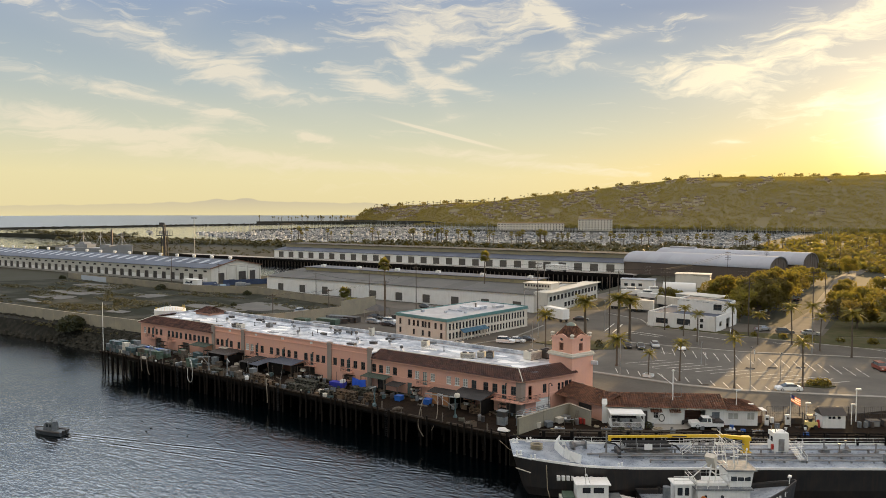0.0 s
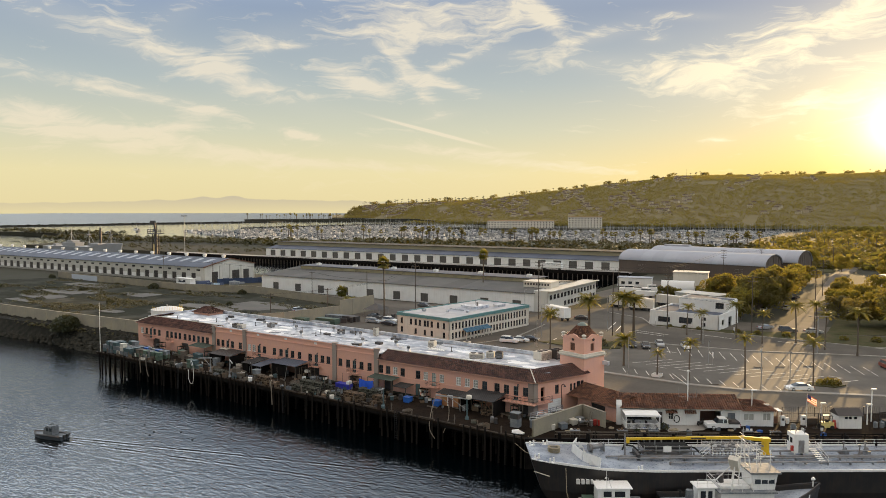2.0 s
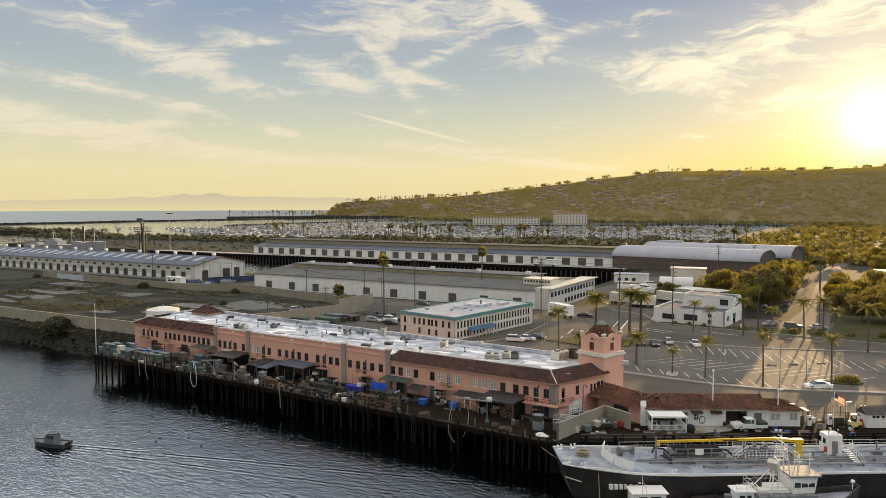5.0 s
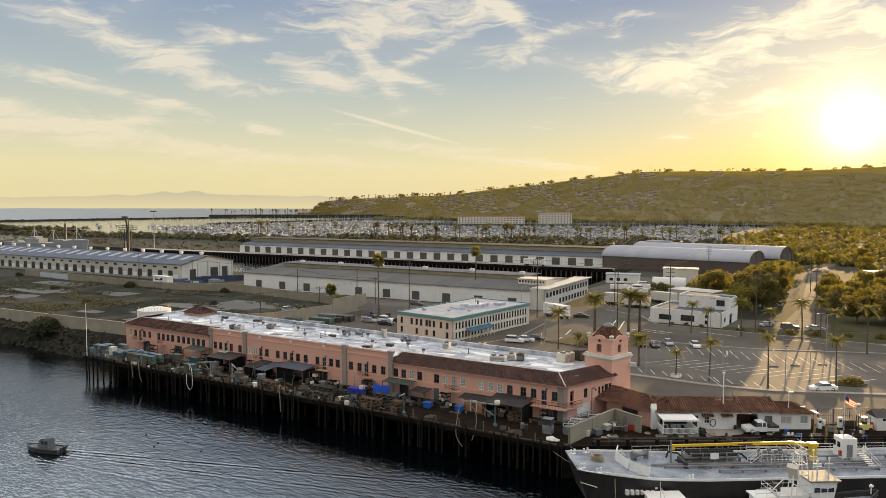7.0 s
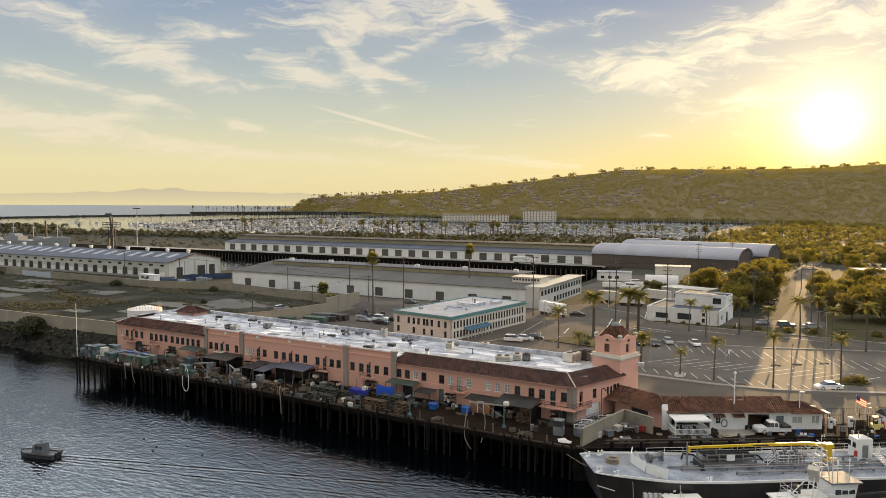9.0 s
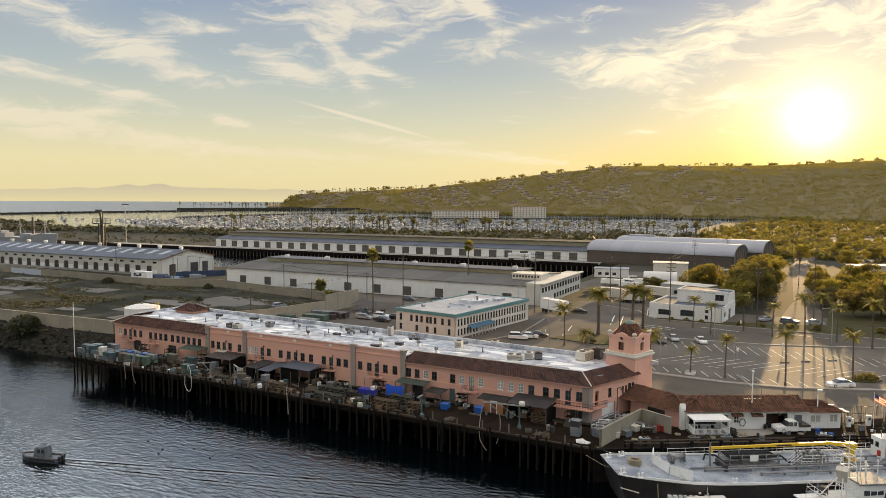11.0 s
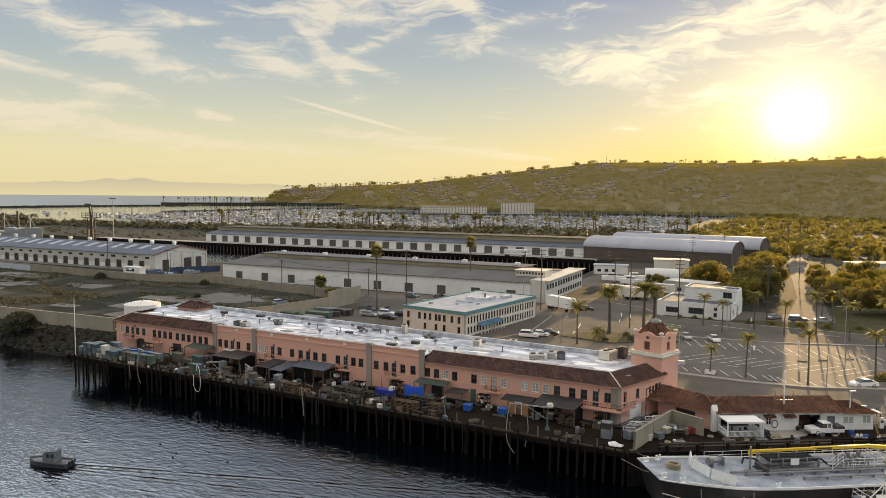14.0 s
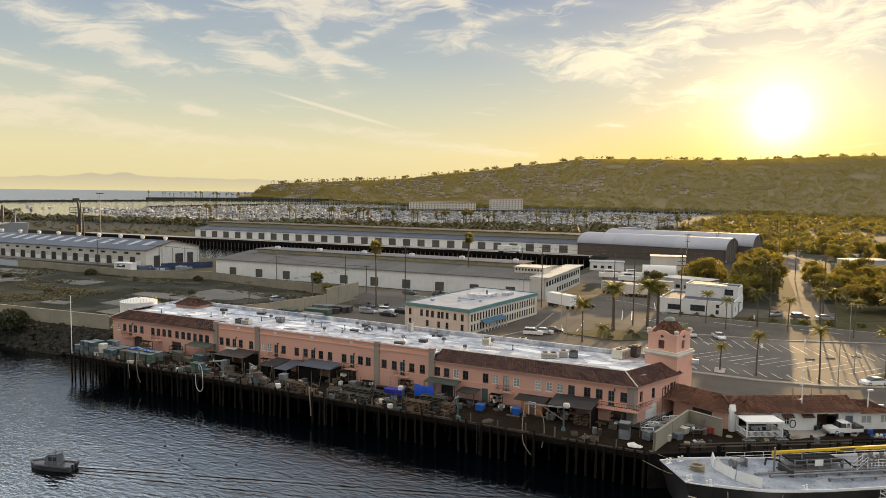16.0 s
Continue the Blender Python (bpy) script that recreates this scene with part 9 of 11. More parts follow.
# the patrol boat under way
pb = thing("patrol_boat", rz(-68.3, -43.2, WATER_Z, 198) @ Matrix.Diagonal((0.72, 0.72, 0.72, 1)), "small dark grey patrol boat under way", "boat")
q = M()
st = [-4.2, -2, 0, 2, 3.4, 4.4]
for x in st:
    b = 1.5 * (1 - max(0, x / 4.6) ** 2)
    q.v += [(x, -max(b, .06) * 0.7, -0.5), (x, -max(b, .06), 0.9 + 0.06 * max(0, x)), (x, max(b, .06), 0.9 + 0.06 * max(0, x)), (x, max(b, .06) * 0.7, -0.5)]
for k in range(len(st) - 1):
    a = 4 * k
    q.f += [(a + 1 + j, a + 5 + j, a + 4 + j, a + j) for j in (0, 1, 2)]
q.f.append((0, 1, 2, 3))
NAVY_D = mat("dark_patrol_grey", (0.055, 0.065, 0.075), 0.5, var=0.3, scale=1)
q.obj("hull", NAVY_D, pb)
q = M().cyl((-4.2, -1.5, 0.9), (2.4, -1.42, 1.0), 0.26, 0.24, 8).cyl((-4.2, 1.5, 0.9), (2.4, 1.42, 1.0), 0.26, 0.24, 8).cyl((2.4, -1.42, 1.0), (4.5, 0, 1.2), 0.24, 0.2, 8).cyl((2.4, 1.42, 1.0), (4.5, 0, 1.2), 0.24, 0.2, 8)
q.obj("collar", STEEL_DARK, pb, "dark inflatable collar")
c = M()
c.v = [(-1.6, -1.05, 0.8), (1.2, -1.0, 0.8), (1.2, 1.0, 0.8), (-1.6, 1.05, 0.8), (-1.5, -0.95, 2.75), (0.6, -0.9, 2.75), (0.6, 0.9, 2.75), (-1.5, 0.95, 2.75)]
c.f = [(0, 1, 5, 4), (1, 2, 6, 5), (2, 3, 7, 6), (3, 0, 4, 7), (4, 5, 6, 7)]
cc = c.obj("cabin", GREY_BOX, pb)
for s in (-1, 1):
    for x in (-1.1, -0.2):
        M().box(-0.33, 0.33, -0.03, 0.03, 0, 0.7).obj("window", GLASS, cc, at=pose(x, s * 1.0, 1.85))
M().box(0.7, 0.95, -0.75, 0.75, 1.8, 2.5).obj("windscreen", GLASS, cc)
M().box(-1.4, 0.4, -0.8, 0.8, 2.75, 2.9).cyl((-0.6, 0, 2.9), (-0.6, 0, 3.6), 0.05, None, 5).box(-0.9, -0.3, -0.5, 0.5, 3.3, 3.4).obj("roof_rack", NAVY_D, cc)
for y in (-0.45, 0.45):
    M().box(-4.65, -4.2, y - 0.22, y + 0.22, 0.7, 1.25).box(-4.55, -4.3, y - 0.1, y + 0.1, 0.1, 0.7).obj("outboard", STEEL_DARK, pb)
# grey ship and signal tower in the far channel
gs = thing("grey_ship", rz(-488, 197, WATER_Z, 12) @ Matrix.Diagonal((0.62, 0.8, 0.92, 1)), "long grey naval auxiliary ship with lattice masts", "ship")
q = M()
st = [-60, -55, -30, 20, 45, 55, 62]
for x in st:
    b = 8 * (1 - max(0, (x - 25) / 38) ** 2)
    z = 9.5 + (3.0 if x > 40 else 0)
    q.v += [(x - (4 if x > 50 else 0), -max(b, .3) * 0.8, -2), (x, -max(b, .3), z), (x, max(b, .3), z), (x - (4 if x > 50 else 0), max(b, .3) * 0.8, -2)]
for k in range(len(st) - 1):
    a = 4 * k
    q.f += [(a + 1 + j, a + 5 + j, a + 4 + j, a + j) for j in (0, 1, 2)]
q.f += [(0, 1, 2, 3), (27, 26, 25, 24)]
q.obj("hull", NAVY, gs)
M().box(14, 30, -5, 5, 9.4, 12.2).obj("deckhouse", NAVY, gs)
M().box(-50, -44, -3, 3, 9.4, 11.0).obj("deckhouse", NAVY, gs)
sup = M().box(-30, -8, -5, 5, 9.4, 12.5).box(-24, -14, -4, 4, 12.5, 14.2)
sup.obj("deckhouse", NAVY, gs)
M().cyl((27, 0, 9.0), (27, 0, 25), 1.2, 1.0, 10).obj("funnel", STEEL_DARK, gs)
for x in (-22, 8, 44):
    q = M().cyl((x, 0, 9.0), (x, 0, 23), 0.45, 0.3, 6).cyl((x, 0, 20), (x + 9, 0, 12), 0.2, 0.15, 6).cyl((x, 0, 20), (x - 8, 0, 12), 0.2, 0.15, 6).box(x - 0.2, x + 0.2, -2.5, 2.5, 19, 19.4)
    q.obj("derrick", NAVY, gs, "grey derrick posts and booms")
tw_ = thing("signal_tower", pose(-298, 131.0, 0), "tall steel signal tower with railed platform and radar arm", "tower")
q = M()
for a in range(4):
    c_, s_ = 1.1 * (1 if a in (0, 1) else -1), 1.1 * (1 if a in (0, 3) else -1)
    q.cyl((c_ * 1.3, s_ * 1.3, -4), (c_, s_, 20), 0.28, 0.24, 6)
for k in range(9):
    z = 2 * k
    for (a, b) in (((1.2, 1.2), (1.2, -1.2)), ((1.2, -1.2), (-1.2, -1.2)), ((-1.2, -1.2), (-1.2, 1.2)), ((-1.2, 1.2), (1.2, 1.2))):
        q.cyl((*a, z), (*b, z + 2), 0.1, None, 4)
q.obj("lattice", STEEL_DARK, tw_)
M().cyl((0, 0, -4), (0, 0, 20), 0.85, 0.75, 10).obj("ladder_trunk", STEEL_DARK, tw_, "dark enclosed ladder trunk")
q = railing(M().box(-3, 3, -3, 3, 19.6, 20), [(-3, -3, 20), (3, -3, 20), (3, 3, 20), (-3, 3, 20), (-3, -3, 20)], 2.2, 2, 0.12, 3)
q.obj("platform", STEEL_DARK, tw_)
M().cyl((0, 0, 20), (-1.2, 0, 26), 0.6, 0.5, 8).box(-4, -0.5, -0.6, 0.6, 25.4, 26.8).cyl((1, 0, 20), (0.8, 0, 25.5), 0.3, None, 6).obj("radar_arm", STEEL_DARK, tw_)
M().box(-0.6, 0.6, -1.4, -1.2, 3, 14).obj("warning_panel", mat("orange_white_panel", (0.5, 0.35, 0.15), 0.6), tw_)
fl = thing("flood_mast", pose(-424, 240, 0), "slim floodlight mast beyond the channel", "light mast")
M().cyl((0, 0, 0), (0, 0, 27.5), 0.3, 0.2, 6).obj("pole", POLE_GREY, fl)
M().box(-3.4, 3.4, -0.4, 0.4, 27.2, 27.8).obj("lamp_bar", STEEL_DARK, fl)
# gear on the wharf ------------------------------------------------------------
rng = random.Random(31)
BIN = {}


def fish_bin(x, y, z, rot, material, label, s=1.0):
    key = material.name
    if key not in BIN:
        b = M().extrude([(-0.52, 0), (0.52, 0), (0.58, 0.72), (-0.58, 0.72)], (-0.58, 0, 0.12), (0.58, 0, 0.12))
        i = len(b.v)
        rim = M().extrude([(-0.64, 0.0), (0.64, 0.0), (0.64, 0.08), (-0.64, 0.08)], (-0.64, 0, 0.82), (0.64, 0, 0.82))
        ft = M().box(-0.5, 0.5, -0.08, 0.08, 0, 0.12)
        BIN[key] = (b.data("tub", material), rim.data("rim", material), ft.data("skid", material))
    t = thing("fish_bin", rz(x, y, z, rot) @ Matrix.Diagonal((s, s, s, 1)), label, "fish bin", "stacked fish bins")
    for nm, d, yy in (("tub", BIN[key][0], 0), ("rim", BIN[key][1], 0), ("skid", BIN[key][2], -0.42), ("skid", BIN[key][2], 0.42)):
        ob = new(nm, d)
        ob.parent, ob.matrix_basis = t, pose(0, yy, 0)


NAME = {GREY_BOX: "grey", TEAL_BOX: "teal", GREEN_BOX: "green", CREAM: "pale", BLUE: "blue", WOOD_GREY: "brown timber"}


def stack(x, y, n_, materials, s=1.0):
    z = 0.02
    rot = rng.uniform(-5, 5)
    for k in range(n_):
        mm = rng.choice(materials)
        fish_bin(x, y, z, rot + rng.uniform(-2, 2), mm, NAME[mm] + " stackable fish bin on the wharf", s)
        z += 0.87 * s


for i in range(8):
    for j in range(3):
        stack(-108.6 + 1.4 * i, -9.4 + 1.5 * j, rng.choice((2, 3, 3)) if i < 6 else 2, [GREY_BOX, GREY_BOX, TEAL_BOX, CREAM] if 2 < i < 6 else [GREY_BOX, TEAL_BOX, GREY_BOX])
for i in range(6):
    stack(-96.6 + 1.4 * i, -8.6 + 0.2 * (i % 2), 2, [GREEN_BOX, GREEN_BOX, WOOD_GREY, GREY_BOX, BLUE])
    stack(-96.8 + 1.4 * i, -6.4, rng.choice((1, 2)), [GREY_BOX, BLUE, GREEN_BOX])
for i in range(6):
    stack(-87.6 + 1.35 * i, -4.0 - 0.3 * (i % 2), rng.choice((1, 2)), [TEAL_BOX, WOOD_GREY, GREEN_BOX, WOOD_GREY])
for i in range(4):
    stack(-79.0 + 1.4 * i, -9.0, rng.choice((1, 2)), [GREEN_BOX, WOOD_GREY, TEAL_BOX, GREEN_BOX])
for x, y, n_ in ((-74.2, -5.0, 2), (-72.8, -5.1, 1), (-64.5, -8.9, 1), (-63.0, -9.0, 2), (-61.6, -9.0, 1), (-58.6, -7.6, 2), (-57.2, -7.7, 1), (-47.4, -3.0, 1), (-31.2, -2.6, 1), (-12.4, -3.4, 1)):
    stack(x, y, n_, [GREY_BOX, GREY_BOX, WOOD_GREY])
for x, y in ((-23.2, -4.6), (-17.7, -3.6)):
    fish_bin(x, y, 0.02, 5, BLUE, "bright blue plastic bin on the wharf", 1.05)


# trap stacks: netted crates held by slatted hoops
def hoop(w, d, z0, z1, th=0.04):
    """One closed rectangular band."""
    q = M()
    for a, b in ((w, d), (w - th, d - th)):
        for z in (z0, z1):
            q.v += [(-a, -b, z), (a, -b, z), (a, b, z), (-a, b, z)]
    for k in range(4):
        n_ = (k + 1) % 4
        q.f += [(k, n_, 4 + n_, 4 + k), (8 + n_, 8 + k, 12 + k, 12 + n_), (4 + k, 4 + n_, 12 + n_, 12 + k), (n_, k, 8 + k, 8 + n_)]
    return q


TRAP_BROWN = mat("rusty_trap_frame", (0.17, 0.105, 0.06), 0.9, var=0.6, scale=0.8, fine=6, second=(0.09, 0.07, 0.05))
TRAP_GREEN = mat("mossy_trap_frame", (0.085, 0.082, 0.06), 0.9, var=0.6, scale=0.8, fine=6, second=(0.06, 0.06, 0.045))
TRAP = {}
for mm in (TRAP_BROWN, TRAP_GREEN, WOOD_GREY):
    TRAP[mm.name] = [("netting", M().box(-0.46, 0.46, -0.29, 0.29, 0.0, 0.43).data("netting", WOOD_DARK))] + [("slat", hoop(0.5, 0.33, z, z + 0.06).data("slat", mm)) for z in (0.0, 0.18, 0.36)] + [
        ("lid_bar", M().box(-0.5, 0.5, yy - 0.03, yy + 0.03, 0.43, 0.46).data("lid_bar", mm)) for yy in (-0.2, 0.0, 0.2)]


def trap(m, mm, word):
    t = thing("fish_trap", m, word + " slatted fish trap in a stack", "fish trap", "stacked fish traps")
    for nm, d in TRAP[mm.name]:
        ob = new(nm, d)
        ob.parent = t


for x0, y0, nx, ny, nz in ((-46.2, -9.6, 6, 2, 2), (-46.0, -7.4, 5, 2, 3), (-41.0, -6.2, 2, 2, 2), (-33.4, -9.2, 4, 2, 3), (-31.6, -7.2, 4, 2, 4), (-55.0, -9.8, 3, 2, 3), (-27.6, -8.2, 2, 2, 3), (-36.9, -9.7, 2, 2, 2),
                           (-68.6, -9.8, 3, 2, 2), (-82.8, -9.9, 3, 1, 2), (-51.4, -9.9, 2, 1, 2), (-26.6, -9.9, 1, 1, 3), (-8.2, -3.6, 2, 2, 3)):
    mm, word = rng.choice(((TRAP_BROWN, "rust-brown"), (TRAP_BROWN, "rust-brown"), (TRAP_GREEN, "mossy green"), (WOOD_GREY, "weathered grey")))
    for i in range(nx):
        for j in range(ny):
            for k in range(nz):
                if rng.random() < 0.18 and k == nz - 1:
                    continue
                trap(rz(x0 + 1.06 * i + rng.uniform(-.06, .06), y0 + 0.72 * j, 0.02 + 0.46 * k, rng.uniform(-5, 5)), mm, word)


def net_heap(x, y, r, h, material, label):
    q = M()
    n_, k_ = 18, 6
    for j in range(k_):
        u = j / (k_ - 1)
        for i in range(n_):
            a = 2 * math.pi * i / n_
            rr = r * math.cos(u * 1.45) * (1 + 0.6 * noise.noise((x + 1.7 * math.cos(a), y + 1.7 * math.sin(a), 2.2 * u)))
            q.v.append((rr * math.cos(a) * 1.3, rr * math.sin(a), 0.65 * h * math.sin(u * 1.5) * (1 + 0.3 * noise.noise((3 * math.cos(a), 3 * math.sin(a), u * 3 + x)))))
    for j in range(k_ - 1):
        q.f += [(j * n_ + i, j * n_ + (i + 1) % n_, (j + 1) * n_ + (i + 1) % n_, (j + 1) * n_ + i) for i in range(n_)]
    q.f.append(tuple(range((k_ - 1) * n_, k_ * n_)))
    tagged(q.obj("fishing_net", material, at=rz(x, y, 0.0, rng.uniform(0, 90))), label, "fishing net", "heaped nets")


NET = mat("brown_net", (0.07, 0.05, 0.035), 0.95, var=0.7, scale=2.5, fine=14, bump=1.0, second=(0.035, 0.04, 0.03))
for x, y, r, h in ((-38.6, -8.2, 1.1, 1.0), (-48.6, -6.6, 1.2, 1.1), (-59.0, -9.6, 1.0, 0.9), (-66.2, -6.4, 1.3, 1.0), (-80.4, -6.6, 1.2, 0.9), (-27.0, -4.0, 0.8, 0.8), (-20.0, -8.8, 0.7, 0.5), (-71.6, -7.4, 1.1, 1.2), (-100.6, -4.4, 1.4, 1.0), (-5.6, -8.8, 0.7, 0.5)):
    net_heap(x, y, r, h, NET, "heaped dark brown fishing net on the wharf")


def gear_rack(x, y, w, h, rot, label):
    t = thing("gear_rack", rz(x, y, 0.02, rot), label, "rack", "gear racks on the wharf")
    for sx in (-w / 2, w / 2):
        for sy in (-0.5, 0.5):
            M().box(sx - 0.05, sx + 0.05, sy - 0.05, sy + 0.05, 0, h).obj("post", WOOD_GREY, t)
    for z in (0.5, 1.25, h - 0.1):
        M().box(-w / 2, w / 2, -0.5, 0.5, z, z + 0.05).obj("shelf", WOOD_DECK, t)
    for k in range(int(w * 2)):
        z = rng.choice((0.55, 1.3))
        a = -w / 2 + 0.3 + 0.48 * k
        M().box(a - 0.19, a + 0.19, -0.4, 0.35, z, z + rng.uniform(0.25, 0.55)).obj("gear_box", rng.choice((GREY_BOX, STEEL_DARK, TRAP_BROWN, CREAM, TEAL_BOX)), t)


for x, y, w, h, r in ((-49.8, -2.2, 2.4, 2.2, 0), (-43.6, -4.6, 2.0, 1.9, 4), (-38.0, -1.6, 2.2, 2.0, 0), (-67.6, -1.8, 1.6, 2.2, 0), (-79.6, -2.6, 2.4, 2.2, 0), (-90.2, -1.8, 2.6, 2.0, 0), (-22.0, -1.4, 1.8, 1.9, 0), (-97.8, -2.4, 2.4, 2.3, 3), (-10.4, -2.0, 2.2, 1.9, 0), (-3.0, -2.4, 1.6, 2.1, 0)):
    gear_rack(x, y, w, h, r, "timber rack of boxes and gear on the wharf")


def pallet(x, y, z, rot):
    p = thing("pallet", rz(x, y, z, rot), "grey timber pallet on the wharf", "pallet", "pallets")
    for k in range(6):
        M().box(-0.6, 0.6, -0.5 + 0.18 * k, -0.4 + 0.18 * k, 0.1, 0.13).obj("board", WOOD_GREY, p)
    for x_ in (-0.55, 0, 0.45):
        M().box(x_, x_ + 0.1, -0.5, 0.5, 0, 0.1).obj("bearer", WOOD_GREY, p)


for x, y, n_ in ((-28.6, -5.4, 4), (-52.4, -3.0, 3), (-68.4, -4.0, 3), (-84.6, -8.8, 2)):
    for k in range(n_):
        pallet(x, y, 0.02 + 0.14 * k, rng.uniform(-8, 8))


AWNING = mat("dull_green_sheet", (0.035, 0.06, 0.045), 0.7, var=0.5, scale=1.0, second=(0.06, 0.07, 0.06))


# lean-to roofs and sheds against the market
def lean_to(x0, x1, depth, z_back, z_front, material, label, walls=None, posts=True, front=True):
    c = thing("lean_to", pose((x0 + x1) / 2, -0.32, 0.0), label, "lean-to", "lean-to roofs on the wharf")
    hw = (x1 - x0) / 2
    r = M()
    n_ = 2 * max(3, int((x1 - x0) / 0.3))
    for k in range(n_ + 1):
        a, w_ = -hw + 2 * hw * k / n_, 0.035 * (k % 2)
        r.v += [(a, 0, z_back + w_), (a, -depth, z_front + w_), (a, 0, z_back - 0.05 + w_), (a, -depth, z_front - 0.05 + w_)]
    for k in range(n_):
        a = 4 * k
        r.f += [(a + 1, a + 5, a + 4, a), (a + 2, a + 6, a + 7, a + 3), (a, a + 4, a + 6, a + 2), (a + 3, a + 7, a + 5, a + 1)]
    r.f += [(0, 2, 3, 1), (4 * n_ + 1, 4 * n_ + 3, 4 * n_ + 2, 4 * n_)]
    r.obj("roof_sheet", material, c)
    if posts:
        for s in (-1, 1):
            M().box(s * (hw - 0.15) - 0.06, s * (hw - 0.15) + 0.06, -depth + 0.1, -depth + 0.22, 0, z_front - 0.06).obj("post", WOOD_GREY, c)
    if walls:
        for a in (-hw + 0.1, hw - 0.16):
            M().box(a, a + 0.06, -depth + 0.25, 0, 0, z_front - 0.08).obj("side_wall", walls, c)
        if front:
            M().box(-hw + 0.2, hw * 0.2, -depth + 0.3, -depth + 0.36, 0, z_front - 0.1).obj("front_wall", walls, c)
    return c


lean_to(-86.8, -81.0, 2.6, 3.1, 2.8, AWNING, "dark green sheet awning on posts")
lean_to(-77.4, -70.4, 4.4, 2.9, 2.45, STEEL_DARK, "dark sheet shed beside the market wall", WOOD_DARK)
lean_to(-66.0, -62.8, 5.0, 2.3, 1.9, ROOF_DARK, "low dark work shelter on the wharf", WOOD_DARK)
lean_to(-62.3, -59.4, 5.6, 2.3, 1.9, ROOF_GREY, "low grey work shelter on the wharf")
lean_to(-58.6, -51.6, 3.6, 2.95, 2.5, ROOF_GREY, "grey sheet lean-to over stacked gear", WOOD_DARK)
lean_to(-34.2, -28.4, 2.4, 2.85, 2.6, AWNING, "green sheet awning beside the pilaster")
lean_to(-18.6, -13.6, 2.4, 2.25, 1.95, ROOF_DARK, "dark awning over the bait shop door", None, False)
# near-black side walls stand in for the shade beneath the large canopy
lean_to(-12.6, -6.1, 4.2, 3.1, 2.55, ROOF_DARK, "large dark sheet canopy on timber posts", WOOD_DARK, True, False)
lean_to(-78.0, -75.4, 1.0, 3.0, 2.85, CREAM, "small pale door canopy over a landing", None, False)
lean_to(-28.2, -25.0, 2.6, 2.0, 1.8, ROOF_DARK, "small dark shelter by the market wall")
# bait shop front
bs = thing("shop_booth", pose(-15.6, -2.6, 0.0), "orange timber booth with a white door frame", "booth")
M().box(-1.8, 1.6, -0.1, 2.2, 0, 1.9).obj("body", mat("orange_timber", (0.30, 0.13, 0.05), 0.8, var=0.5), bs)
M().box(-0.5, -0.4, -0.2, -0.1, 0, 1.95).box(0.5, 0.6, -0.2, -0.1, 0, 1.95).box(-0.5, 0.6, -0.2, -0.1, 1.85, 1.95).obj("door_frame", WHITE, bs)
M().box(-0.4, 0.5, -0.14, -0.11, 0, 1.85).obj("door", DOOR_BROWN, bs)
# blue tarpaulin
q = M()
nx, nz = 12, 6
for i in range(nx + 1):
    for j in range(nz + 1):
        u, v = i / nx, j / nz
        q.v.append((3.5 * u, 0.18 * math.sin(9 * u) * (1 - v * 0.4) - 0.25 * v * (1 - v), 2.35 - 2.0 * v - 0.16 * math.sin(math.pi * u) * (1 - v)))
for i in range(nx):
    for j in range(nz):
        a = i * (nz + 1) + j
        q.f.append((a, a + 1, a + nz + 2, a + nz + 1))
tarp = thing("tarpaulin", pose(-35.2, -3.7, 0.0), "bright blue tarpaulin hung between posts", "tarpaulin")
q.obj("sheet", mat("blue_tarpaulin", (0.012, 0.085, 0.52), 0.45, var=0.35, scale=2.0), tarp)
for x in (0, 3.5):
    M().cyl((x, 0, 0), (x, 0, 2.3), 0.06, None, 6).obj("post", WOOD_GREY, tarp)
lb = thing("long_bin", rz(-39.0, -3.6, 0.02, 2), "long blue bin with a white box on it", "bin")
M().extrude([(-0.6, 0), (0.6, 0), (0.7, 0.95), (-0.7, 0.95)], (-1.6, 0, 0), (1.6, 0, 0)).obj("tub", mat("violet_blue_bin", (0.035, 0.045, 0.36), 0.5, var=0.3), lb)
M().box(0.9, 1.6, -0.5, 0.4, 0.95, 1.5).obj("white_box", WHITE, lb)


# hoists and hoses at the edge
def hoist(x, y, h, arm, rot, material, label, head=False):
    c = thing("hoist", rz(x, y, 0.0, rot), label, "hoist", "wharf hoists")
    M().cyl((0, 0, 0), (0, 0, h), 0.13, 0.11, 8).lathe([(0.35, 0), (0.28, 0.3), (0.13, 0.6)], 10).obj("post", material, c)
    M().box(-arm, 0.3, -0.08, 0.08, h - 0.1, h + 0.08).obj("jib", POLE_GREY, c)
    M().cyl((-arm * 0.55, 0, h - 0.1), (0, 0, h * 0.45), 0.05, None, 6).obj("brace", POLE_GREY, c)
    if head:
        M().lathe([(0, 0), (0.42, 0.05), (0.5, 0.3), (0.42, 0.62), (0, 0.7)], 10).obj("winch_drum", CREAM, c, at=pose(0.35, 0, h))
    return c


def hose(pts, r, material, label):
    out = []
    P = [Vector(p) for p in pts]
    for k in range(len(P) - 1):
        a, b, c, d = P[max(0, k - 1)], P[k], P[k + 1], P[min(len(P) - 1, k + 2)]
        for j in range(6):
            t = j / 6
            out.append(0.5 * ((2 * b) + (c - a) * t + (2 * a - 5 * b + 4 * c - d) * t * t + (3 * b - a - 3 * c + d) * t ** 3))
    out.append(P[-1])
    return tagged(M().tube(out, r, 7).obj("hose", material), label, "hose", "hoses at the wharf edge")


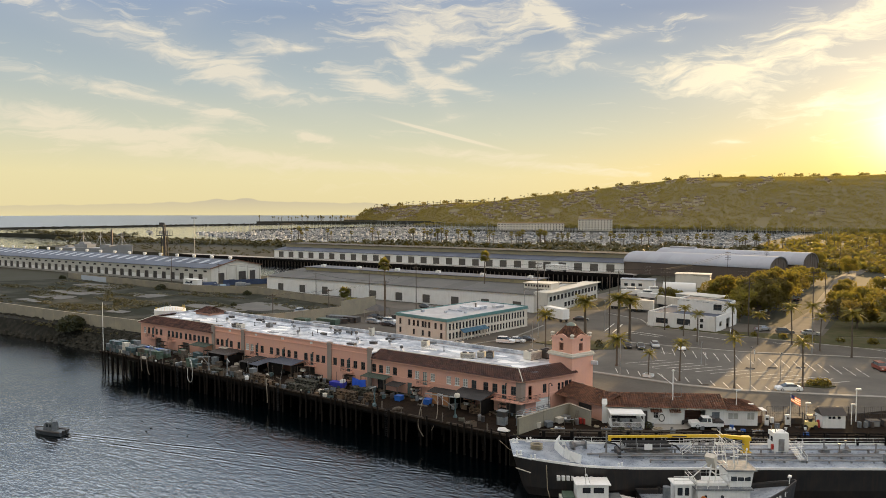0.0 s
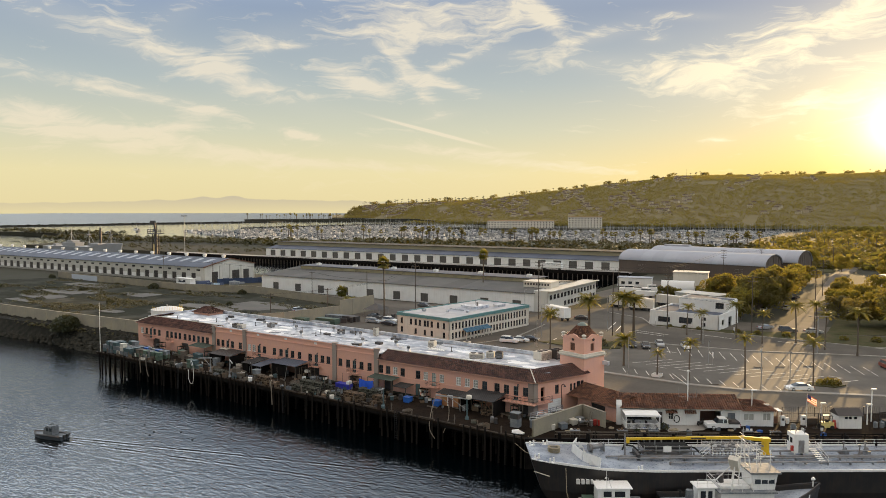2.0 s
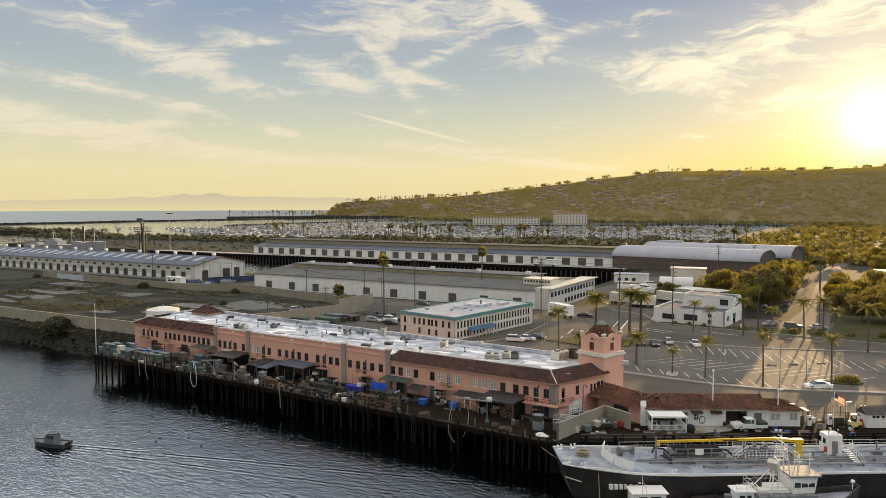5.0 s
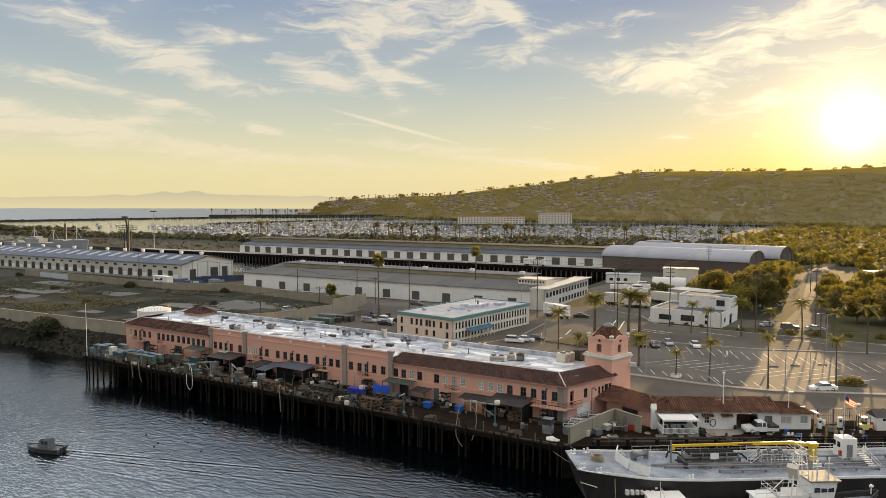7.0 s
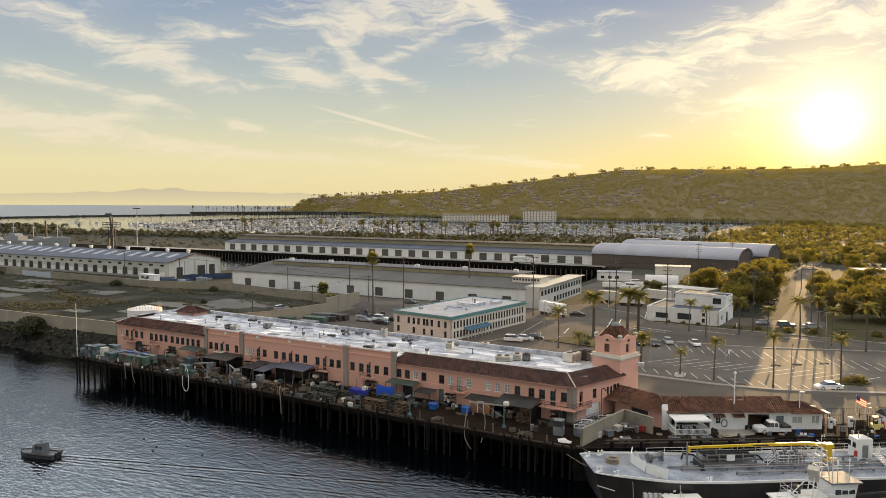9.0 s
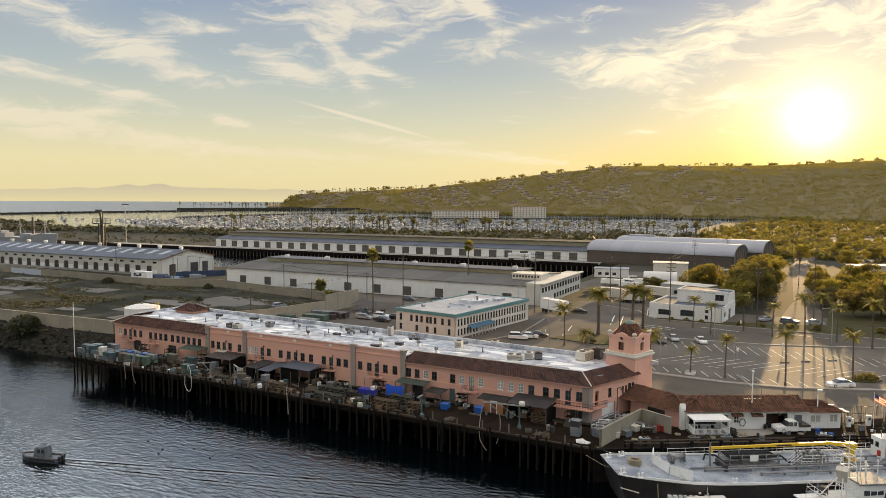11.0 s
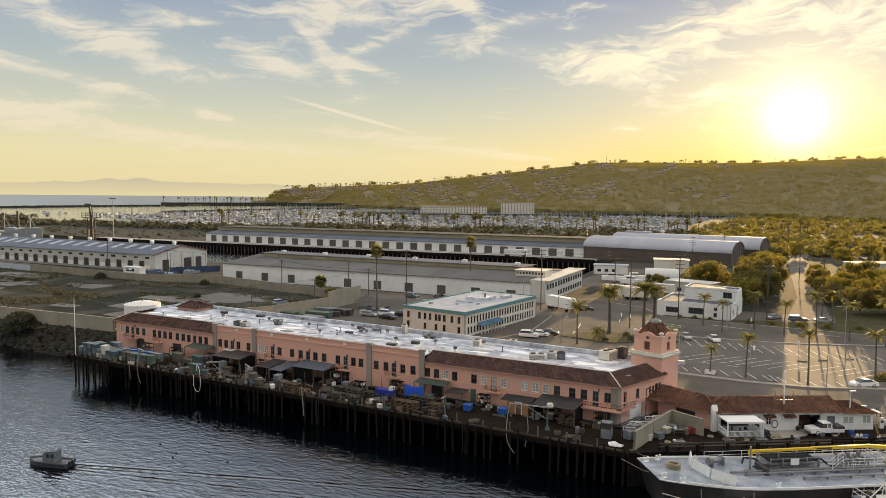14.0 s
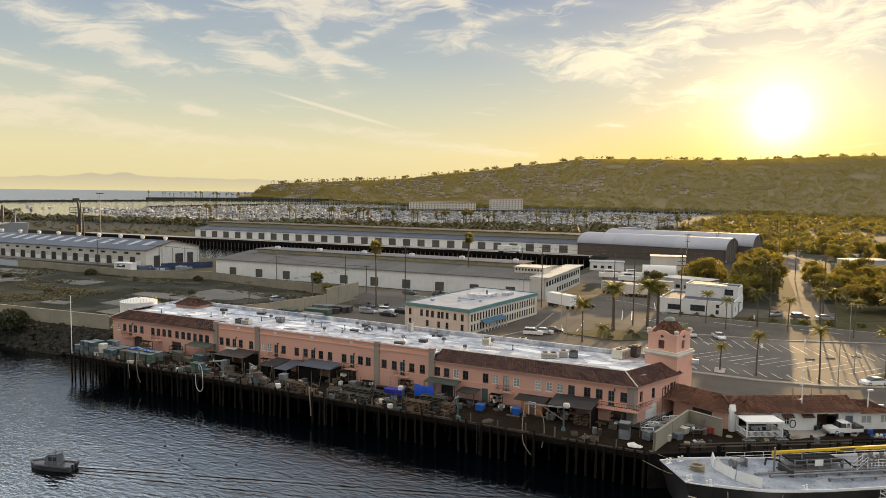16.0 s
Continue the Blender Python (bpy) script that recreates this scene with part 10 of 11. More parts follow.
hoist(-9.2, -7.4, 3.3, 5.6, 8, TEAL_BOX, "teal wharf hoist with a pale winch drum", True)
hoist(-24.6, -9.6, 3.2, 1.2, 90, TEAL_BOX, "short teal post hoist at the wharf edge")
hoist(-64.0, -9.8, 3.4, 3.4, 150, STEEL, "grey swing hoist over the wharf")
hoist(-92.0, -9.2, 3.0, 2.6, 160, STEEL, "grey swing hoist among the bins")
hoist(-70.5, -9.4, 3.0, 2.4, 40, STEEL, "grey swing hoist beside the shed")
PALE_HOSE = mat("pale_canvas_hose", (0.20, 0.17, 0.13), 0.8, var=0.4, scale=2)
hose([(-14.6, -8.4, 3.2), (-14.4, -9.8, 1.4), (-13.6, -11.6, -1.0), (-12.4, -11.8, -2.6)], 0.065, PALE_HOSE, "pale canvas hose hanging from the hoist")
hose([(-13.8, -8.2, 3.1), (-12.0, -8.6, 2.2), (-11.2, -9.8, 0.2), (-10.9, -11.6, -1.4)], 0.06, PALE_HOSE, "pale hose looped under the hoist")
hose([(-74.6, -11.0, 1.2), (-74.2, -11.4, 2.4), (-73.4, -11.5, 1.4), (-73.2, -11.6, -1.6), (-74.0, -11.6, -2.4), (-74.8, -11.6, -1.4), (-74.9, -11.5, 0.4)], 0.055, WHITE, "white looped hose hanging over the wharf edge")
hose([(-90.4, -10.9, 1.6), (-89.8, -11.5, 0.6), (-89.4, -11.6, -1.6), (-88.6, -11.7, -2.8)], 0.08, PALE_HOSE, "pale hose hanging off the wharf")
hose([(-92.2, -10.9, 1.4), (-92.0, -11.5, 0.2), (-91.6, -11.6, -2.4)], 0.08, PALE_HOSE, "pale hose hanging off the wharf")
hose([(-50.6, -10.9, 1.4), (-50.2, -11.5, 1.0), (-49.9, -11.6, -1.0), (-49.7, -11.7, -3.0)], 0.09, PALE_HOSE, "pale hose hanging off the wharf")
# chains of tyre fenders, ladders and posts on the edge
for x in (-20.5, -47.0, -78.6):
    l = thing("ladder", pose(x, -11.42, 0.4), "rusty steel ladder down the wharf face", "ladder", "wharf ladders")
    for s in (-0.22, 0.22):
        M().box(s - 0.03, s + 0.03, -0.04, 0.02, -4.6, 0.2).obj("stile", RUBBER, l)
    for k in range(14):
        M().box(-0.2, 0.2, -0.03, 0.01, -4.4 + 0.32 * k, -4.36 + 0.32 * k).obj("rung", RUBBER, l)
for k in range(26):
    x = -106 + 4.2 * k
    q = M().box(-0.09, 0.09, -0.09, 0.09, 0, rng.uniform(0.9, 1.5))
    tagged(q.obj("edge_post", WOOD_GREY, at=rz(x, -10.7, 0.02, rng.uniform(0, 40))), "weathered timber post at the wharf edge", "post", "wharf edge posts")
# drums, machines and cabinets by the near corner
def drum(x, y, material, label, z=0.02):
    d = M().lathe([(0.0, 0), (0.28, 0), (0.3, 0.02), (0.3, 0.28), (0.315, 0.3), (0.3, 0.32), (0.3, 0.58), (0.315, 0.6), (0.3, 0.62), (0.3, 0.88), (0.27, 0.9), (0, 0.88)], 14)
    tagged(d.obj("drum", material, at=pose(x, y, z)), label, "drum", "steel drums")


for x, y, mm, lb_ in ((-5.0, -6.6, STEEL, "grey steel drum on the wharf"), (-4.2, -6.9, STEEL_DARK, "dark steel drum on the wharf"), (-25.2, -4.2, STEEL_DARK, "dark steel drum by the booth"), (-20.4, -3.0, GREY_BOX, "pale steel drum by the wall"), (8.9, 1.2, RED, "red steel drum on the quay"),
                      (9.6, 1.4, RED, "red steel drum on the quay"), (8.6, 0.5, STEEL, "grey steel drum on the quay"), (33.4, 19.2, WHITE, "white steel drum beside the pumps"), (45.0, 24.4, GREY_BOX, "grey steel drum by the store"), (45.8, 24.9, GREY_BOX, "grey steel drum by the store"), (46.6, 25.6, STEEL_DARK, "dark steel drum by the fence"),
                      (-43.2, -3.0, GREY_BOX, "pale steel drum by the wall"), (-55.6, -2.2, STEEL, "grey steel drum under the lean-to"), (-68.8, -2.6, STEEL_DARK, "dark steel drum by the shed")):
    drum(x, y, mm, lb_)
ic = thing("ice_cabinet", rz(-0.9, -6.4, 0.02, 3), "tall grey cabinet with a red panel", "cabinet")
M().box(-0.7, 0.7, -0.6, 0.6, 0, 1.3).box(-0.75, 0.75, -0.65, 0.65, 2.15, 2.25).obj("body", GREY_BOX, ic)
M().box(-0.68, 0.68, -0.55, 0.55, 1.3, 2.15).obj("panel", STEEL_DARK, ic)
M().box(-0.75, -0.7, -0.4, 0.4, 1.3, 1.9).obj("red_panel", RED, ic)
pc = M()
pc.rock((0, 0, 0.2), 0.9, rng, 0.4).rock((0.7, 0.2, 0.15), 0.6, rng, 0.4)
tagged(pc.obj("plastic_sheet", WHITE, at=pose(0.9, -9.4, 0.05)), "crumpled white plastic sheet at the wharf corner", "plastic sheet")
# tanks and pipes between the market's end and the yard wall
for k, (x, y, w, d, h, mm) in enumerate(((2.0, -5.6, 1.2, 1.0, 1.2, GREY_BOX), (2.4, -4.0, 1.0, 1.0, 1.6, STEEL), (3.1, -1.9, 1.6, 1.4, 1.1, GREY_BOX), (3.8, 0.4, 1.4, 1.2, 1.3, STEEL), (4.3, 2.4, 1.2, 1.2, 1.0, GREY_BOX), (2.0, -2.6, 0.8, 2.6, 0.9, STEEL))):
    t = thing("machine_tank", rz(x, y, 0.02, EA - 90), "grey tank unit with pipework in the side yard", "machine", "side-yard machines")
    M().box(-w / 2, w / 2, -d / 2, d / 2, 0.1, h).box(-w / 2 - 0.04, w / 2 + 0.04, -d / 2 - 0.04, d / 2 + 0.04, h, h + 0.06).obj("body", mm, t)
    M().tube([(-w / 2, -d / 2, h), (-w / 2, -d / 2, h + 0.5), (w / 2, d / 2, h + 0.5), (w / 2, d / 2, h)], 0.05, 6).obj("pipe", WHITE, t)
    M().box(-w / 2 + 0.1, w / 2 - 0.1, -d / 2 + 0.1, d / 2 - 0.1, 0, 0.1).obj("base", STEEL_DARK, t)
pr = thing("pipe_rack", rz(1.5, -1.0, 0.0, EA - 90), "grey pipe rack along the market's end wall", "pipe rack")
for k in range(6):
    M().box(-0.04, 0.04, 0, 0.08, 0, 2.0).obj("upright", STEEL, pr, at=pose(0.5, -4 + 1.5 * k, 0))
for z in (1.4, 1.7, 2.0):
    M().cyl((0.5, -4, z), (0.5, 3.6, z), 0.06, None, 7).obj("rail", STEEL, pr)
hp = thing("heater_pole", pose(2.3, 3.2, 0.0), "slim brown lamp pole against the end wall", "lamp pole")
M().tube([(0, 0, 0), (0, 0, 5.0), (0.5, -0.3, 5.3), (0.8, -0.5, 5.1)], 0.07, 7).obj("pole", DOOR_BROWN, hp)
M().cyl((0.8, -0.5, 4.95), (0.8, -0.5, 5.15), 0.18, 0.1, 8).obj("lamp_head", STEEL_DARK, hp)
# quay furniture
def work_table(x, y, rot, label="pale-topped work table on the quay"):
    t = thing("work_table", rz(x, y, 0.035, rot) @ Matrix.Diagonal((0.8, 0.85, 0.9, 1)), label, "table", "work tables on the quay")
    M().box(-0.95, 0.95, -0.5, 0.5, 0.95, 1.02).obj("tabletop", GREY_BOX, t)
    for sx in (-0.85, 0.85):
        for sy in (-0.42, 0.42):
            M().box(sx - 0.04, sx + 0.04, sy - 0.04, sy + 0.04, 0, 0.95).obj("leg", WOOD_GREY, t)
    M().box(-0.85, 0.85, -0.03, 0.03, 0.3, 0.38).obj("stretcher", WOOD_GREY, t)


for s, k in ((7.6, 1.8), (14.6, 1.9), (19.2, 1.9), (33.0, 2.0), (37.0, 2.0), (9.6, 6.6)):
    work_table(*quay(s, k), 33)
rngt = random.Random(15)
for s_, k_ in ((7.6, 1.8), (14.6, 1.9), (19.2, 1.9), (33.0, 2.0), (37.0, 2.0), (9.6, 6.6)):
    for j in range(3):
        x, y = quay(s_ - 0.5 + 0.5 * j, k_ + rngt.uniform(-0.2, 0.2))
        q = M().box(-0.16, 0.16, -0.12, 0.12, 0, rngt.uniform(0.12, 0.3))
        tagged(q.obj("tray", rngt.choice((WHITE, STEEL_DARK, TRAP_BROWN, GREY_BOX)), at=rz(x, y, 0.952, rngt.uniform(0, 90))), "small tray resting on a work table", "tray", "trays on the work tables")
for k in range(9):
    x, y = quay(4.5 + 6.0 * k, 0.9)
    r_ = thing("guard_rail", rz(x, y, 0.03, 33), "dark timber guard rail along the quay edge", "guard rail", "quay guard rails")
    for sx in (0.1, 2.9, 5.7):
        M().box(sx - 0.09, sx + 0.09, -0.09, 0.09, 0, 1.0).obj("post", WOOD_DARK, r_)
    for z in (0.45, 0.85):
        M().box(0, 5.9, -0.13, -0.09, z, z + 0.16).obj("rail", WOOD_GREY if k < 4 else WOOD_DARK, r_)
for k, (s, i_, mm) in enumerate(((3.2, 4.4, GREY_BOX), (4.4, 4.9, CREAM), (3.4, 6.6, STEEL_DARK), (6.3, 5.4, WHITE), (8.2, 7.6, CREAM), (9.4, 8.6, STEEL_DARK))):
    fish_bin(*quay(s, i_), 0.04, 33 + 8 * k, mm if mm in NAME else GREY_BOX, "pale tote bin on the quay apron", 0.95)
ld = thing("ladder", rz(8.3, 1.55, 0.04, -22), "timber step ladder against the yard wall", "ladder")
for s in (-0.25, 0.25):
    M().extrude([(-0.03, 0), (0.03, 0), (0.03, 0.05), (-0.03, 0.05)], (s, -0.7, 0), (s * 0.8, -0.05, 2.0)).obj("stile", WOOD_GREY, ld)
for k in range(6):
    M().box(-0.24, 0.24, -0.68 + 0.1 * k, -0.6 + 0.1 * k, 0.25 + 0.3 * k, 0.29 + 0.3 * k).obj("rung", WOOD_GREY, ld)
for k in range(22):
    x, y = quay(rngt.uniform(4, 46), rngt.uniform(2.6, 6.4))
    at = rz(x, y, 0.037, rngt.uniform(0, 180))
    if k % 3 == 0:
        q = M().lathe([(0.25, 0), (0.42, 0.04), (0.45, 0.12), (0.4, 0.22), (0.25, 0.24), (0.2, 0.12), (0.25, 0)], 14)
        tagged(q.obj("rope_coil", ROPE, at=at), "coiled tan rope lying on the quay", "rope", "rope coils on the quay")
    elif k % 3 == 1:
        w, d, h = rngt.uniform(0.4, 0.9), rngt.uniform(0.35, 0.6), rngt.uniform(0.3, 0.7)
        c = thing("gear_box", at, "small lidded gear box on the quay", "box", "gear boxes on the quay")
        mm = rngt.choice((GREY_BOX, STEEL_DARK, CREAM, BLUE))
        M().box(-w / 2, w / 2, -d / 2, d / 2, 0, h).obj("body", mm, c)
        M().box(-w / 2 - 0.03, w / 2 + 0.03, -d / 2 - 0.03, d / 2 + 0.03, h, h + 0.05).obj("lid", mm, c)
    else:
        q = M().lathe([(0, 0), (0.17, 0), (0.2, 0.36), (0.22, 0.38), (0.18, 0.38), (0.15, 0.05), (0, 0.05)], 12)
        tagged(q.obj("bucket", rngt.choice((WHITE, STEEL_DARK, BLUE)), at=at), "plastic bucket standing on the quay", "bucket", "buckets on the quay")
# porch chairs and plants
for k in range(4):
    c = thing("porch_chair", rz(11.2, 3.6, 0.25, OA) @ rz(1.8 + 0.95 * k, -2.2 + 0.6 * (k % 2), 0, 40 * k), "dark plastic porch chair", "chair", "porch chairs")
    M().box(-0.25, 0.25, -0.25, 0.25, 0.4, 0.45).obj("seat", STEEL_DARK, c)
    M().box(-0.25, 0.25, 0.2, 0.25, 0.45, 0.9).obj("backrest", STEEL_DARK, c)
    for sx in (-0.22, 0.22):
        for sy in (-0.22, 0.22):
            M().box(sx - 0.02, sx + 0.02, sy - 0.02, sy + 0.02, 0, 0.4).obj("leg", STEEL_DARK, c)
bush(*(rz(11.2, 3.6, 0, OA) @ Vector((2.6, -4.4, 0))).to_2d(), 0.5, rng, "small potted shrub before the porch", LEAF_DARK, 0.04)
bush(*(rz(11.2, 3.6, 0, OA) @ Vector((4.6, -4.4, 0))).to_2d(), 0.5, rng, "small potted shrub before the porch", LEAF_DARK, 0.04)
bush(*(rz(11.2, 3.6, 0, OA) @ Vector((7.0, -2.4, 0))).to_2d(), 0.8, rng, "tall dark shrub beside the porch", LEAF_DARK, 0.04)
# hose reel ring, scooter
q = M()
for k in range(18):
    a0, a1 = 2 * math.pi * k / 18, 2 * math.pi * (k + 1) / 18
    q.cyl((0.42 * math.cos(a0), 0, 0.55 * math.sin(a0)), (0.42 * math.cos(a1), 0, 0.55 * math.sin(a1)), 0.07, None, 6)
tagged(q.obj("hose_ring", RUBBER, at=rz(11.2, 3.6, 0, OA) @ pose(9.5, -0.12, 1.0)), "black coiled hose hung on the office wall", "hose")
sc = thing("scooter", rz(22.6, 10.4, 0.06, 60), "parked dark motor scooter", "scooter")
for x in (-0.6, 0.6):
    M().lathe([(0.1, -0.05), (0.24, -0.06), (0.27, 0), (0.24, 0.06), (0.1, 0.05)], 14).move(pose(0, 0, 0, 90)).obj("wheel", RUBBER, sc, at=pose(x, 0, 0.27))
M().extrude([(-0.16, 0), (0.16, 0), (0.12, 0.3), (-0.12, 0.3)], (-0.7, 0, 0.4), (0.1, 0, 0.35)).extrude([(-0.15, 0), (0.15, 0), (0.1, 0.75), (-0.1, 0.75)], (0.35, 0, 0.25), (0.5, 0, 0.35)).obj("body", STEEL_DARK, sc)
M().tube([(0.5, 0, 0.3), (0.4, 0, 1.0), (0.3, 0.3, 1.05)], 0.03, 6).tube([(0.4, 0, 1.0), (0.3, -0.3, 1.05)], 0.03, 6).obj("handlebar", STEEL, sc)
# mast on the office roof
om = thing("roof_mast", pose(20.4, 10.6, 3.4), "white rooftop signal mast with a sloping yard", "mast")
M().cyl((0, 0, -0.6), (0, 0, 4.7), 0.09, 0.07, 8).obj("pole", WHITE, om)
M().cyl((0, 0, 2.6), (-2.1, -1.2, 4.4), 0.06, 0.04, 6).obj("yard", WHITE, om)
M().box(-1.4, 1.4, -0.03, 0.03, 0.7, 0.76).box(-1.4, -1.34, -0.03, 0.03, 0.7, 2.2).box(1.34, 1.4, -0.03, 0.03, 0.7, 2.2).obj("frame", STEEL, om, at=rz(0, 0, 0, 31))
M().lathe([(0, 4.6), (0.2, 4.75), (0.22, 4.95), (0, 5.1)], 10).obj("lamp", WHITE, om)
# fuel kiosk, pumps, flag, forklift, store
kk = thing("kiosk", rz(31.6, 17.6, 0.03, 33), "small open kiosk with a white flat roof", "kiosk")
M().box(-1.1, 1.1, -0.9, 0.9, 2.15, 2.3).obj("roof", WHITE, kk)
for x in (-1, 1):
    for y in (-0.8, 0.8):
        M().box(x - 0.05, x + 0.05, y - 0.05, y + 0.05, 0, 2.15).obj("post", DOOR_BROWN, kk)
M().box(-0.9, 0.9, 0.3, 0.8, 0, 1.1).obj("counter", DOOR_BROWN, kk)
for x, y in ((33.0, 17.4), (35.6, 19.6)):
    g = thing("fuel_pump", rz(x, y, 0.03, 33), "white fuel pump on the quay", "fuel pump", "fuel pumps")
    M().box(-0.3, 0.3, -0.22, 0.22, 0, 1.3).box(-0.34, 0.34, -0.25, 0.25, 1.3, 1.55).obj("body", WHITE, g)
    M().box(-0.2, 0.2, -0.24, -0.22, 0.85, 1.2).obj("dial", STEEL_DARK, g)
    M().tube([(0.3, 0, 1.1), (0.5, -0.1, 0.6), (0.35, -0.1, 0.25)], 0.03, 5).obj("hose", RUBBER, g)
fp_ = thing("flag_pole", pose(36.2, 18.6, 0.03) @ Matrix.Diagonal((0.75, 0.75, 0.95, 1)), "slim pole with a sunlit striped flag", "flag pole")
M().cyl((0, 0, 0), (0, 0, 5.6), 0.06, 0.04, 8).obj("pole", WHITE, fp_)
fm = [mat("flag_red", (0.5, 0.12, 0.07), 0.8, through_light=0.6), mat("flag_white", (0.75, 0.70, 0.60), 0.8, through_light=0.6)]
for k in range(7):
    q = M()
    for i in range(8):
        x0, x1 = 0.05 + 0.22 * i, 0.27 + 0.22 * i
        z0 = 5.4 - 0.16 * k
        w0, w1 = 0.1 * math.sin(2.1 * x0 * 2), 0.1 * math.sin(2.1 * x1 * 2)
        q.poly([(x0, w0, z0 - 0.38 * x0), (x1, w1, z0 - 0.38 * x1), (x1, w1, z0 - 0.16 - 0.38 * x1), (x0, w0, z0 - 0.16 - 0.38 * x0)])
    q.obj("stripe", fm[k % 2], fp_)
q = M()
for i in range(3):
    x0, x1 = 0.05 + 0.22 * i, 0.27 + 0.22 * i
    w0, w1 = 0.1 * math.sin(2.1 * x0 * 2) - 0.01, 0.1 * math.sin(2.1 * x1 * 2) - 0.01
    q.poly([(x0, w0, 5.4 - 0.38 * x0), (x1, w1, 5.4 - 0.38 * x1), (x1, w1, 4.8 - 0.38 * x1), (x0, w0, 4.8 - 0.38 * x0)])
q.obj("canton", mat("flag_blue", (0.04, 0.05, 0.18), 0.8, through_light=0.3), fp_)
fk = thing("forklift", rz(38.6, 19.4, 0.03, 213), "pale yellow forklift truck parked by the fence", "forklift")
M().extrude([(-0.55, 0), (0.55, 0), (0.5, 0.75), (-0.5, 0.75)], (-1.2, 0, 0.3), (0.5, 0, 0.3)).obj("body", mat("pale_yellow_paint", (0.62, 0.5, 0.18), 0.5), fk)
for x in (-0.9, 0.6):
    for s in (-0.5, 0.5):
        M().cyl((x, s - 0.1, 0.32), (x, s + 0.1, 0.32), 0.32, None, 12).obj("wheel", RUBBER, fk)
for x, y in ((-0.9, -0.45), (-0.9, 0.45), (0.4, -0.45), (0.4, 0.45)):
    M().box(x - 0.04, x + 0.04, y - 0.04, y + 0.04, 1.0, 2.05).obj("guard_post", STEEL_DARK, fk)
M().box(-1.0, 0.5, -0.5, 0.5, 2.05, 2.12).obj("guard_roof", STEEL_DARK, fk)
for s in (-0.3, 0.3):
    M().box(0.75, 0.85, s - 0.05, s + 0.05, 0.05, 2.4).obj("mast_rail", STEEL_DARK, fk)
    M().box(0.85, 1.9, s - 0.06, s + 0.06, 0.08, 0.13).obj("fork", STEEL_DARK, fk)
M().box(-0.5, -0.1, -0.25, 0.25, 1.05, 1.5).obj("seat", RUBBER, fk)
sk = thing("store_hut", rz(40.4, 20.6, 0.03, 34), "small white store hut with a dark pitched roof", "hut")
M().box(0, 3.5, 0, 2.4, 0, 2.1).obj("wall", WHITE, sk)
M().extrude([(-1.4, 2.0), (1.4, 2.0), (0, 2.95)], (-0.2, 1.2, 0), (3.7, 1.2, 0)).obj("roof", DOOR_DARK, sk)
for x in (0.9, 1.5, 2.3):
    M().box(x, x + 0.42, -0.04, 0, 1.5, 1.85).obj("window", GLASS, sk)
M().cyl((-0.5, 0.4, 0), (-0.5, 0.4, 1.2), 0.35, 0.2, 9).obj("red_gas_bottle", RED, sk, "red gas bottle beside the hut")
for x, y, h, lb_ in ((28.9, 15.4, 5.4, "slim white quay lamp post"), (44.2, 27.6, 5.2, "slim white quay lamp post with round head"), (37.5, 24.6, 2.6, "short white lamp post at the fence"), (43.8, 25.4, 3.2, "short white lamp post at the fence"), (30.4, 17.0, 3.0, "short white lamp post at the kiosk")):
    p = thing("quay_lamp", rz(x, y, 0.03, 33), lb_, "lamp post", "quay lamp posts")
    M().cyl((0, 0, 0), (0, 0, h), 0.09, 0.07, 8).obj("pole", WHITE, p)
    M().box(-0.1, 0.7, -0.15, 0.15, h - 0.1, h + 0.1).obj("lamp_head", WHITE, p)
fn = thing("chain_fence", rz(32.5, 20.0, 0.03, 35), "tall chain-link fence behind the quay", "fence")
for k in range(13):
    M().cyl((2.6 * k, 0, 0), (2.6 * k, 0, 2.3), 0.05, None, 6).obj("post", STEEL_DARK, fn)
for z in (0.1, 1.2, 2.25):
    M().cyl((0, 0, z), (31.2, 0, z), 0.03, None, 5).obj("rail", STEEL_DARK, fn)
q = M()
for k in range(104):
    q.box(0.3 * k, 0.3 * k + 0.02, -0.01, 0.01, 0.1, 2.25)
q.obj("mesh_wires", STEEL_DARK, fn, "wire mesh of the fence")
for k, (x, y) in enumerate(((46.6, 26.6), (48.6, 28.0), (51, 29.6), (36.4, 21.0))):
    c = thing("crate", rz(x, y, 0.03, 34), "dark crate of gear by the fence", "crate", "crates by the fence")
    M().box(-0.9, 0.9, -0.5, 0.5, 0, 0.9).obj("body", STEEL_DARK if k % 2 else GREY_BOX, c)
    M().box(-0.95, 0.95, -0.55, 0.55, 0.9, 0.97).obj("lid", WOOD_GREY, c)
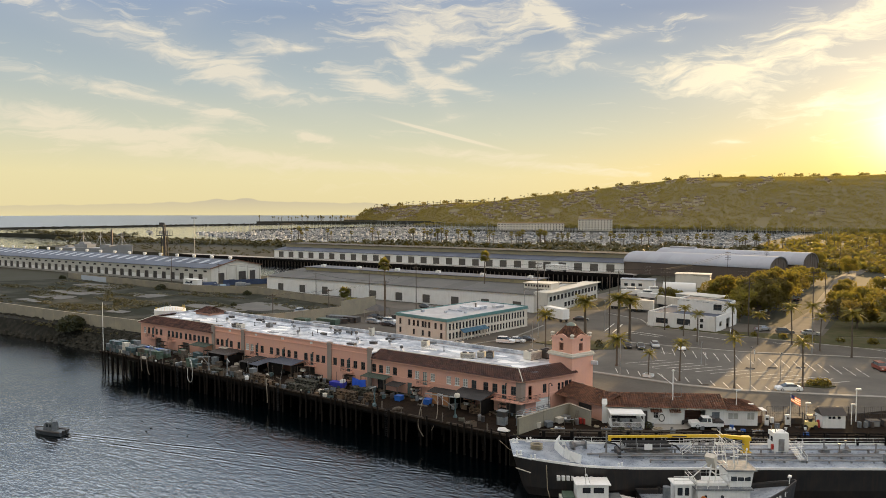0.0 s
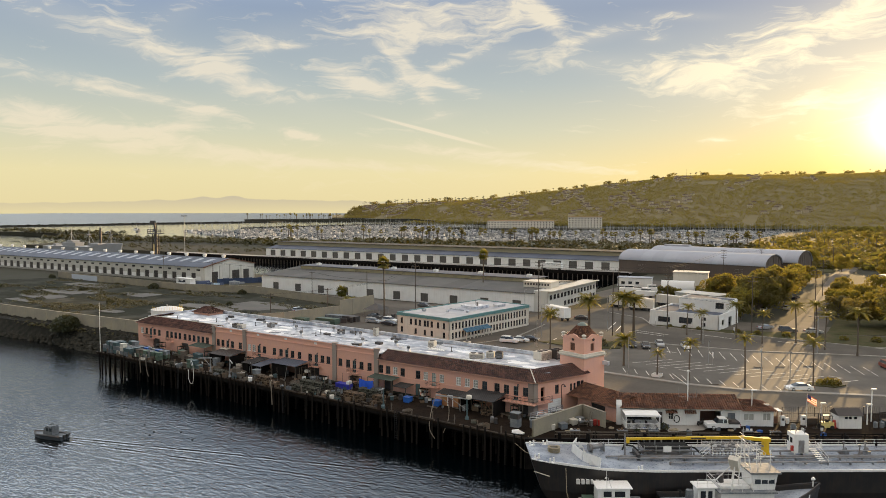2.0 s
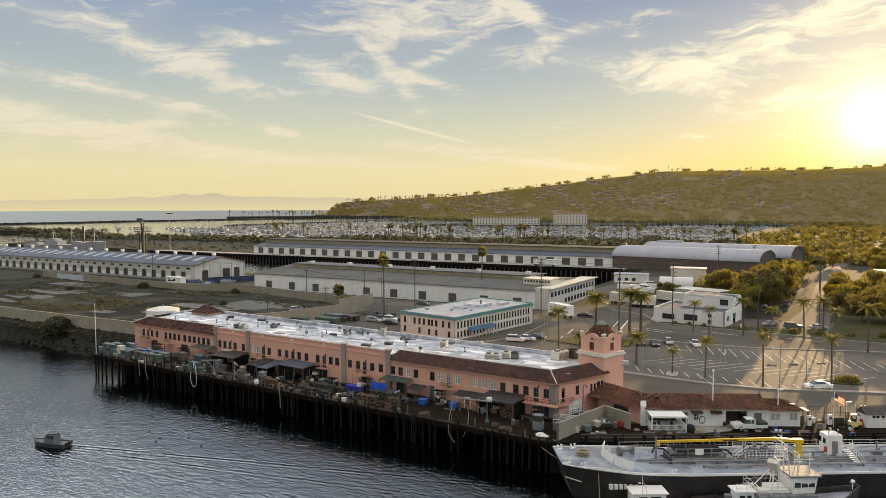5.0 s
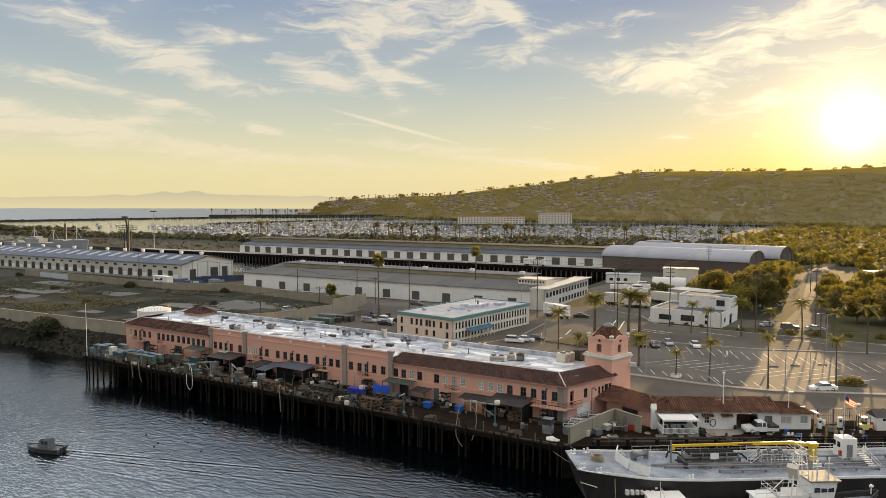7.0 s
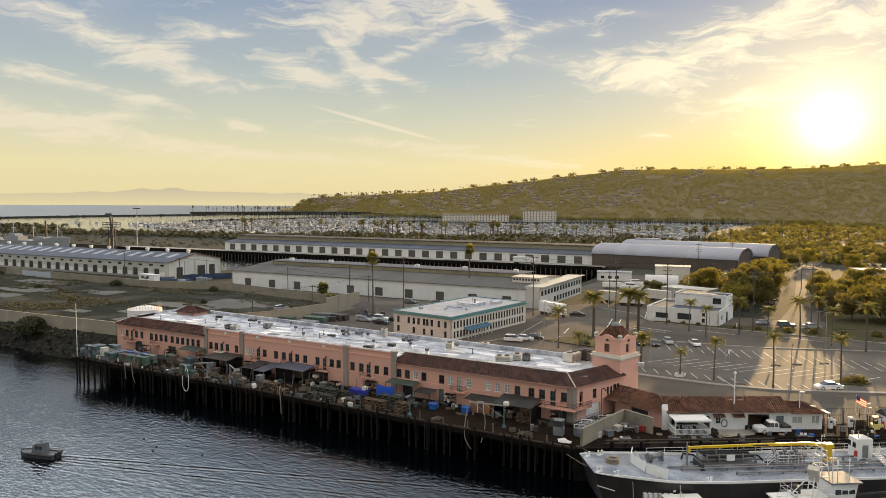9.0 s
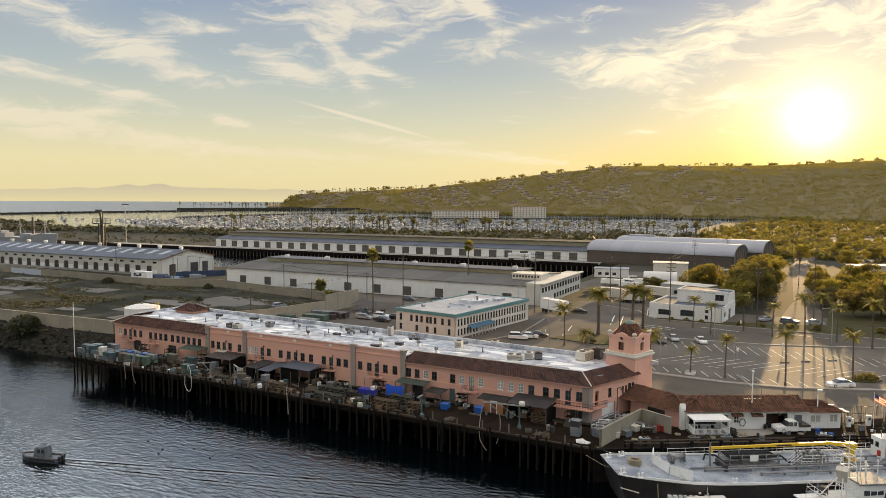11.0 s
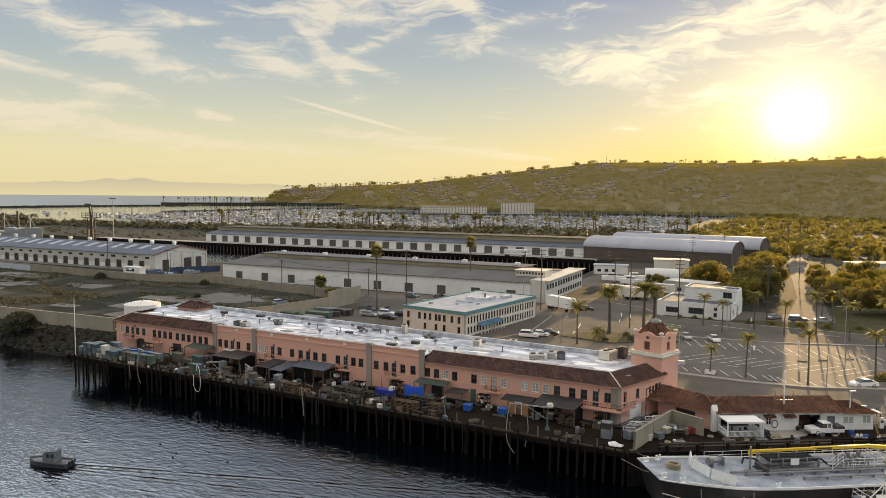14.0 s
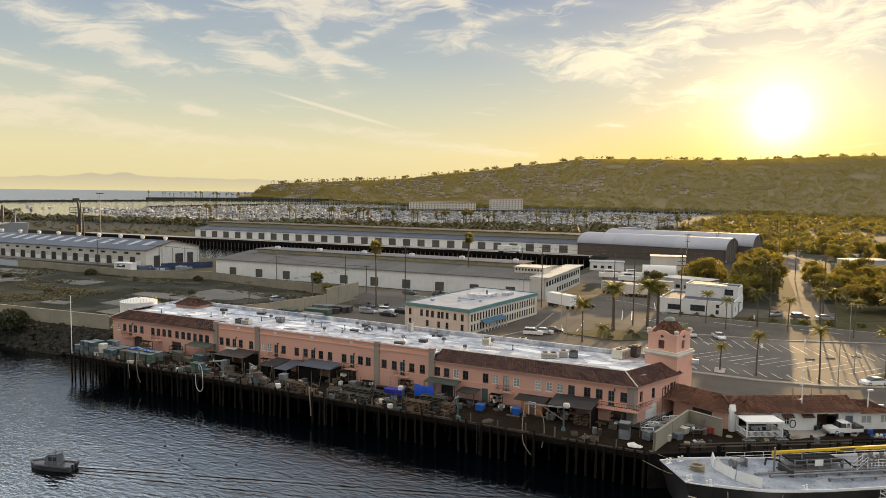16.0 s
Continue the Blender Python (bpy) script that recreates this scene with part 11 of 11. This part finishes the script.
# loose boxes, tubs, buckets and planks all along the wharf
rngs = random.Random(64)
LOOSE = [(WHITE, "white"), (GREY_BOX, "grey"), (STEEL_DARK, "dark"), (TRAP_BROWN, "brown"), (TRAP_GREEN, "mossy"), (CREAM, "pale"), (TEAL_BOX, "teal"), (STEEL_DARK, "dark"), (TRAP_BROWN, "brown"), (GREY_BOX, "grey")]
taken = []
for k in range(420):
    x = rngs.uniform(-106, -2)
    y = rngs.choice((rngs.uniform(-10.6, -9.0), rngs.uniform(-3.6, -1.0), rngs.uniform(-8.8, -4.2)))
    if x > -26 and y < -4 and rngs.random() < 0.93:
        continue
    if any(abs(x - a) < 1.0 and abs(y - b) < 0.9 for a, b in taken):
        continue
    taken.append((x, y))
    mm, word = rngs.choice(LOOSE)
    w, d, h = rngs.uniform(0.4, 1.1), rngs.uniform(0.35, 0.75), rngs.uniform(0.25, 0.8)
    at = rz(x, y, 0.012, rngs.uniform(-40, 40))
    kind_ = k % 5
    if kind_ == 0:
        q = M().lathe([(0, 0), (0.17, 0), (0.2, 0.36), (0.22, 0.38), (0.18, 0.38), (0.15, 0.05), (0, 0.05)], 12)
        tagged(q.obj("bucket", mm, at=at), word + " plastic bucket standing on the wharf", "bucket", "buckets")
    elif kind_ in (1, 2):
        c = thing("crate", at, word + " open crate of gear on the wharf", "crate", "crates on the wharf")
        hoop(w / 2, d / 2, 0.0, h, 0.05).obj("side_panel", mm, c)
        M().box(-w / 2 + 0.05, w / 2 - 0.05, -d / 2 + 0.05, d / 2 - 0.05, 0.0, h * 0.75).obj("contents", NET, c)
    elif kind_ == 3:
        c = thing("gear_box", at, word + " lidded gear box on the wharf", "box", "gear boxes")
        M().box(-w / 2, w / 2, -d / 2, d / 2, 0, h).obj("body", mm, c)
        M().box(-w / 2 - 0.03, w / 2 + 0.03, -d / 2 - 0.03, d / 2 + 0.03, h, h + 0.06).obj("lid", mm, c)
    else:
        c = thing("plank_stack", at, "small stack of weathered planks", "planks", "plank stacks")
        for j in range(4):
            M().box(-1.0, 1.0, -0.12, 0.12, 0.05 * j, 0.05 * j + 0.04).obj("plank", WOOD_GREY, c, at=rz(0, 0, 0, rngs.uniform(-6, 6)))
# leaning poles, gaffs and frames above the gear
for k in range(34):
    x, y = rngs.uniform(-104, -28), rngs.uniform(-10.2, -2.0)
    h = rngs.uniform(1.8, 3.4)
    q = M().cyl((0, 0, 0), (rngs.uniform(-0.5, 0.5), rngs.uniform(-0.3, 0.3), h), 0.045, 0.03, 6)
    tagged(q.obj("gaff_pole", rngs.choice((WOOD_GREY, STEEL_DARK, POLE_GREY, WOOD_GREY)), at=pose(x, y, 0.0)), "slim pole standing among the fishing gear", "pole", "poles among the gear")

# small floats off the wharf
for x, y in ((-62, -30), (-57, -31.5), (-53, -29), (-56, -33), (-48, -30.5)):
    q = M().lathe([(0, -0.15), (0.16, -0.05), (0.18, 0.05), (0.1, 0.14), (0, 0.16)], 10)
    tagged(q.obj("buoy", RUBBER, at=pose(x, y, WATER_Z)), "small dark buoy floating off the wharf", "buoy", "floating buoys")
